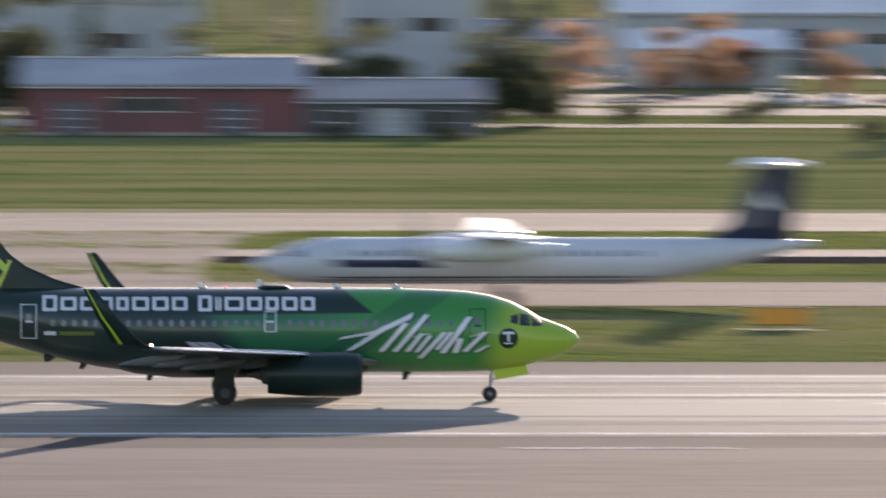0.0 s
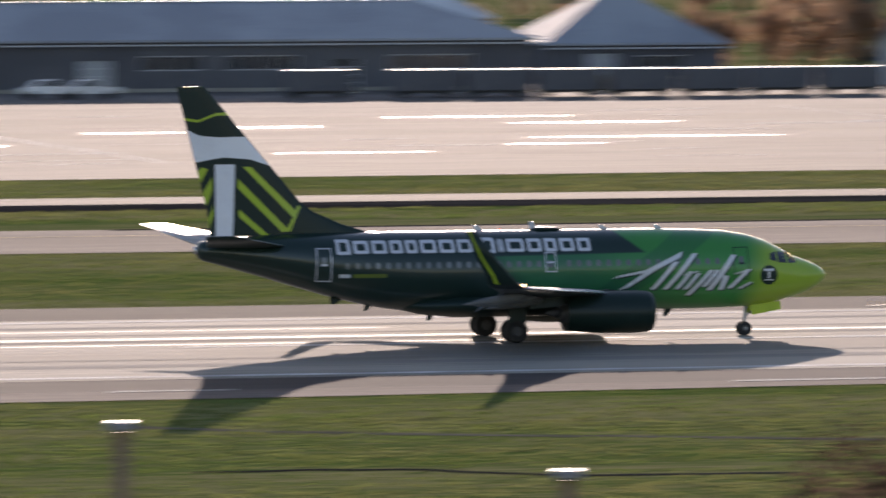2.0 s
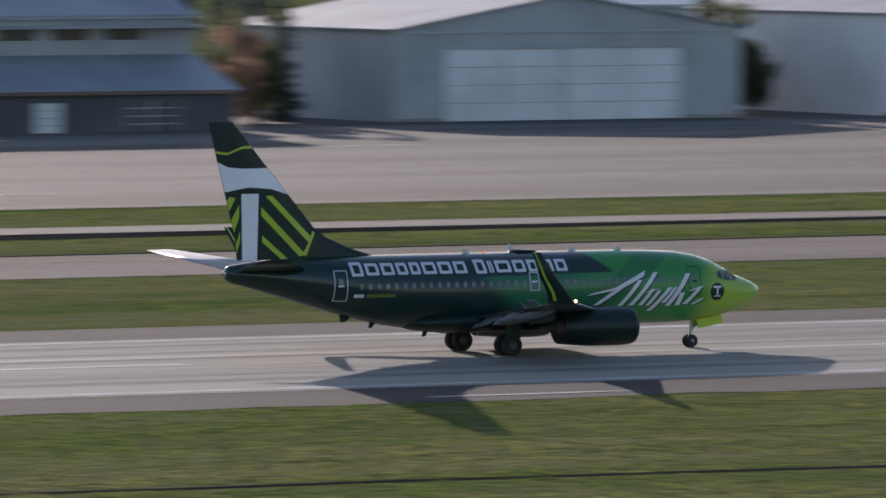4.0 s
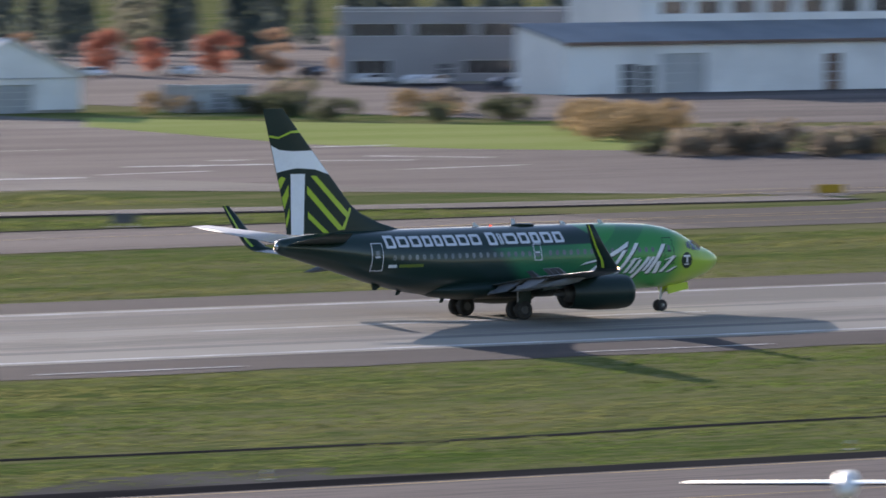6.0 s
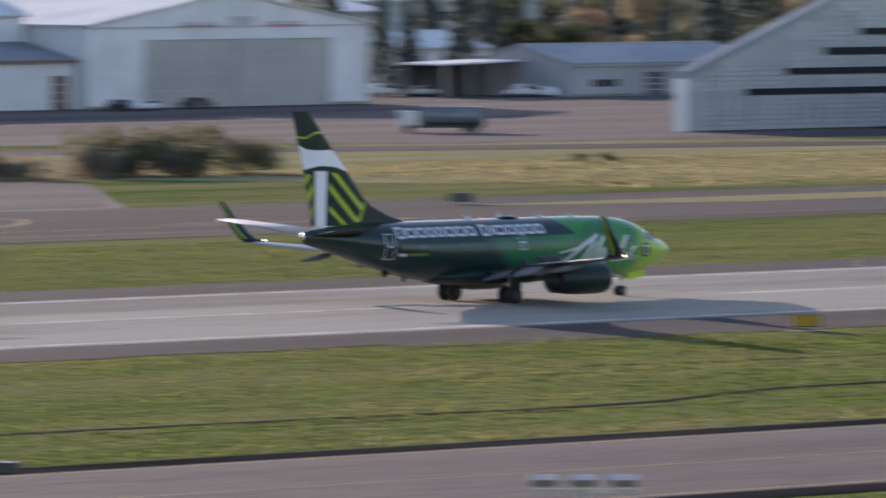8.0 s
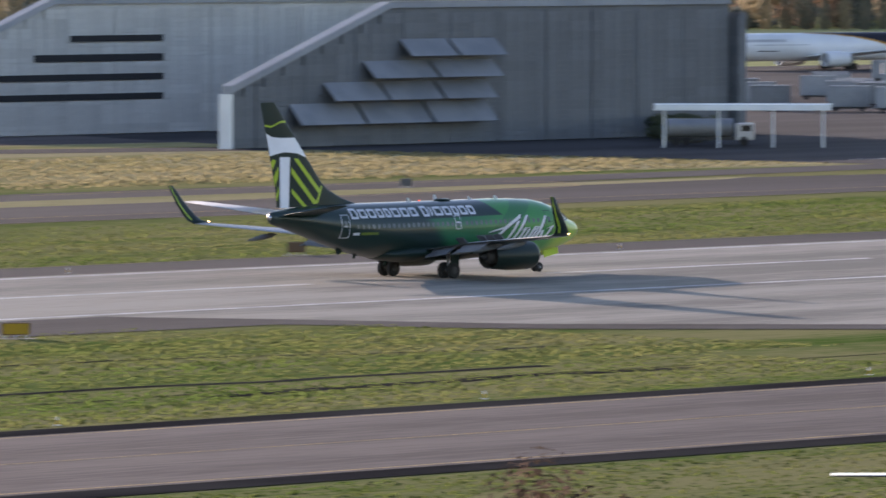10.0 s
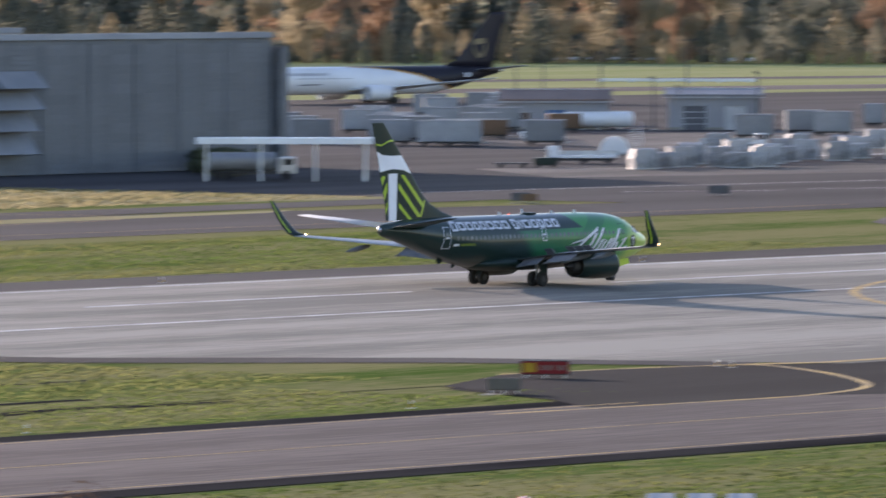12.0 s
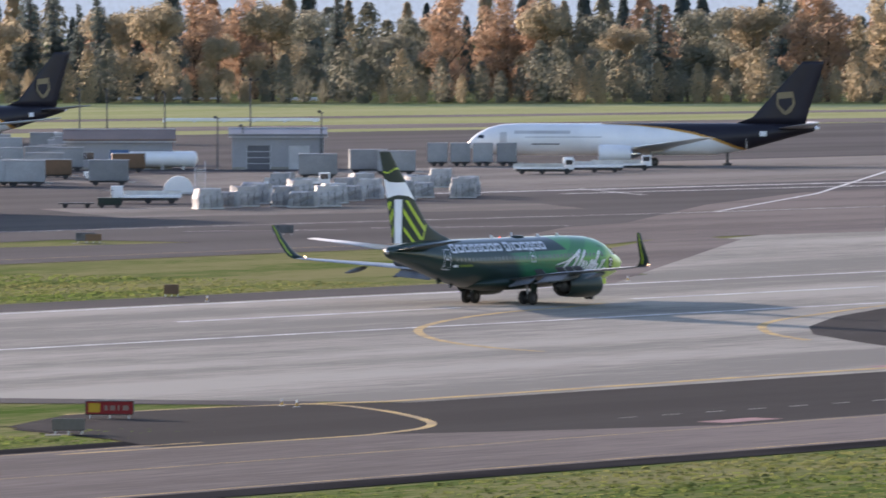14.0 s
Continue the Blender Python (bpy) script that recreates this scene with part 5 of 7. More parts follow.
house("tower", "tall pale windowless tower block", "tower", 297.6, 306, 812, 820, 17, "flat", GREYWALL, ROOF_DARK, windows=[(2, 3.2, 3, 5), (5, 6.2, 3, 5)])
house("cabin", "small house with a bright white roof", "house", 305.6, 316.5, 872, 884, 5.6, "gable_y", GREYWALL, ROOF_WHITE, windows=[(2, 4, 2.5, 4.2), (6, 8, 2.5, 4.2)], ridge=8.7)
house("cabin", "small house with a bright white roof", "house", 346, 354, 905, 916, 7.6, "gable_x", GREYWALL, ROOF_WHITE, windows=[(2, 4, 4, 5.5)], ridge=9.9)
house("hangar", "pale hangar under a tall grey hipped roof", "hangar", 342, 366, 846, 872, 6.8, "hip", GREYWALL, ROOF_PLAIN, doors=[(4, 16, 5.6, WHITE)], windows=[(18, 22, 2, 4)], ridge=14.5, over=1.2)


def stepped_hangar(x0, x1, y0, label, upper=13.0, mid=9.0, low=4.2, wall=GREYWALL, top=ROOF, win=8, doors=(), lean_wall=None, ext=0.0):
    """Main hall with a clerestory and a lean-to along its front."""
    b = house("hangar", label, "hangar", x0, x1, y0 + 10, y0 + 26, upper, "gable_x", wall, ROOF_WHITE if wall is WHITE else top, ridge=upper + 2.5,
              windows=[(2.5 + k * (x1 - x0 - 6) / win, 2.5 + k * (x1 - x0 - 6) / win + (x1 - x0 - 6) / win * 0.68, upper - 2.6, upper - 1.0) for k in range(win)])
    L = x1 - x0
    bm = bmesh.new()
    holes = [(d[0], d[1], 0.0, d[2]) for d in doors]
    holed_wall(bm, -ext, L, 0, low, -10, -9.7, holes)
    part("lean_to_wall", bm, lean_wall or wall, b, "front wall of the lean-to")
    part("lean_to_side", prism(bmesh.new(), [(-9.69, 0), (-0.01, 0), (-0.01, mid - 0.3), (-9.69, low)], "x", -ext, 0.3 - ext), wall, b)
    part("lean_to_side", prism(bmesh.new(), [(-9.69, 0), (-0.01, 0), (-0.01, mid - 0.3), (-9.69, low)], "x", L - 0.3, L), wall, b)
    part("lean_to_roof", prism(bmesh.new(), [(-10.6, low - 0.1), (-0.01, mid - 0.1), (-0.01, mid + 0.12), (-10.6, low + 0.14)], "x", -0.4 - ext, L + 0.4), top, b, "sloping lean-to roof")
    part("fascia", boxes((-0.4 - ext, L + 0.4, -10.7, -10.61, low - 0.25, low + 0.14)), ROOF_BROWN, b, "rusty brown eaves board")
    for d in doors:
        door_part(b, d[0], d[1], d[2] - 0.02, -9.88, d[3], 2 if d[1] - d[0] > 3.5 else 1)
    return b


stepped_hangar(342, 378, 782, "large grey hangar with stepped roofs and dark clerestory", 11.5, 7.4, 4.0, GREYWALL, ROOF, 5, [(6, 9, 3, DARKWALL), (14, 17, 3, WHITE), (24, 30, 3.2, DARKWALL)], DARKWALL)
part("ridge_roof", prism(bmesh.new(), [(0, 0), (36, 0), (36, 0.3), (0, 0.3)], "y", 0, 6), ROOF, bpy.data.objects["hangar.002"]).location = (0, -2.5, 10.2)
house("hangar", "white gabled hangar with a tall closed door", "hangar", 462, 499, 797, 840, 10.8, "gable_y", WHITE, ROOF, doors=[(4, 30, 8.6, GREYWALL)], ridge=14.5)
house("hangar", "pale gabled hangar beside the apron", "hangar", 405, 446, 800, 840, 9.5, "gable_y", GREYWALL, ROOF, doors=[(6, 34, 7.5, WHITE)], ridge=13)
house("shed", "pale tent-like shed with a light metal roof", "shed", 522, 541, 812, 846, 4.2, "gable_y", WHITE, ROOF_WHITE, doors=[(6.5, 12.5, 3.2, GREYWALL)], ridge=8.2)
house("hut", "low grey hut with a flat roof", "hut", 548, 556, 800, 806, 2.9, "flat", GREYWALL, ROOF_WHITE, doors=[(3, 4.4, 2.2, DARKWALL)], windows=[(5.2, 6.8, 1.1, 2.0)])
office = house("office", "two-storey grey office building with long dark windows", "office", 0, 46, 0, 15, 9.6, "flat", OFFICE_WALL, ROOF_DARK, doors=[(12.5, 14.5, 2.6, DARKWALL)], windows=[(1.1, 7.9, 6.1, 7.8), (9.7, 16.9, 6.1, 7.8), (18, 24, 6.1, 7.8), (26, 33, 6.1, 7.8), (35, 42.5, 6.1, 7.8), (1.5, 6.5, 1.3, 3.1), (16, 23.5, 1.3, 3.1), (27, 34, 1.3, 3.1), (36, 43, 1.3, 3.1)])
office.matrix_basis = facing(642, 904, -0.04)
stepped_hangar(650, 711.5, 840, "long white hangar with high windows and a lean-to", 12.0, 8.4, 6.2, WHITE, ROOF_PLAIN, 10, [(-11.4, -8.8, 3.6, DARKWALL), (-8.4, -6.2, 3.4, HUB), (-5.3, 1.7, 4.8, GREYWALL), (20.3, 23, 4.5, ROOF_BROWN), (57.6, 60.6, 4.3, ROOF_BROWN)], ext=20.0)
K = house("hangar", "white gabled hangar with a broad beige sliding door", "hangar", 712, 760, 838, 885, 10.6, "gable_y", WHITE, ROOF_WHITE, doors=[(9.4, 41.5, 8.7, BEIGE)], ridge=14.6)
for a, b in ((15.5, 22), (30, 36.5)):
    part("sign_bar", boxes((a, b, -0.1, -0.01, 10.2, 10.5)), RED_PAINT, K, "faded red sign bar")
    part("sign_plate", boxes((a, b, -0.1, -0.01, 10.55, 10.95)), PAINT_WHITE, K, "white sign plate")
part("crest", boxes((24, 28, -0.12, -0.01, 10.2, 11.6)), FRAME, K, "plain grey plate above the door")
house("shed", "white shed with a pale gabled roof", "shed", 838, 856, 918, 938, 5.4, "gable_x", WHITE, ROOF_WHITE, doors=[(4, 8, 3.4, GREYWALL)], ridge=7.6)
house("shed", "low grey shed with a light metal roof", "shed", 806, 842, 848, 868, 4.5, "gable_x", GREYWALL, ROOF, doors=[(14, 18, 3.2, DARKWALL), (26, 30, 3.2, DARKWALL)], windows=[(4, 9, 1.2, 2.4)], ridge=6.8)
house("warehouse", "distant long warehouse with a bright flat roof", "building", 900, 965, 1060, 1100, 8.5, "gable_x", BEIGE, ROOF_WHITE, doors=[(10, 16, 5, DARKWALL)], windows=[(24, 34, 4, 6), (44, 56, 4, 6)], ridge=11.5)
house("warehouse", "distant long warehouse with a bright roof", "building", 1070, 1150, 1210, 1250, 8, "gable_x", GREYWALL, ROOF_WHITE, windows=[(10, 24, 4, 6), (40, 60, 4, 6)], ridge=11)
house("warehouse", "distant warehouse with a bright roof", "building", 560, 640, 1090, 1125, 7, "gable_x", GREYWALL, ROOF_WHITE, windows=[(10, 24, 3, 5), (40, 60, 3, 5)], ridge=9.5)
# open shelter
sh = thing("open_shelter", "open vehicle shelter with a pale roof on posts", "shelter", pose(792, 858, -0.04))
part("roof", prism(bmesh.new(), [(-0.6, 4.3), (14.6, 4.7), (14.6, 4.95), (-0.6, 4.55)], "y", -0.6, 9), ROOF_WHITE, sh, "pale sheet roof")
for xx in (0.2, 4.8, 9.4, 13.8):
    for yy in (0.0, 8.2):
        part("post", boxes((xx, xx + 0.25, yy, yy + 0.25, 0, 4.3)), STEEL, sh)
part("back_wall", boxes((0, 14, 8.5, 8.7, 0, 4.2)), DARKWALL, sh, "dark back wall")


# run-up enclosure: two long acoustic walls that rise from low fronts
def panel_mesh(l, step, paint):
    """One cladding panel: rows and columns of plates with open joints over the dark core."""
    bm, n = bmesh.new(), max(1, round(l / 1.85))
    for i in range(n):
        for k in range(2):
            bx(bm, l * i / n + 0.035, l * (i + 1) / n - 0.035, 0.0, 0.2, k * step / 2 + 0.025, (k + 1) * step / 2 - 0.02)
    me = bpy.data.meshes.new("panel")
    bmesh.ops.recalc_face_normals(bm, faces=bm.faces)
    bm.to_mesh(me)
    bm.free()
    me.materials.append(paint)
    return me


def blast_wall(x0, x1, y, h, label, slots=(), fins=(), paint=BLASTWALL):
    b = thing("blast_wall", label, "noise wall", pose(x0, y, -0.04))
    L, rise = x1 - x0, 26.0
    top = lambda x: min(h, 6.0 + (h - 6.0) * x / rise)
    part("core", prism(bmesh.new(), [(0.15, 0), (L, 0), (L, h), (rise, h), (0.15, top(0.15))], "y", 0.25, 1.2), paint, b, "sheet-metal core")
    part("end_pillar", boxes((-0.15, 0.15, -0.2, 1.6, 0, 6.0)), BLASTWHITE, b, "slim white end post")
    part("coping", prism(bmesh.new(), [(0.15, top(0.15) + 0.02), (rise, h + 0.02), (L, h + 0.02), (L, h + 0.7), (rise - 0.3, h + 0.7), (0.15, top(0.15) + 0.85)], "y", -0.15, 1.4), ROOF, b, "grey sloping coping")
    rows, step = int(h / 1.12), 1.12
    w = 5.6
    shared = {}
    for r in range(rows):
        z0 = r * step + 0.05
        x = 0.2
        while x < L - 0.5:
            x1p = min(x + w, L)
            need = (z0 + step - 6.0) / (h - 6.0) * rise
            a = max(x, need) if z0 + step > 6.0 else x
            mid = (a + x1p) / 2
            if a < x1p - 0.3:
                key = round(x1p - a, 2)
                if key not in shared:
                    shared[key] = panel_mesh(key, step, paint)
                ob = new("panel", shared[key])
                ob.parent = b
                ob.location = (a, random.uniform(-0.02, 0.03), z0)
            x += w
    # Dark strips in front of the panels paint in the shade of open slots.
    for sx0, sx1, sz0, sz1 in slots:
        part("slot", boxes((sx0, sx1, -0.14, -0.05, sz0 + 0.5, sz1 - 0.45)), SLOT_SHADE, b, "dark strip standing in for a shaded slot")
    for fx0, fx1, fz0, fz1 in fins:
        n = max(1, round((fx1 - fx0) / 10))
        for k in range(n):
            a, c = fx0 + (fx1 - fx0) * k / n, fx0 + (fx1 - fx0) * (k + 1) / n
            part("louvre", prism(bmesh.new(), [(-0.05, fz1), (-2.0, fz0), (-2.12, fz0 + 0.05), (-0.12, fz1 + 0.15)], "x", a + 0.3, c - 0.3), LOUVRE, b, "pale projecting louvre")
    for k in range(int(L / 8)):
        part("rib", boxes((4 + k * 8, 4.2 + k * 8, -0.12, -0.03, 0, top(4 + k * 8) - 0.3)), paint, b)
    return b


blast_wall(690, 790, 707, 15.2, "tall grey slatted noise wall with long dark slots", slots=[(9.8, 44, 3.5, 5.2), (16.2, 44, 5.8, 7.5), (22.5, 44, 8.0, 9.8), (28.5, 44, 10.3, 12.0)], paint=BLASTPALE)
blast_wall(686.5, 771, 651, 15.2, "tall grey slatted noise wall with projecting pale louvres", fins=[(9, 42, 2.4, 4.6), (14.5, 42, 5.0, 6.9), (21, 43, 7.4, 9.2), (27, 43.5, 9.8, 11.6)])
eb = thing("blast_wall", "tall grey end wall of the run-up enclosure", "noise wall", pose(771.3, 650, -0.04))
part("core", boxes((0.3, 1.4, 0, 62, 0, 14.2)), BLASTWALL, eb)
for r in range(12):
    for k in range(3):
        part("panel", boxes((0.02, 0.29, k * 6 + 0.02, k * 6 + 5.96, r * 1.15 + 0.05, r * 1.15 + 1.1)), BLASTWALL, eb)
can = thing("canopy", "pale flat canopy on slim posts", "canopy", facing(730.5, 614))
part("roof", boxes((-10.5, 9, -2.5, 3, 4.1, 4.75)), BLASTWHITE, can, "pale flat canopy roof")
for xx in (-9.5, -3.5, 2.5, 8):
    part("post", boxes((xx, xx + 0.22, -2, -1.78, 0, 4.1)), BLASTWHITE, can)
    part("post", boxes((xx, xx + 0.22, 2.3, 2.52, 0, 4.1)), BLASTWHITE, can)
# cargo sheds
cb = house("cargo_building", "grey box-shaped cargo building with a pale roof", "building", 0, 13, 0, 9, 4.9, "gable_x", OFFICE_WALL, ROOF_DARK, doors=[(2, 5.5, 3.4, DARKWALL), (8, 11, 3.4, FRAME)], ridge=5.6)
cb.matrix_basis = facing(972.5, 747.8)
cb = house("cargo_building", "brown-roofed low cargo office", "building", 0, 15, 0, 10, 4.2, "gable_x", OFFICE_WALL, ROOF_BROWN, doors=[(6, 9, 2.8, BLUE_PAINT)], windows=[(1.5, 4, 1.3, 2.5), (11, 13.5, 1.3, 2.5)], ridge=5.4)
cb.matrix_basis = facing(959, 767)
cb = house("cargo_building", "low grey cargo shed with a flat roof", "building", 0, 11, 0, 9, 4.4, "flat", OFFICE_WALL, ROOF_PLAIN, doors=[(2, 5, 3, DARKWALL)], windows=[(7, 9.5, 1.3, 2.5)])
cb.matrix_basis = facing(985, 790)


# ---- other aircraft ----
TP = [(14.0, 2.2, 2.28, 0.03), (13.6, 1.85, 2.6, 0.45), (12.8, 1.5, 3.0, 0.85), (11.6, 1.25, 3.45, 1.15), (10, 1.12, 3.78, 1.32), (8, 1.1, 3.8, 1.34), (-8, 1.1, 3.8, 1.34), (-11, 1.5, 3.8, 1.2), (-14, 2.2, 3.78, 0.85), (-16.5, 2.85, 3.72, 0.5), (-18.3, 3.35, 3.65, 0.12)]


def make_turboprop(label, fin_mat, stripe):
    a = thing("turboprop", label, "propeller aircraft")
    sy = lambda x, z: skin_y(TP, x, z)
    part("fuselage", tube(TP, 28), TP_SHADED_WHITE, a, "white slender fuselage", True)
    FT = [(-11.9, 0, 3.6, 5.4), (-13.6, 0, 4.5, 3.7), (-14.9, 0, 7.6, 2.9), (-15.05, 0, 8.0, 2.8)]
    f = part("fin", upright_foil(FT, 0.1), fin_mat, a, "tall painted fin", True)
    part("fin_fairing", tube([(-14.2, 7.95, 8.0, 0.03), (-14.8, 7.75, 8.42, 0.28), (-16.5, 7.75, 8.48, 0.32), (-18.2, 7.95, 8.2, 0.05)], 16), stripe, a, "rounded tail top fairing", True)
    part("tailplane", foil([(-15.1, -4.65, 8.14, 1.5), (-14.9, 0, 8.14, 2.1), (-15.1, 4.65, 8.14, 1.5)], 0.1), BARE, a, "straight tailplane on top of the fin", True)
    for s in (-1, 1):
        part("deicing_boot", foil([(-14.88, 0.4 * s, 8.14, 0.28), (-15.06, 4.6 * s, 8.14, 0.22)], 0.5), BLACK, a, "black de-icing boot", True)
        w = part("wing", foil([(1.4, 0, 3.95, 2.9), (1.4, 4.4 * s, 3.98, 2.9), (0.6, 14.2 * s, 4.3, 1.3)], 0.14), CARGO_WHITE, a, "high straight wing", True)
        n = part("engine", tube([(4.6, 3.15, 3.35, 0.25), (4.3, 2.75, 3.6, 0.5), (2.5, 2.55, 3.9, 0.62), (-1.0, 2.6, 3.85, 0.55), (-3.2, 3.1, 3.6, 0.15)], 20), CARGO_WHITE, a, "slim turboprop engine pod", True)
        for v in n.data.vertices:
            v.co.y += 4.4 * s
        for k in range(6):
            part("propeller_blade", boxes((4.62, 4.7, -0.13, 0.13, 0.2, 2.05)), BLACK, n, "black propeller blade").matrix_basis = Matrix.Translation((0, 4.4 * s, 3.25)) @ Matrix.Rotation(k * math.pi / 3, 4, "X")
        bm = rod(bmesh.new(), (5.15, 4.4 * s, 3.25), (4.6, 4.4 * s, 3.25), 0.04, 0.26, 16)
        part("spinner", bm, STEEL, n, "", True)
        g = part("main_gear", rod(bmesh.new(), (-0.6, 4.4 * s, 0.45), (-0.4, 4.4 * s, 2.7), 0.1), STEEL, a, "long landing gear leg")
        for dy in (-0.28, 0.28):
            wheel(g, -0.6, 4.4 * s + dy, 0.43, 0.26)
        for k in range(22):
            x = -8.5 + k * 0.8
            part("cabin_window", decal([[(x, 2.75), (x + 0.26, 2.75), (x + 0.26, 3.1), (x, 3.1)]], sy, sides=(s,), off=0.008, cell=1), GLASS_DARK, a)
        part("cockpit_window", decal([[(12.5, 2.75), (11.6, 2.72), (11.6, 3.2), (12.1, 3.15)]], sy, sides=(s,), off=0.01), COCKPIT, a, "dark cockpit glass")
        part("name_bar", decal([[(3.5, 2.1), (9.2, 2.1), (9.6, 2.55), (3.9, 2.55)]], sy, sides=(s,), off=0.008), NAVY, a, "plain dark name bar")
        part("belly_stripe", decal([[(-9, 1.32), (10, 1.32), (10, 1.55), (-9, 1.6)]], sy, sides=(s,), off=0.008), NAVY, a, "dark belly stripe")
        part("tail_patch", decal([[(-16.3, 5.3), (-15.5, 6.6), (-15.2, 5.7)]], lambda x, z: 0.16, sides=(s,), off=0.03, cell=2), CARGO_WHITE, f, "pale patch on the fin")
    g = part("nose_gear", rod(bmesh.new(), (11.2, 0, 0.3), (11.2, 0, 1.5), 0.07), STEEL, a)
    for dy in (-0.17, 0.17):
        wheel(g, 11.2, dy, 0.28, 0.16)
    return a


taxier = make_turboprop("white turboprop with a navy fin taxiing on the far taxiway", NAVY, CARGO_WHITE)
parked = make_turboprop("white turboprop with a white tail top parked at the gate", CARGO_WHITE, CARGO_WHITE)
parked.matrix_basis = facing(147, 183.3, -0.06, -90)
for x, y, m in ((80.2, 201.6, None),):
    copy_thing(parked, facing(x, y, -0.06, -90))
red_tp = make_turboprop("white turboprop with a red tail parked at the gate", RED_PAINT, RED_PAINT)
red_tp.matrix_basis = facing(197.8, 157.4, -0.06, -90)

CJ = [(25.2, 3.0, 3.2, 0.05), (24.7, 2.5, 3.9, 0.7), (23.8, 2.0, 4.6, 1.2), (22.3, 1.65, 5.4, 1.65), (20.5, 1.5, 5.85, 1.95), (18, 1.45, 6.0, 2.05), (-10, 1.45, 6.0, 2.05), (-14, 2.1, 6.0, 1.9), (-18, 3.2, 5.95, 1.5), (-22, 4.3, 5.8, 0.9), (-24.8, 5.0, 5.6, 0.3), (-25.2, 5.15, 5.45, 0.15)]


def arc_film(table, xs, z_low, z_high, s, off):
    """Paint film wrapped round a fuselage between two heights, on one side."""
    bm, prev = bmesh.new(), None
    tx = [r[0] for r in table][::-1]
    for x in xs:
        zb, zt, w = (float(np.interp(x, tx, [r[k] for r in table][::-1])) for k in (1, 2, 3))
        c, h = (zb + zt) / 2, (zt - zb) / 2
        a0, a1 = (math.acos(max(-1.0, min(1.0, (f(x) - c) / h))) for f in (z_high, z_low))
        row = []
        for i in range(13):
            q = a0 + (a1 - a0) * i / 12
            row.append(bm.verts.new((x, s * (w + off) * math.sin(q), c + (h + off) * math.cos(q))))
        if prev:
            for i in range(12):
                bm.faces.new((prev[i], prev[i + 1], row[i + 1], row[i]))
        prev = row
    bmesh.ops.remove_doubles(bm, verts=bm.verts[:], dist=0.0005)
    return bm


def make_freighter():
    a = thing("cargo_jet", "white twin-engined freighter with dark brown tail on the cargo ramp", "freighter")
    sy = lambda x, z: skin_y(CJ, x, z)
    part("fuselage", tube(CJ, 36), CARGO_WHITE, a, "long white fuselage", True)
    FT = [(-12.6, 0, 5.8, 10.6), (-15.6, 0, 6.9, 7.8), (-22.4, 0, 14.4, 3.4), (-22.8, 0, 14.9, 3.1)]
    f = part("fin", upright_foil(FT, 0.08), CARGO_BROWN, a, "dark brown fin", True)
    for s in (-1, 1):
        xs = [6.0 - 0.5 * i for i in range(62)]
        edge_z = lambda x: float(np.interp(-x, [-6.0, -1.0, 3.0, 7.0, 10.0, 13.0, 15.4, 17.0, 26.0], [6.0, 5.8, 5.45, 4.8, 4.0, 2.9, 2.2, 1.5, 1.5]))
        part("tail_paint", arc_film(CJ, xs, edge_z, lambda x: 9.0, s, 0.06), CARGO_BROWN, a, "dark brown tail paint", True)
        part("gold_stripe", arc_film(CJ, [x for x in xs if x > -17], lambda x: edge_z(x) - 0.10 - 0.26 * max(0.0, min(1.0, (3 - x) / 14)), edge_z, s, 0.05), CARGO_GOLD, a, "golden swoosh stripe", True)
        sh = [(-21.4, 10.6), (-19.1, 10.4), (-19.0, 8.6), (-19.8, 7.5), (-20.4, 7.2), (-21.2, 7.7), (-21.7, 8.8)]
        part("fin_shield", decal([sh], lambda x, z: 0.28, sides=(s,), off=0.06, cell=3), CARGO_CREST, f, "plain dull golden crest")
        part("shield_inset", decal([[(-21.3, 9.7), (-19.3, 9.5), (-19.3, 8.7), (-20.3, 7.7), (-21.3, 8.8)]], lambda x, z: 0.28, sides=(s,), off=0.075, cell=3), CARGO_BROWN, f, "plain brown inset")
        part("title_bar", decal([[(10.5, 4.55), (18.5, 4.55), (18.5, 5.0), (10.5, 5.0)]], sy, sides=(s,), off=0.01), FRAME, a, "plain grey title bar")
        part("sub_title_bar", decal([[(6, 4.0), (17, 4.0), (17, 4.15), (6, 4.15)]], sy, sides=(s,), off=0.01), FRAME, a, "thin grey title bar")
        part("cargo_door_edge", decal([[(12, 3.0), (16, 3.0), (16, 3.15), (12, 3.15)]], sy, sides=(s,), off=0.01), CARGO_BROWN, a, "dark door sill")
        part("cabin_door", decal([[(19.6, 3.1), (20.6, 3.1), (20.6, 4.8), (19.6, 4.8)]], sy, sides=(s,), off=0.01), FRAME, a, "grey cabin door")
        part("cockpit_window", decal([[(23.9, 3.9), (22.9, 3.9), (22.9, 4.35), (23.5, 4.4)]], sy, sides=(s,), off=0.012), COCKPIT, a, "dark cockpit glass")
        part("registration_bar", decal([[(-17.6, 4.2), (-16.6, 4.2), (-16.6, 4.9), (-17.6, 4.9)]], sy, sides=(s,), off=0.08), JET_SILVER, a, "small pale bar")
        part("wing", foil([(6.5, 1.2 * s, 2.1, 9.5), (1.0, 8.0 * s, 2.8, 5.6), (-8.0, 22.0 * s, 4.3, 1.9)], 0.11), CARGO_WHITE, a, "pale swept wing", True)
        nacelle(a, 6.4, 7.0 * s, 1.75, 5.4, 1.3, CARGO_WHITE)
        part("pylon", boxes((0.5, 5.2, 7.0 * s - 0.2, 7.0 * s + 0.2, 2.5, 3.1)), CARGO_WHITE, a)
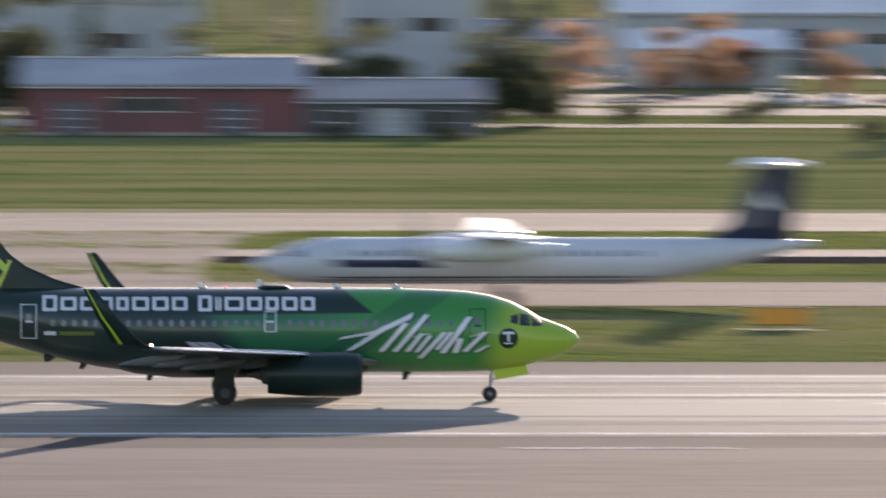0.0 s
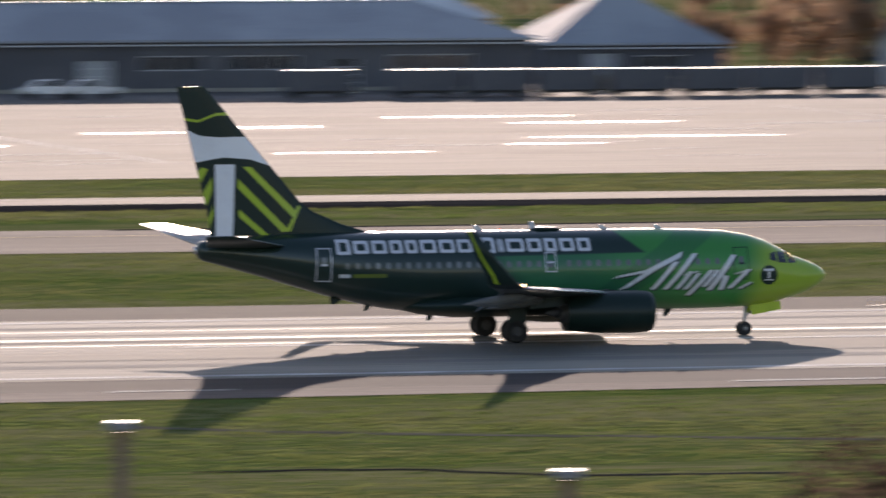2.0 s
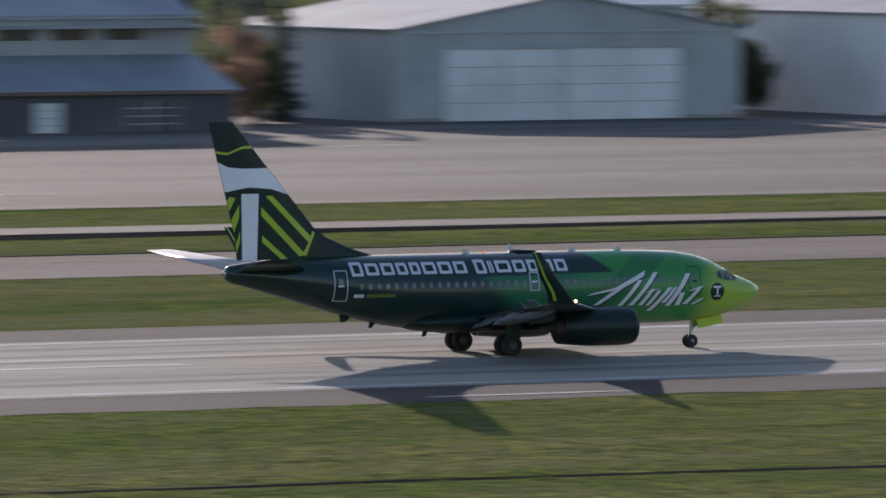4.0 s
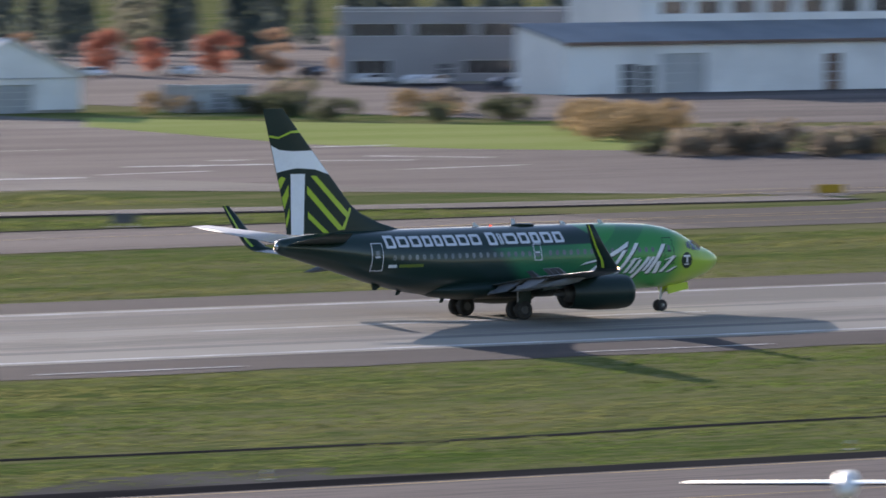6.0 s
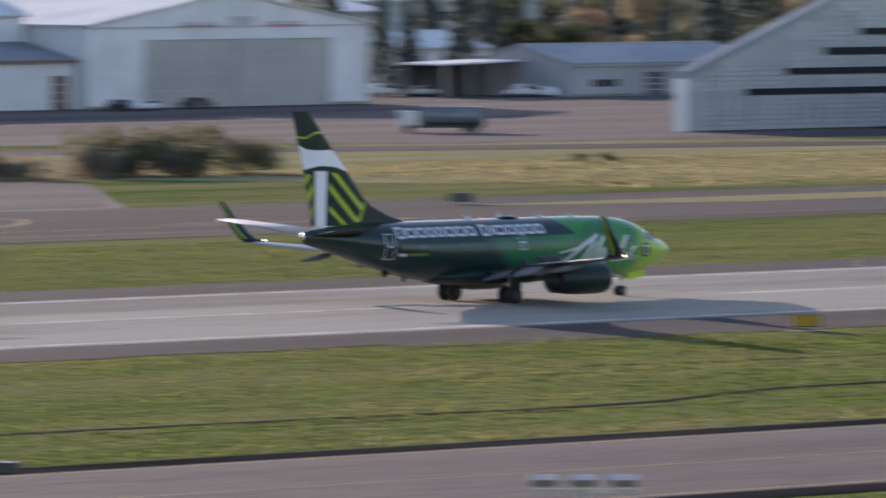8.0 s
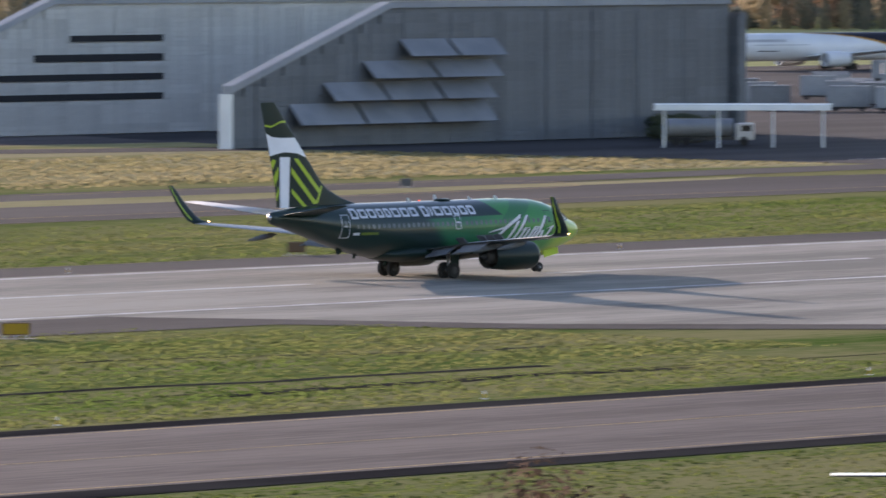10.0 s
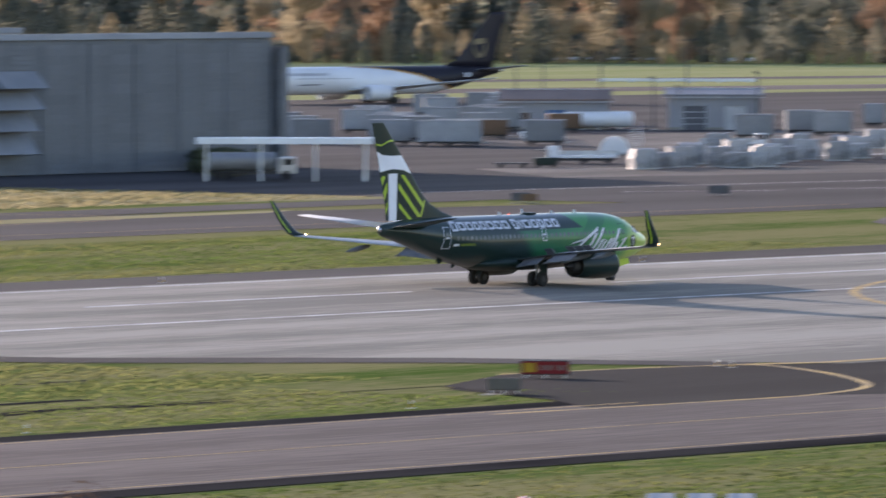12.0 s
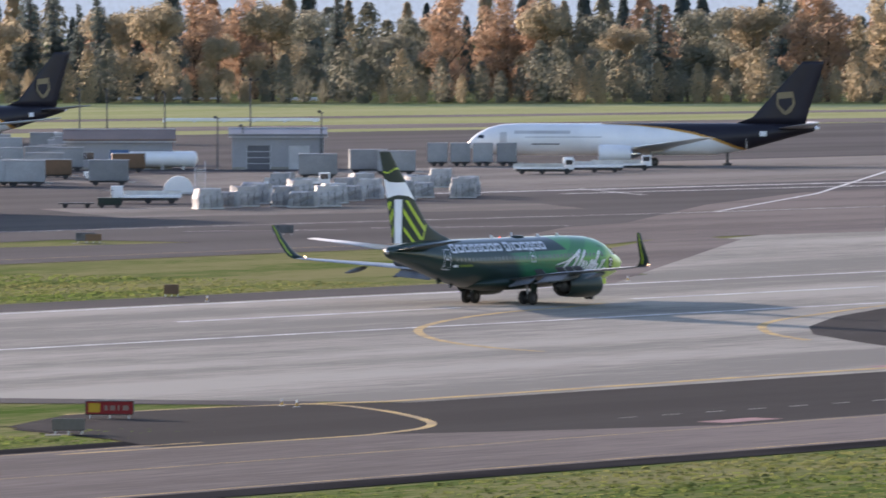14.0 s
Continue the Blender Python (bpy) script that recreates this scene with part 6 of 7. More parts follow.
        part("stabiliser", foil([(-19.0, 0.6 * s, 5.3, 5.0), (-23.2, 8.0 * s, 6.1, 2.0)], 0.09), WING_GREY, a, "pale tailplane", True)
        g = part("main_gear", rod(bmesh.new(), (-1.0, 3.6 * s, 0.6), (-1.0, 3.4 * s, 2.3), 0.15), STEEL, a)
        for dx in (-0.6, 0.6):
            for dy in (-0.4, 0.4):
                wheel(g, -1.0 + dx, 3.6 * s + dy, 0.53, 0.36)
    g = part("nose_gear", rod(bmesh.new(), (18.5, 0, 0.4), (18.5, 0, 2.0), 0.1), STEEL, a)
    for dy in (-0.25, 0.25):
        wheel(g, 18.5, dy, 0.4, 0.25)
    part("tail_stand", boxes((-12.6, -11.4, -0.5, 0.5, 0.0, 0.35), (-12.2, -11.8, -0.25, 0.25, 0.35, 1.9)), BLACK, a, "dark tail support stand")
    return a


fr = make_freighter()
fr.matrix_basis = facing(1030.2, 717, -0.03, 180)
fr.scale = (1.01, 1.01, 1.01)
copy_thing(fr, facing(1111.5, 916, -0.03, 213))
# a third freighter far off
dj = copy_thing(fr, facing(1600, 1555, -0.03, 170))
tagged(dj, "distant white freighter parked far behind the hangars")


# ---- vehicles and ramp gear ----
def tyres(parent, xs, w, r):
    for x in xs:
        for s in (-1, 1):
            bm = rod(bmesh.new(), (x, s * (w / 2 - 0.2), r), (x, s * w / 2, r), r, seg=16)
            part("wheel", bm, TYRE, parent, "black wheel")


def make_car(label, paint):
    a = thing("car", label, "car")
    prof = [(-2.2, 0.35), (2.2, 0.35), (2.25, 0.75), (1.4, 0.95), (0.7, 1.42), (-1.2, 1.46), (-1.9, 1.0), (-2.25, 0.9)]
    bm = prism(bmesh.new(), prof, "y", -0.88, 0.88)
    bmesh.ops.bevel(bm, geom=bm.edges[:], offset=0.06, segments=2, affect="EDGES")
    part("body", bm, paint, a, "", False)
    for s in (-1, 1):
        part("side_window", prism(bmesh.new(), [(1.15, 0.98), (0.62, 1.36), (-1.1, 1.38), (-1.6, 1.0)], "y", s * 0.885, s * 0.892), GLASS_DARK, a, "dark side glass")
    part("windscreen", boxes((0.0, 0.02, -0.75, 0.75, -0.28, 0.28)), GLASS_DARK, a, "windscreen").matrix_basis = pose(1.1, 0, 1.2, 0, -56, 0)
    tyres(a, (-1.4, 1.4), 1.76, 0.33)
    return a


def make_pickup(label, paint):
    a = thing("pickup", label, "pickup truck")
    bm = prism(bmesh.new(), [(-2.7, 0.5), (2.6, 0.5), (2.65, 1.0), (1.5, 1.15), (0.9, 1.8), (-0.5, 1.82), (-0.6, 1.1), (-2.7, 1.1)], "y", -0.95, 0.95)
    bmesh.ops.bevel(bm, geom=bm.edges[:], offset=0.05, segments=2, affect="EDGES")
    part("body", bm, paint, a)
    for s in (-1, 1):
        part("side_window", prism(bmesh.new(), [(1.2, 1.2), (0.8, 1.7), (-0.35, 1.72), (-0.4, 1.2)], "y", s * 0.955, s * 0.962), GLASS_DARK, a, "dark side glass")
    part("bed", boxes((-2.6, -0.7, -0.8, 0.8, 1.11, 1.13)), BLACK, a, "dark load bed")
    tyres(a, (-1.7, 1.7), 1.9, 0.4)
    return a


def make_truck(label, tank):
    a = thing("tanker_truck", label, "truck")
    part("chassis", boxes((-4.5, 3.0, -0.9, 0.9, 0.6, 0.95)), BLACK, a, "dark chassis")
    c = part("cab", rounded(3.0, 5.0, -1.1, 1.1, 0.6, 2.5, 0.12), CAR_WHITE, a, "white cab")
    part("windscreen", boxes((5.0, 5.02, -0.9, 0.9, 1.6, 2.3)), GLASS_DARK, c, "windscreen")
    part("side_window", boxes((3.6, 4.7, -1.115, -1.102, 1.6, 2.25)), GLASS_DARK, c, "side glass")
    bm = rod(bmesh.new(), (-4.6, 0, 1.95), (2.7, 0, 1.95), 1.02, seg=28)
    part("tank", bm, tank, a, "long metal tank", False)
    part("catwalk", boxes((-4.3, 2.4, -0.3, 0.3, 2.95, 3.0)), STEEL, a)
    tyres(a, (-3.6, -2.5, 3.9), 2.2, 0.5)
    return a


car_w = make_car("white car standing on the paved lot", CAR_WHITE)
car_w.matrix_basis = pose(712.2, 826.8, -0.04, 0, 0, 8)
car_d = make_car("dark car standing on the paved lot", CAR_DARK)
car_d.matrix_basis = pose(724.9, 831.7, -0.04, 0, 0, 0)
spots = [(710, 829), (657.5, 907.2), (665.2, 900.5), (661.6, 938), (652.5, 955), (673.5, 919), (684, 903), (691, 906), (325, 834), (334, 842), (336, 820), (342.6, 817), (344.5, 810), (-9.4, 831), (70.8, 929), (75.5, 912), (69, 909), (75.6, 908.5), (83.7, 887), (795.5, 866), (802.4, 850), (832, 855), (60, 1040), (64, 1043), (72, 1050), (45, 1000), (36, 996), (20, 985), (10, 990), (0, 988), (-12, 985), (268, 776), (282, 777), (620, 960), (628, 962), (640, 958), (600, 965), (607, 962), (648, 985), (632, 988)] + [(644.3, 889.8), (645.8, 888.5), (645.2, 872.5), (643.6, 898.9), (645.2, 868.4)]
for i, (x, y) in enumerate(spots):
    copy_thing(car_w if i % 3 else car_d, pose(x, y, -0.04, 0, 0, random.Random(i).choice((0, 90, 180, 12, 270))))
pk = make_pickup("white pickup truck parked on the ramp", CAR_WHITE)
pk.matrix_basis = facing(900.1, 713.2)
for x, y in ((800, 851), (789, 868), (171.3, 777.4), (175, 776.4), (300, 778)):
    copy_thing(pk, pose(x, y, -0.04, 0, 0, 180 if x < 200 else 0))
tk = make_truck("grey tanker truck standing on the lane", CONTAINER)
tk.matrix_basis = facing(666.8, 722.5, -0.04, 180)
copy_thing(tk, facing(733, 622, -0.04, 0))


def make_trailer(label, m, l=6.0, h=2.5):
    a = thing("trailer", label, "trailer")
    part("box", rounded(-l / 2, l / 2, -1.2, 1.2, 0.6, h, 0.06, 1), m, a, "box body")
    # White sheet on dark trailers puts their sunlit tops into the colour.
    part("roof_edge", boxes((-l / 2 - 0.03, l / 2 + 0.03, -1.23, 1.23, h + 0.003, h + 0.08)), ROOF_WHITE if m is DARKWALL else ROOF, a, "pale roof sheet")
    part("chassis", boxes((-l / 2 + 0.2, l / 2 - 0.2, -0.9, 0.9, 0.4, 0.59)), BLACK, a)
    part("drawbar", boxes((l / 2, l / 2 + 0.9, -0.06, 0.06, 0.42, 0.52)), STEEL, a)
    tyres(a, (-l / 2 + 0.9, l / 2 - 0.9), 2.2, 0.38)
    return a


tr = make_trailer("dark box trailer, its sunlit top put into a white sheet", DARKWALL)
tr.matrix_basis = pose(205.7, 772.7, -0.04)
for x, y in ((212.5, 772.2), (219.3, 772), (226.2, 771.8), (233.1, 771.5), (240.1, 773), (247, 773), (196, 774)):
    copy_thing(tr, pose(x, y, -0.04))
uld = make_trailer("grey cargo container dolly", CONTAINER, 2.9, 3.3)
uld.matrix_basis = facing(1008.5, 738.1)
for x, y in ((1010.4, 735.4), (1012.2, 732.7), (1014.2, 729.9)):
    copy_thing(uld, facing(x, y))
big = make_trailer("pale grey cargo container on a dolly", CONTAINER, 5.2, 3.3)
big.matrix_basis = facing(932.7, 702.6)
for x, y in ((964.6, 773.3), (955, 768), (877.8, 710.3), (872, 716), (940, 775), (948, 782), (930, 786), (905, 742), (912, 748), (918, 738), (950, 760), (944, 766), (890, 726), (896, 732), (925, 765), (884, 700)):
    copy_thing(big, facing(x, y))
copy_thing(pk, facing(892.8, 706.9, -0.04, 0))
for x, y, turn in ((871.9, 708.1, 0), (873.7, 705.6, 0), (1008, 818, 2), (1016, 812, 0), (1030, 838, 0), (1048, 842, -3), (956.5, 707, 0), (962, 716, 3), (898, 738, 0), (884, 742, 5), (1000, 800, 0), (868, 726, 0), (902, 760, 0), (915, 775, -4)):
    copy_thing(big, facing(x, y, -0.04, turn))
copy_thing(pk, facing(912, 723, -0.04, 0))
oc = make_trailer("rusty orange container on a dolly", RUST, 4.6, 2.6)
oc.matrix_basis = facing(910, 729.8)
copy_thing(oc, facing(949.8, 748.6, -0.04, 4))
copy_thing(oc, facing(985, 783, -0.04, 4))
ob_ = make_trailer("small blue box trailer on the ramp", BLUE_PAINT, 3.2, 2.2)
ob_.matrix_basis = facing(975, 775)
# long low white barriers made up to stand in for glare beside the outer runway
for (xa, ya), (xb, yb) in (((1573, 1243), (1587, 1222)), ((1586, 1205), (1590, 1198)), ((1315, 1028), (1332, 1003))):
    l = math.hypot(xb - xa, yb - ya)
    br = thing("barrier", "long low white beam standing in for glare by the far runway", "barrier", pose(xa, ya, -0.06, 0, 0, math.degrees(math.atan2(yb - ya, xb - xa))))
    part("rail", rounded(0, l, -0.3, 0.3, 0.15, 0.75, 0.1, 1), CARGO_WHITE, br, "white beam added for the glare")
    for k in range(6):
        part("foot", boxes((l * k / 5.2, l * k / 5.2 + 0.6, -0.4, 0.4, 0, 0.149)), CARGO_WHITE, br)
# wrapped pallets
def make_pallet(seed):
    r = random.Random(seed)
    a = thing("pallet", "plastic-wrapped freight pallet on the ramp", "pallet", group="wrapped pallets")
    bm = boxes((-1.5, 1.5, -1.15, 1.15, 0.18, r.uniform(1.8, 2.5)))
    bmesh.ops.subdivide_edges(bm, edges=bm.edges[:], cuts=3, use_grid_fill=True)
    for v in bm.verts:
        if v.co.z > 0.3:
            v.co += Vector((r.uniform(-0.1, 0.1), r.uniform(-0.1, 0.1), r.uniform(-0.16, 0.08)))
            if v.co.z > 1.7:
                v.co.x *= 0.88
                v.co.y *= 0.88
    part("wrapped_load", bm, PLASTIC, a, "crumpled clear plastic wrap", False)
    part("base", boxes((-1.6, 1.6, -1.2, 1.2, 0.03, 0.17)), STEEL, a, "metal pallet base")
    bm = bmesh.new()
    for k in (-0.8, 0.0, 0.8):
        bx(bm, k - 0.03, k + 0.03, -1.22, -1.19, 0.2, 1.7)
    part("strap", bm, BLACK, a, "dark strap")
    return a


pal = [make_pallet(s) for s in range(3)]
pp_ = [(795.4, 615.2), (800.7, 616.7), (806.1, 618.1), (809.5, 614.5), (807.1, 610.2), (813, 611.1), (825.1, 619.2), (835.1, 624.2), (845.5, 629), (842.3, 621.7), (853.7, 627.3), (855.9, 622.6), (865.5, 628.8), (842, 644), (867.6, 659.1), (873.3, 651), (889, 655.5), (899.1, 657.5), (818, 625), (829, 631), (838, 634), (850, 636), (858, 640), (862, 634)]
for i, (x, y) in enumerate(pp_):
    m = facing(x, y, -0.034, random.Random(i).uniform(-25, 25))
    if i < 3:
        pal[i].matrix_basis = m
    else:
        copy_thing(pal[i % 3], m)
# white storage tank on saddles
tn = thing("storage_tank", "long white horizontal storage tank on saddles", "tank", facing(967.1, 756.1))
rings = [[(x, r * math.sin(2 * math.pi * i / 24), 1.5 + r * math.cos(2 * math.pi * i / 24)) for i in range(24)] for x, r in ((-5, 0.2), (-4.85, 0.8), (-4.5, 1.1), (4.5, 1.1), (4.85, 0.8), (5, 0.2))]
part("shell", loft(rings), CARGO_WHITE, tn, "white tank shell", True)
for x in (-3, 0, 3):
    part("saddle", boxes((x - 0.2, x + 0.2, -0.9, 0.9, 0, 0.6)), STEEL, tn)
dr = thing("cargo_igloo", "rounded white cargo container", "container", facing(850.5, 662.4))
part("shell", prism(bmesh.new(), [(1.9 * math.cos(math.pi * i / 14), 0.3 + 2.0 * math.sin(math.pi * i / 14)) for i in range(15)], "y", -1.1, 1.1), CARGO_WHITE, dr, "curved white shell")
part("base", boxes((-2.0, 2.0, -1.15, 1.15, 0.05, 0.29)), STEEL, dr)
st = thing("boarding_stairs", "white mobile boarding stairs", "stairs", facing(861.6, 667.6))
for k in range(10):
    part("step", boxes((-0.6, 0.6, -1.5 + k * 0.3, -1.15 + k * 0.3, 0.3 + k * 0.28, 0.36 + k * 0.28)), STEEL, st)
for s in (-1, 1):
    part("stringer", prism(bmesh.new(), [(-1.6, 0.1), (1.5, 2.9), (1.5, 3.9), (1.4, 3.9), (-1.6, 1.2)], "x", s * 0.65 - 0.03, s * 0.65 + 0.03), CARGO_WHITE, st, "white side panel")


def make_loader(label):
    a = thing("cargo_loader", label, "loader")
    part("deck", boxes((-4, 3, -1.5, 1.5, 0.7, 1.0)), CARGO_WHITE, a, "white loading deck")
    c = part("cab", rounded(3.0, 4.4, -1.2, 0.2, 0.6, 2.1, 0.08), CARGO_WHITE, a, "white operator cab")
    part("window", boxes((3.2, 4.2, -1.215, -1.203, 1.3, 1.95)), GLASS_DARK, c, "dark glass")
    part("rail", boxes((-4, 3, -1.5, -1.45, 1.0, 1.5)), STEEL, a)
    part("chassis", boxes((-3.6, 4.2, -1.1, 1.1, 0.35, 0.69)), BLACK, a)
    tyres(a, (-2.8, 0, 3.4), 2.6, 0.4)
    return a


ld = make_loader("low white cargo loader beside the freighter")
ld.matrix_basis = facing(973.4, 694.5, -0.03)
for x, y, a in ((986.6, 695, 180), (1000, 700, 0), (882, 668, 0), (812, 637, 180)):
    copy_thing(ld, facing(x, y, -0.03, a))
tug = thing("baggage_tug", "dark baggage tug with a flat cart", "tug", facing(793.5, 628.2))
part("body", rounded(-1.4, 1.4, -0.8, 0.8, 0.3, 1.2, 0.08), JET_DARK, tug, "dark green body")
part("canopy", boxes((-1.2, 0.4, -0.75, 0.75, 2.0, 2.08)), BLACK, tug)
for sx in (-1.1, 0.3):
    for sy_ in (-0.7, 0.65):
        part("canopy_post", boxes((sx, sx + 0.05, sy_, sy_ + 0.05, 1.2, 2.0)), BLACK, tug)
part("cart", boxes((-6.0, -1.8, -0.9, 0.9, 0.45, 0.6)), BLACK, tug, "flat cart")
tyres(tug, (-5.2, -2.6, -0.9, 0.9), 1.6, 0.3)


# ---- lamp posts, signs and field lights ----
def mast(x, y, h, label, heads=2, head=STEEL, r=0.12):
    a = thing("floodlight_mast", label, "light mast", pose(x, y, -0.05, 0, 0, -az_of(x, y)), group="light masts")
    part("pole", rod(bmesh.new(), (0, 0, 0), (0, 0, h), r * 1.2, r * 0.7), HUB, a, "tapered dark steel pole")
    part("base_plate", boxes((-0.3, 0.3, -0.3, 0.3, 0, 0.08)), STEEL, a)
    wide = 1.2 if heads > 1 else 0.3
    part("crossbar", boxes((-wide - 0.1, wide + 0.1, -0.05, 0.05, h, h + 0.1)), HUB, a)
    for k in range(heads):
        x0 = -wide + 2 * wide * k / max(1, heads - 1)
        part("lamp_head", rounded(x0 - 0.25, x0 + 0.25, -0.3, 0.3, h + 0.11, h + 0.4, 0.05, 1), head, a, "floodlight head")
    return a


for x, y, h in ((1156, 885, 10.2), (980, 737.6, 8), (971.6, 749.7, 7.2), (973.6, 746.7, 6), (1177.8, 933, 8), (1148, 897, 8), (1184, 944, 8), (1000, 905, 7.5), (1060, 980, 7.5)):
    mast(x, y, h, "slim dark ramp light mast", 3 if h > 10 else 1, BLACK, 0.14)
tl = thing("street_lamp", "brown lamp post with two black box heads", "lamp post", facing(127.6, 154.0, -0.08))
part("pole", boxes((-0.2, 0.2, -0.2, 0.2, 0, 12.45)), ROOF_BROWN, tl, "square brown pole")
for s in (-1, 1):
    part("lamp_head", rounded(min(s * 0.22, s * 0.88), max(s * 0.22, s * 0.88), -0.4, 0.4, 12.45, 12.72, 0.04, 1), BLACK, tl, "black box head")
part("cap", tube([(0.42, 12.6, 12.62, 0.05), (0.3, 12.55, 12.82, 0.3), (-0.3, 12.55, 12.82, 0.3), (-0.42, 12.6, 12.62, 0.05)], 14), HUB, tl, "grey metal cap", True)


def triple(x, y, h, label):
    a = thing("floodlight_post", label, "floodlight", facing(x, y, -0.08), group="triple floodlights")
    part("pole", rod(bmesh.new(), (0, 0, 0), (0, 0, h - 0.35), 0.16, 0.11), STEEL, a, "steel pole")
    part("crossbar", boxes((-1.3, 1.3, -0.06, 0.06, h - 0.35, h - 0.25)), STEEL, a, "steel crossbar")
    for k in (-1, 0, 1):
        m = pose(k * 0.97, 0, h - 0.05, 8, 0, 0)
        hd = part("lamp_head", rounded(-0.31, 0.31, -0.35, 0.3, -0.08, 0.08, 0.04, 1), ROOF_DARK, a, "grey floodlight head")
        hd.matrix_basis = m
        # Plate paler than its head: the sunlit top is put into the colour.
        vis = part("visor", boxes((-0.33, 0.33, -0.4, 0.3, 0.082, 0.1)), ROOF, hd, "grey visor plate, paler for the sunlit top")
        br = part("bracket", boxes((-0.05, 0.05, -0.05, 0.05, -0.3, -0.082)), STEEL, hd)
    return a


for x, y, h in ((111.3, 178.1, 11.4), (144.9, 152.0, 11.65), (23.9, 208.6, 9.8), (167.0, 127.4, 12.2)):
    triple(x, y, h, "triple grey floodlight on a steel post")
for x, y, h in ((47.3, 142.3, 15.8), (33.5, 146.2, 15.1), (41.0, 144.3, 14.25), (140.9, 142.0, 11.8)):
    a = thing("street_lamp", "post with a flat shoebox lamp head", "lamp post", facing(x, y, -0.08), group="shoebox lamps")
    part("pole", boxes((-0.14, 0.14, -0.14, 0.14, 0, h - 0.2)), ROOF_BROWN, a, "square pole")
    w = 0.38 if h > 15.5 else 0.25
    part("lamp_head", rounded(-w, w, -0.45, 0.3, h - 0.16, h, 0.04, 1), ROOF_DARK, a, "flat metal lamp head")


def sign(x, y, w, h, face, back, label, turn=0, d=0.35):
    a = thing("airfield_sign", label, "sign", facing(x, y, -0.07, turn), group="airfield signs")
    p = part("panel", rounded(-w / 2, w / 2, -d / 2, d / 2, 0.25, 0.25 + h, 0.04, 1), back, a, "sign box")
    part("face", boxes((-w / 2 + 0.06, w / 2 - 0.06, -d / 2 - 0.02, -d / 2 - 0.003, 0.31, 0.19 + h)), face, p, "sign face")
    for s in (-1, 0, 1):
        part("leg", boxes((s * w * 0.4 - 0.05, s * w * 0.4 + 0.05, -0.05, 0.05, 0, 0.25)), STEEL, a)
    part("pad", boxes((-w / 2 - 0.4, w / 2 + 0.4, -0.7, 0.7, 0.0, 0.02)), CONCRETE, a, "concrete pad")
    return a


sg = sign(403.3, 319.3, 2.9, 0.85, RED_SIGN, BLACK, "red and yellow runway holding sign", -6)
part("legend_bar", boxes((-1.25, -0.55, -0.205, -0.197, 0.4, 0.95)), YELLOW_SIGN, sg, "plain yellow legend block")
for a, b in ((-0.3, -0.1), (0.05, 0.35), (0.5, 0.6), (0.8, 1.15)):
    part("legend_bar", boxes((a, b, -0.205, -0.197, 0.52, 0.82)), ROOF_BROWN, sg, "plain dull legend bar")
sign(387.5, 309.8, 1.9, 0.7, SOIL, SOIL, "dark back of an airfield sign")
for x, y, w, h in ((681.6, 542.7, 2.2, 1.0), (715.5, 543.5, 2.4, 1.0), (668.1, 481.8, 2.8, 1.0), (653, 473.5, 2.4, 1.0), (566.3, 441.8, 1.4, 0.95), (518.7, 480.4, 2.5, 1.0), (475.2, 443.8, 1.5, 0.9), (506.7, 546.8, 2.3, 0.9), (598.9, 545.3, 1.2, 0.8), (361.9, 537.5, 2.0, 0.9), (68.9, 542.4, 1.6, 1.1)):
    sign(x, y, w * 0.9, h * 0.85, *((RUST, RUST, "rusty brown back of an airfield sign on a pad") if 440 < y < 480 else (HUB, DARKWALL, "dark grey back of an airfield sign on a pad")))
sign(369.9, 368.6, 1.7, 0.75, YELLOW_SIGN, RUST, "yellow airfield sign beside the runway")
sign(442.3, 553.6, 2.2, 0.7, YELLOW_SIGN, YELLOW_SIGN, "small yellow-green airfield sign")
sign(682, 542, 1.6, 0.7, RUST, RUST, "small rusty yellow airfield sign")
sign(36.1, 473.6, 3.3, 1.0, ORANGE_SIGN, BLACK, "orange airfield sign on a dark base")
sign(75.3, 587.8, 1.4, 0.5, RED_SIGN, RED_SIGN, "small red airfield marker board")


def field_light(x, y):
    a = thing("edge_light", "small runway edge light with an amber lens", "edge light", pose(x, y, -0.05), group="edge lights")
    part("stake", rod(bmesh.new(), (0, 0, 0), (0, 0, 0.28), 0.05, seg=8), YELLOW_SIGN, a)
    part("lens", rod(bmesh.new(), (0, 0, 0.28), (0, 0, 0.45), 0.07, 0.05, 10), STEEL, a, "pale lens")
    part("base", rod(bmesh.new(), (0, 0, 0), (0, 0, 0.05), 0.2, seg=12), STEEL, a)
    return a


fl = field_light(421.5, 320.3)
copy_thing(fl, pose(420.9, 318.7, -0.05))
for i in range(11):
    copy_thing(fl, pose(20 + 60 * i, 433.2, -0.05))
for i in range(7):
    copy_thing(fl, pose(180 + 32 * i, 304.0, -0.05))


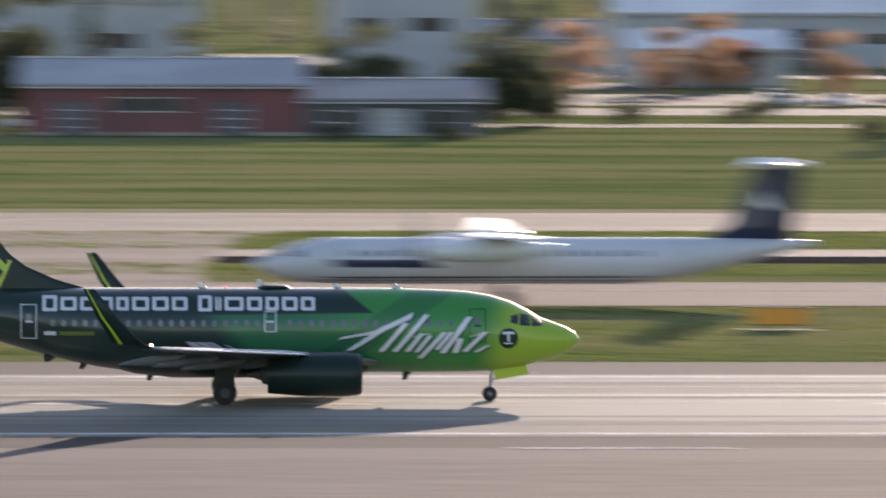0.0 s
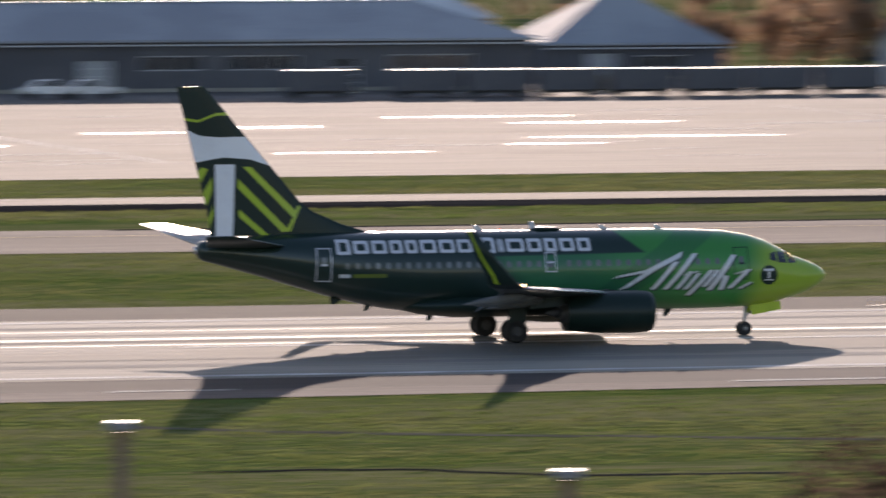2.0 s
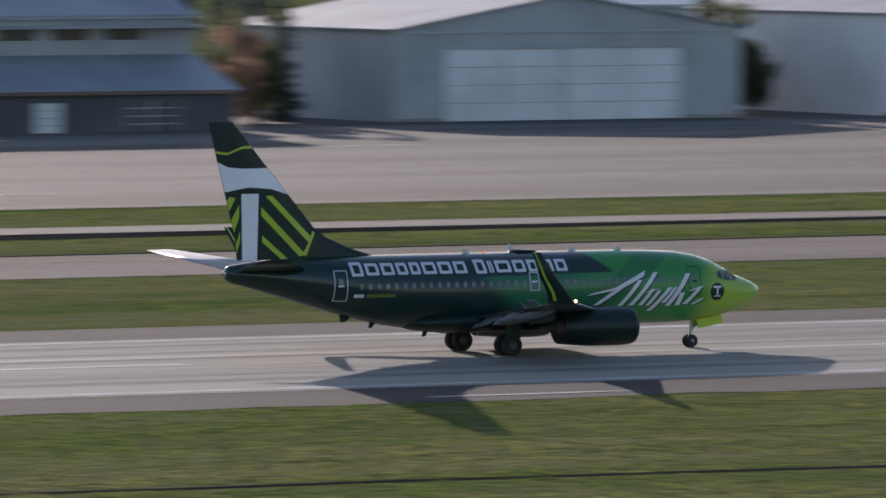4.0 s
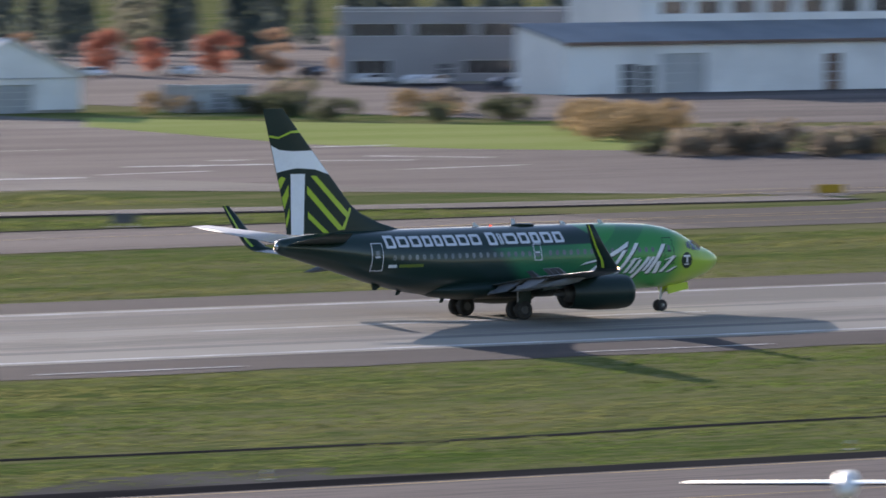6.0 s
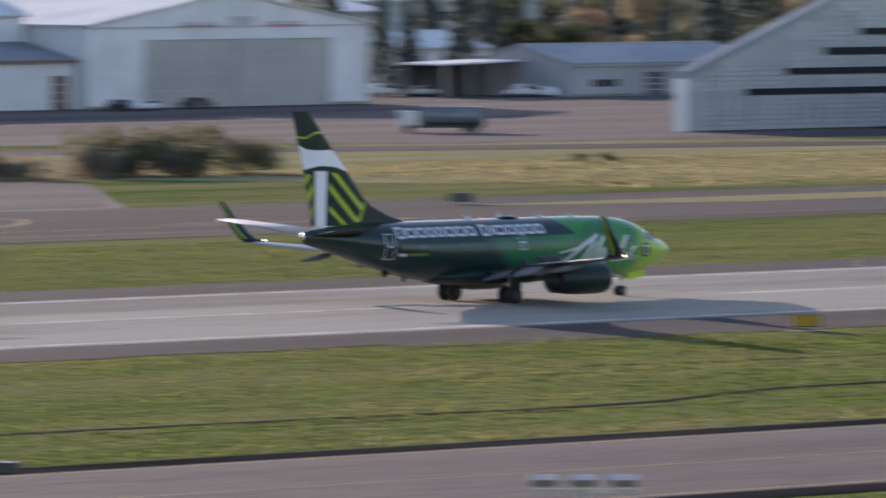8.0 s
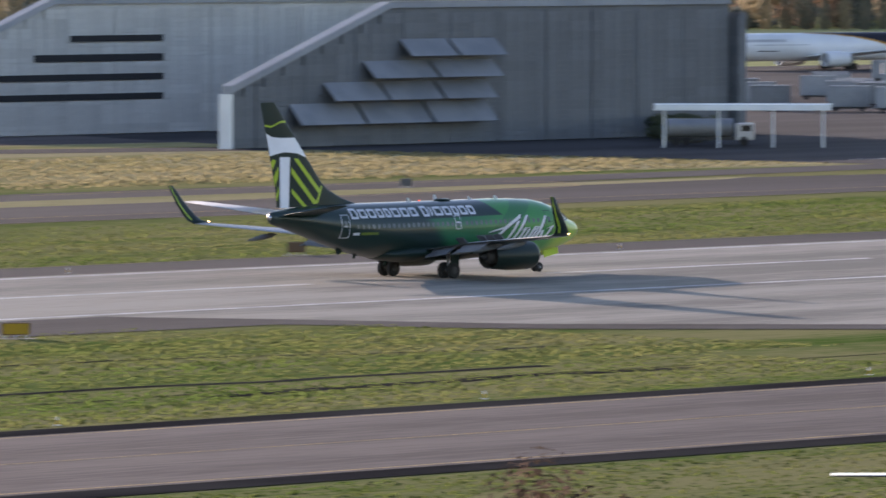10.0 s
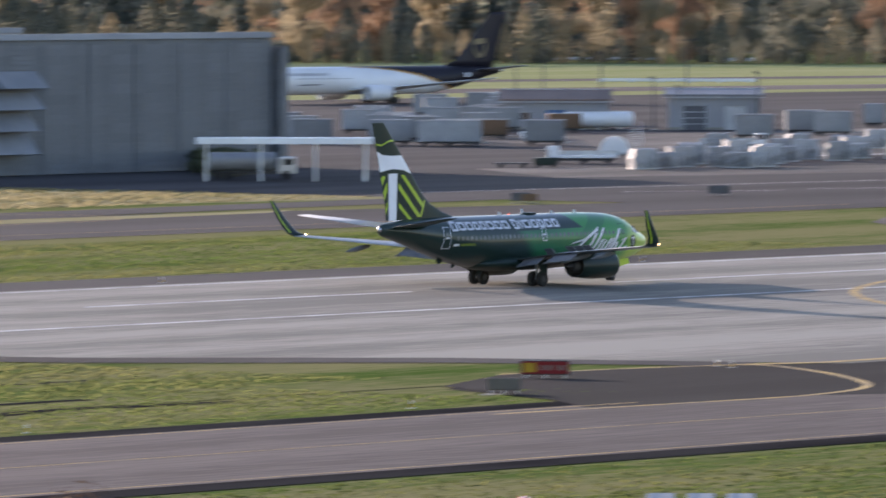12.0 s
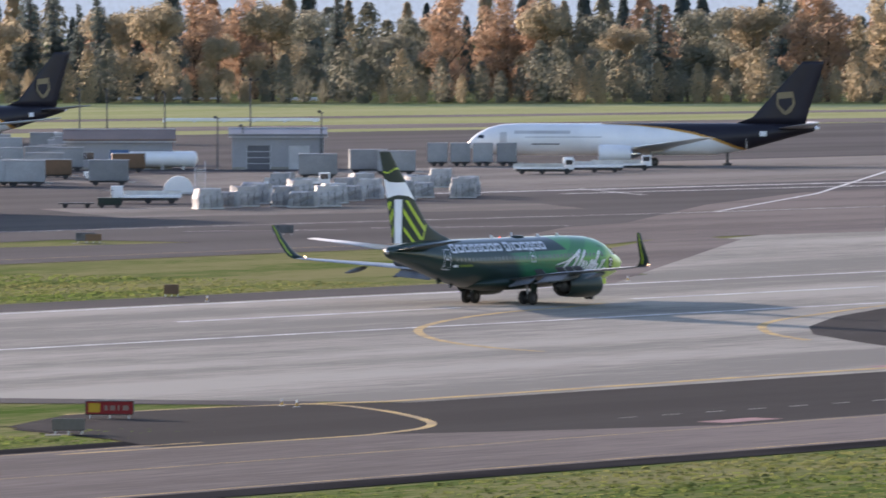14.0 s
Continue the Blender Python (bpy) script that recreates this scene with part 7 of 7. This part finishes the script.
# ---- trees, bushes, distance ----
def crown_mesh(name, blobs, count, size, seed, material, droop=0.0):
    """Many small separate leaf clumps scattered through uneven lobes; blobs: (x, y, z, rx, ry, rz)."""
    r = np.random.RandomState(seed)
    vol = np.array([b[3] * b[4] * b[5] for b in blobs]) ** 0.7
    pick = r.choice(len(blobs), count, p=vol / vol.sum())
    B = np.array(blobs)[pick]
    d = r.normal(size=(count, 3))
    d /= np.linalg.norm(d, axis=1)[:, None]
    c = B[:, :3] + d * B[:, 3:] * (r.uniform(0.35, 1.0, count) ** 0.5)[:, None]
    up = d + 0.18 * r.normal(size=(count, 3))
    a = np.cross(up, r.normal(size=(count, 3)))
    b = np.cross(up, a)
    a /= np.linalg.norm(a, axis=1)[:, None]
    b /= np.linalg.norm(b, axis=1)[:, None]
    s = size * r.uniform(0.5, 1.3, count)[:, None]
    b[:, 2] -= droop
    v = np.stack([c - a * s, c - b * s * 0.6 + a * s * 0.15, c + a * s, c + b * s * 0.7], 1).reshape(-1, 3)
    f = np.arange(count * 4).reshape(-1, 4)
    me = bpy.data.meshes.new(name)
    me.from_pydata(v.tolist(), [], f.tolist())
    me.materials.append(material)
    return me


def make_tree(label, kind, h, material, seed, count=700, size=0.8):
    r = random.Random(seed)
    t = thing("tree", label, "tree", group="trees round the airfield")
    bm = bmesh.new()
    lean = r.uniform(-0.03, 0.03) * h
    top = h * (0.96 if kind == "conifer" else 0.7)
    prev, pr = Vector((0, 0, 0)), h * 0.022 + 0.08
    for k in range(1, 6):
        nx = Vector((lean * k / 5 + r.uniform(-0.1, 0.1), r.uniform(-0.1, 0.1), top * k / 5))
        nr = (h * 0.022 + 0.08) * (1 - k / 5.6)
        rod(bm, prev, nx, pr, nr, 8)
        if k > 1 and kind != "conifer":
            for q in range(3):
                a = r.uniform(0, 6.28)
                rod(bm, prev, prev + Vector((math.cos(a), math.sin(a), 1.1)) * h * 0.13, nr * 0.6, nr * 0.15, 6)
        prev, pr = nx, nr
    part("trunk", bm, BARK, t, "tapered trunk with limbs")
    blobs = []
    if kind == "conifer":
        n = 13
        for k in range(n):
            z = h * (0.04 + 0.94 * k / n)
            w = h * 0.17 * (1 - k / n) ** 0.85 + 0.25
            for q in range(3):
                a = r.uniform(0, 6.28)
                blobs.append((w * 0.45 * math.cos(a), w * 0.45 * math.sin(a), z, w * 0.75, w * 0.75, h * 0.045))
    elif kind == "poplar":
        for k in range(13):
            z = h * (0.07 + 0.88 * k / 13)
            w = h * 0.14 * math.sin(math.pi * (0.25 + 0.67 * k / 13)) + 0.3
            blobs.append((r.uniform(-0.6, 0.6) * w, r.uniform(-0.6, 0.6) * w, z, w * r.uniform(0.7, 1.2), w * r.uniform(0.7, 1.2), h * 0.085))
    else:
        for k in range(17):
            a, q = r.uniform(0, 6.28), r.uniform(0.1, 1) ** 0.5
            z = h * r.uniform(0.14, 0.86)
            w = h * 0.30 * (1 - abs(z / h - 0.55) * 0.9)
            blobs.append((w * q * math.cos(a), w * q * math.sin(a), z, h * r.uniform(0.12, 0.2), h * r.uniform(0.12, 0.2), h * r.uniform(0.1, 0.15)))
    ob = new("crown", crown_mesh("crown", blobs, count, size, seed, material, 0.3 if kind == "conifer" else 0.0))
    ob.parent = t
    return t


def polar(az, d):
    return d * math.sin(radians(az)), d * math.cos(radians(az))


KINDS = [make_tree("tall dark green conifer at the wood edge", "conifer", 30, LEAF_DARK, 1, 6500, 0.34), make_tree("dark green conifer among autumn trees", "conifer", 24, LEAF_DARK, 2, 5500, 0.32), make_tree("tall slim poplar with orange autumn leaves", "poplar", 31, LEAF_ORANGE, 3, 6500, 0.36),
         make_tree("slim poplar with golden autumn leaves", "poplar", 27, LEAF_GOLD, 4, 6000, 0.36), make_tree("spreading tree with golden autumn leaves", "round", 22, LEAF_GOLD, 5, 7000, 0.38), make_tree("spreading tree with dull grey-green leaves", "round", 21, LEAF_GREY, 6, 7000, 0.38),
         make_tree("spreading tree with orange autumn leaves", "round", 18, LEAF_ORANGE, 7, 6000, 0.33), make_tree("small maple with bright red leaves", "round", 8.5, LEAF_RED, 8, 2200, 0.24), make_tree("small maple with orange autumn leaves", "round", 8, LEAF_ORANGE, 9, 2200, 0.24),
         make_tree("broad tree with dark green leaves", "round", 15, LEAF_GREEN, 10, 4000, 0.36), make_tree("half-bare tree with brown twigs", "poplar", 17.4, LEAF_BROWN, 11, 45000, 0.06)]
placed = set()


def plant(k, x, y, s=1.0, rz=0.0):
    m = pose(x, y, -0.1, 0, 0, rz)
    if k not in placed:
        placed.add(k)
        KINDS[k].matrix_basis = m
        KINDS[k].scale = (s, s, s)
        return
    o = copy_thing(KINDS[k], m)
    o.scale = (s, s, s)


rt = random.Random(21)
# wood edge beyond the cargo ramp; the species follow the line of the wood
edge_row = [(44.0, 0), (47.6, 5), (48.2, 0), (49.0, 0), (50.0, 2), (50.6, 4), (51.0, 0), (51.35, 0), (51.6, 1), (51.9, 0), (52.15, 2), (52.4, 2), (52.65, 4), (52.85, 0), (53.05, 0), (53.25, 4), (53.45, 5), (53.62, 5), (53.8, 2), (54.0, 2), (54.2, 2), (54.45, 4), (54.65, 5), (54.9, 4), (55.1, 1), (55.35, 5), (55.6, 2), (55.8, 4), (56.1, 2), (56.5, 3), (57, 2), (57.6, 0), (58.4, 3)]
for (a0, k), (a1, _) in zip(edge_row, edge_row[1:]):
    n = max(1, round((a1 - a0) / 0.16))
    for i in range(n):
        x, y = polar(a0 + (a1 - a0) * (i + 0.5) / n + rt.uniform(-0.05, 0.05), rt.uniform(1950, 2040))
        plant(k if rt.random() < 0.75 else rt.choice((0, 4, 5, 4, 5)), x, y, rt.uniform(0.7, 1.1), rt.uniform(0, 360))
def woodland(spots, seed):
    """Joined far trees past counting: crowns and stems in one mesh."""
    r = np.random.RandomState(seed)
    for material, name in ((LEAF_DARK, "dark"), (LEAF_GREY, "dull"), (LEAF_GOLD, "golden"), (LEAF_ORANGE, "orange")):
        V = []
        for x, y, h, kind, m in spots:
            if m != name:
                continue
            n = 1000
            u = r.uniform(0, 1, n)
            if kind == "conifer":
                w = h * 0.19 * (1 - u) ** 0.9 + 0.3
            else:
                w = h * (0.14 if kind == "poplar" else 0.3) * np.sin(np.pi * (0.2 + 0.74 * u)) * r.uniform(0.6, 1.1, n)
            an, q = r.uniform(0, 6.283, n), np.sqrt(r.uniform(0.15, 1, n))
            c = np.stack([x + w * q * np.cos(an), y + w * q * np.sin(an), h * (0.03 + 0.95 * u)], 1)
            up = np.stack([np.cos(an), np.sin(an), 1.4 * u - 0.3], 1) + 0.18 * r.normal(size=(n, 3))
            d1 = np.cross(up, r.normal(size=(n, 3)))
            d2 = np.cross(up, d1)
            d1 /= np.linalg.norm(d1, axis=1)[:, None]
            d2 /= np.linalg.norm(d2, axis=1)[:, None]
            s = 0.031 * h * r.uniform(0.6, 1.3, n)[:, None]
            V.append(np.stack([c - d1 * s, c - d2 * s * 0.6, c + d1 * s, c + d2 * s * 0.7], 1).reshape(-1, 3))
        if V:
            V = np.concatenate(V)
            me = bpy.data.meshes.new("woodland")
            me.from_pydata(V.tolist(), [], np.arange(len(V)).reshape(-1, 4).tolist())
            me.materials.append(material)
            tagged(new("woodland", me), "far %s trees standing close together in a wood" % name, "woods", kind="stuff")


far = []
LOOKS = [("conifer", "dark", 27), ("conifer", "dark", 22), ("round", "dull", 21), ("poplar", "golden", 24), ("round", "orange", 22), ("round", "golden", 17), ("round", "dull", 13)]
a = 43.2
while a < 58.8:
    x, y = polar(a, rt.uniform(2060, 2150))
    k, m, h = rt.choice(LOOKS[:5])
    far.append((x, y, h * rt.uniform(0.85, 1.15), k, m))
    x, y = polar(a + 0.1, rt.uniform(1925, 1950))
    k, m, h = rt.choice((LOOKS[2], LOOKS[5], LOOKS[6]))
    far.append((x, y, h * rt.uniform(0.35, 0.75), k, m))
    a += 0.13
for i in range(110):
    x, y = polar(23 + i * 0.2 + rt.uniform(-0.1, 0.1), rt.uniform(1230, 1420))
    k, m, h = rt.choice(LOOKS[:2] + LOOKS[:3])
    far.append((x, y, h * rt.uniform(0.5, 0.85), k, m))
for i in range(90):
    x, y = polar(-3 + i * 0.29, rt.uniform(1120, 1320))
    k, m, h = rt.choice(LOOKS[1:4] + LOOKS[5:])
    far.append((x, y, h * rt.uniform(0.4, 0.75), k, m))
woodland(far, 3)
# maples and single trees behind the hangars
for a, d, k, s in ((33.3, 1160, 8, 1.0), (33.8, 1165, 7, 1.25), (34.15, 1170, 7, 1.0), (34.55, 1160, 7, 1.2), (34.95, 1150, 8, 1.1), (35.45, 1140, 8, 1.35), (35.6, 1130, 8, 1.1), (33.0, 1180, 7, 0.9), (36.2, 1120, 9, 0.6), (31.5, 1150, 8, 1.1), (32.2, 1170, 7, 1.0)):
    plant(k, *polar(a, d), s * 0.8, rt.uniform(0, 360))
for a, d, k, s in ((42.9, 1290, 1, 0.75), (43.05, 1300, 1, 0.9), (43.2, 1280, 9, 1.0), (43.4, 1290, 0, 0.62), (43.55, 1270, 9, 0.95), (43.9, 1340, 0, 0.7), (44.05, 1330, 4, 0.6), (44.55, 1330, 0, 0.75), (44.72, 1335, 0, 0.75), (43.65, 1310, 8, 1.4), (44.3, 1360, 5, 0.6), (42.6, 1400, 1, 0.7), (45.2, 1340, 1, 0.7)):
    plant(k, *polar(a, d), s, rt.uniform(0, 360))
for x, y, k, s in ((37.6, 838, 9, 0.86), (34.5, 842, 9, 0.7), (41, 846, 9, 0.62), (-14, 850, 1, 0.7), (-10, 866, 9, 1.0), (-3, 872, 1, 0.6), (8, 868, 9, 0.7), (20, 862, 9, 0.6), (26, 868, 9, 0.7), (88, 822, 1, 0.75), (84, 826, 9, 1.1), (81, 838, 9, 0.8), (60, 960, 8, 1.0), (66, 966, 8, 1.2), (50, 950, 6, 0.5), (70, 985, 7, 0.9), (78, 940, 6, 0.45), (88, 950, 8, 1.1),
                   (315, 834, 0, 0.55), (312, 838, 1, 0.7), (318, 840, 1, 0.65), (331, 850, 6, 0.6), (326, 846, 6, 0.5), (263, 850, 6, 0.6), (256, 846, 6, 0.55), (270, 858, 8, 1.4), (278, 866, 6, 0.6), (287, 858, 0, 0.55), (282, 880, 1, 0.7), (246, 862, 6, 0.6), (238, 880, 4, 0.6), (222, 880, 5, 0.55), (386, 800, 6, 0.6), (392, 806, 9, 0.9), (398, 812, 1, 0.6), (452, 812, 9, 0.9), (456, 822, 6, 0.6), (508, 830, 4, 0.5)):
    plant(k, x, y, s, rt.uniform(0, 360))
# trees just below the viewing deck
for x, y, s in ((36.1, 114.4, 1.03), (97.1, 86.4, 1.045), (37.4, 113.9, 1.025), (98.2, 85.6, 1.01)):
    plant(10, x, y, s, rt.uniform(0, 360))


def make_bush(label, h, material, seed, wide=1.3):
    r = random.Random(seed)
    t = thing("bush", label, "bush", group="bushes by the taxiway")
    bm = bmesh.new()
    for i in range(7):
        a = r.uniform(0, 6.28)
        rod(bm, (0.2 * math.cos(a), 0.2 * math.sin(a), 0), (h * 0.4 * math.cos(a), h * 0.4 * math.sin(a), h * 0.75), 0.05, 0.015, 6)
    part("stem_clump", bm, BARK, t, "thin stems")
    bl = [(r.uniform(-1, 1) * h * 0.5 * wide, r.uniform(-1, 1) * h * 0.5, h * r.uniform(0.12, 0.75), h * 0.3, h * 0.3, h * 0.24) for i in range(16)]
    ob = new("crown", crown_mesh("crown", bl, 1800, h * 0.05, seed, material))
    ob.parent = t
    return t


BUSH = [make_bush("dense grey-green bush beside the taxiway", 5.2, LEAF_SAGE, 31), make_bush("low shrub with golden autumn leaves", 2.8, LEAF_STRAW, 32, 2.2), make_bush("low brown scrub in dry grass", 2.6, LEAF_SCRUB, 33, 1.9), make_bush("low dark green shrub in the grass", 2.4, LEAF_GREEN, 34, 1.8)]
bush_at = [(2, 500 + i * 2.9, 644 - i * 1.6 + (i * 37 % 7), 1.0 + (i * 13 % 5) * 0.12) for i in range(15)] + [(1, 520 + i * 3.6, 684 + i * 5.0, 1.25) for i in range(8)] + [(0, 538, 626, 0.9), (0, 551, 625, 0.7), (0, 533, 624, 0.6), (0, 545, 627, 1.0), (0, 540, 632, 0.95), (0, 535, 628, 0.8), (0, 549, 622, 0.75), (0, 541, 622, 0.7), (2, 530, 622, 1.1), (2, 524, 624, 1.1), (3, 520, 628, 1.1), (3, 514, 630, 1.2), (3, 508, 636, 1.2), (2, 502, 640, 1.2), (2, 497, 641, 1.2), (2, 506, 633, 1.1), (2, 512, 626, 1.0),
           (1, 551, 718, 1.2), (1, 546, 722, 1.2), (1, 541, 716, 1.1), (1, 536, 708, 1.1), (1, 528, 690, 1.1), (3, 521, 668, 1.2), (3, 497, 648, 1.1), (2, 516, 640, 1.2), (2, 522, 634, 1.3), (2, 528, 640, 1.2), (1, 534, 650, 1.0), (3, 543.7, 767, 1.3), (3, 549, 755, 1.1), (3, 557.8, 755, 1.2), (3, 553, 789, 1.4), (1, 560, 772, 1.2), (3, 566, 765, 1.3), (3, 548, 782, 1.3), (2, 556, 796, 1.6), (0, 562, 800, 0.8), (1, 545, 800, 1.0), (2, 570, 780, 1.3),
           (3, 85, 800, 1.1), (3, 78, 803, 1.2), (3, 70, 806, 1.0), (3, 62, 860, 1.0), (3, 50, 856, 1.0), (3, 30, 800, 0.9), (3, 20, 801, 0.8), (3, 66, 880, 0.9), (3, 90, 798, 1.0), (3, 165, 782, 0.9), (3, 226, 784, 0.9), (3, 310, 790, 1.0), (3, 318, 800, 1.0), (3, 600, 630, 0.5), (3, 604, 630, 0.5), (3, 740, 630, 1.6), (3, 744, 636, 1.6), (3, 748, 640, 1.5), (3, 753, 644, 1.4), (3, 758, 649, 1.4), (3, 552, 793, 1.2), (3, 505, 800, 1.0)]
used = set()
for i, (k, x, y, s) in enumerate(bush_at):
    m = pose(x, y, -0.1, 0, 0, (i * 77) % 360)
    if k in used:
        copy_thing(BUSH[k], m).scale = (s, s, s)
    else:
        used.add(k)
        BUSH[k].matrix_basis = m
        BUSH[k].scale = (s, s, s)
# hills at the end of the view; haze put in by pale colour and glow
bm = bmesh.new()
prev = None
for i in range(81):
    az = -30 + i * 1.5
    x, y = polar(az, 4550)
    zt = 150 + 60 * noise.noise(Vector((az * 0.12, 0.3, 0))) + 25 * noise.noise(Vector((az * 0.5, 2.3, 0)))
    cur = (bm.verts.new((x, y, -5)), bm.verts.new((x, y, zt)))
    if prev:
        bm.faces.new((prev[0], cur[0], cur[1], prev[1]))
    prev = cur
hills = part("backdrop", bm, glow("painted_haze", (0.30, 0.36, 0.42), 0.42), None)
tagged(hills, "pale blue hills on the horizon with haze painted in", "hills", kind="structure")


# ---- movement ----
def motions():
    walk(jet, [
        (0.0, jet_at(4.91)),
        (0.5, jet_at(32.86)),
        (1.0, jet_at(60.31)),
        (1.5, jet_at(86.75)),
        (2.0, jet_at(113.04)),
        (2.5, jet_at(138.74)),
        (3.0, jet_at(164.23)),
        (3.5, jet_at(189.04)),
        (4.0, jet_at(213.03)),
        (4.5, jet_at(236.27)),
        (5.0, jet_at(258.83)),
        (5.5, jet_at(280.78)),
        (6.0, jet_at(302.19)),
        (6.5, jet_at(322.96)),
        (7.0, jet_at(343.23)),
        (7.5, jet_at(362.85)),
        (8.0, jet_at(381.83)),
        (8.5, jet_at(400.44)),
        (9.0, jet_at(418.26)),
        (9.5, jet_at(435.43)),
        (10.0, jet_at(451.91)),
        (10.5, jet_at(467.85)),
        (11.0, jet_at(483.40)),
        (11.5, jet_at(498.70)),
        (12.0, jet_at(513.66)),
        (12.5, jet_at(528.23)),
        (13.0, jet_at(542.24)),
        (13.5, jet_at(555.84)),
        (14.0, jet_at(569.05)),
    ])
    walk(taxier, [(0.0, pose(21.8, 502.5, -0.045, 0, 0, 180)), (7.0, pose(-25.1, 502.5, -0.045, 0, 0, 180)), (14.0, pose(-72.0, 502.5, -0.045, 0, 0, 180))])


motions()
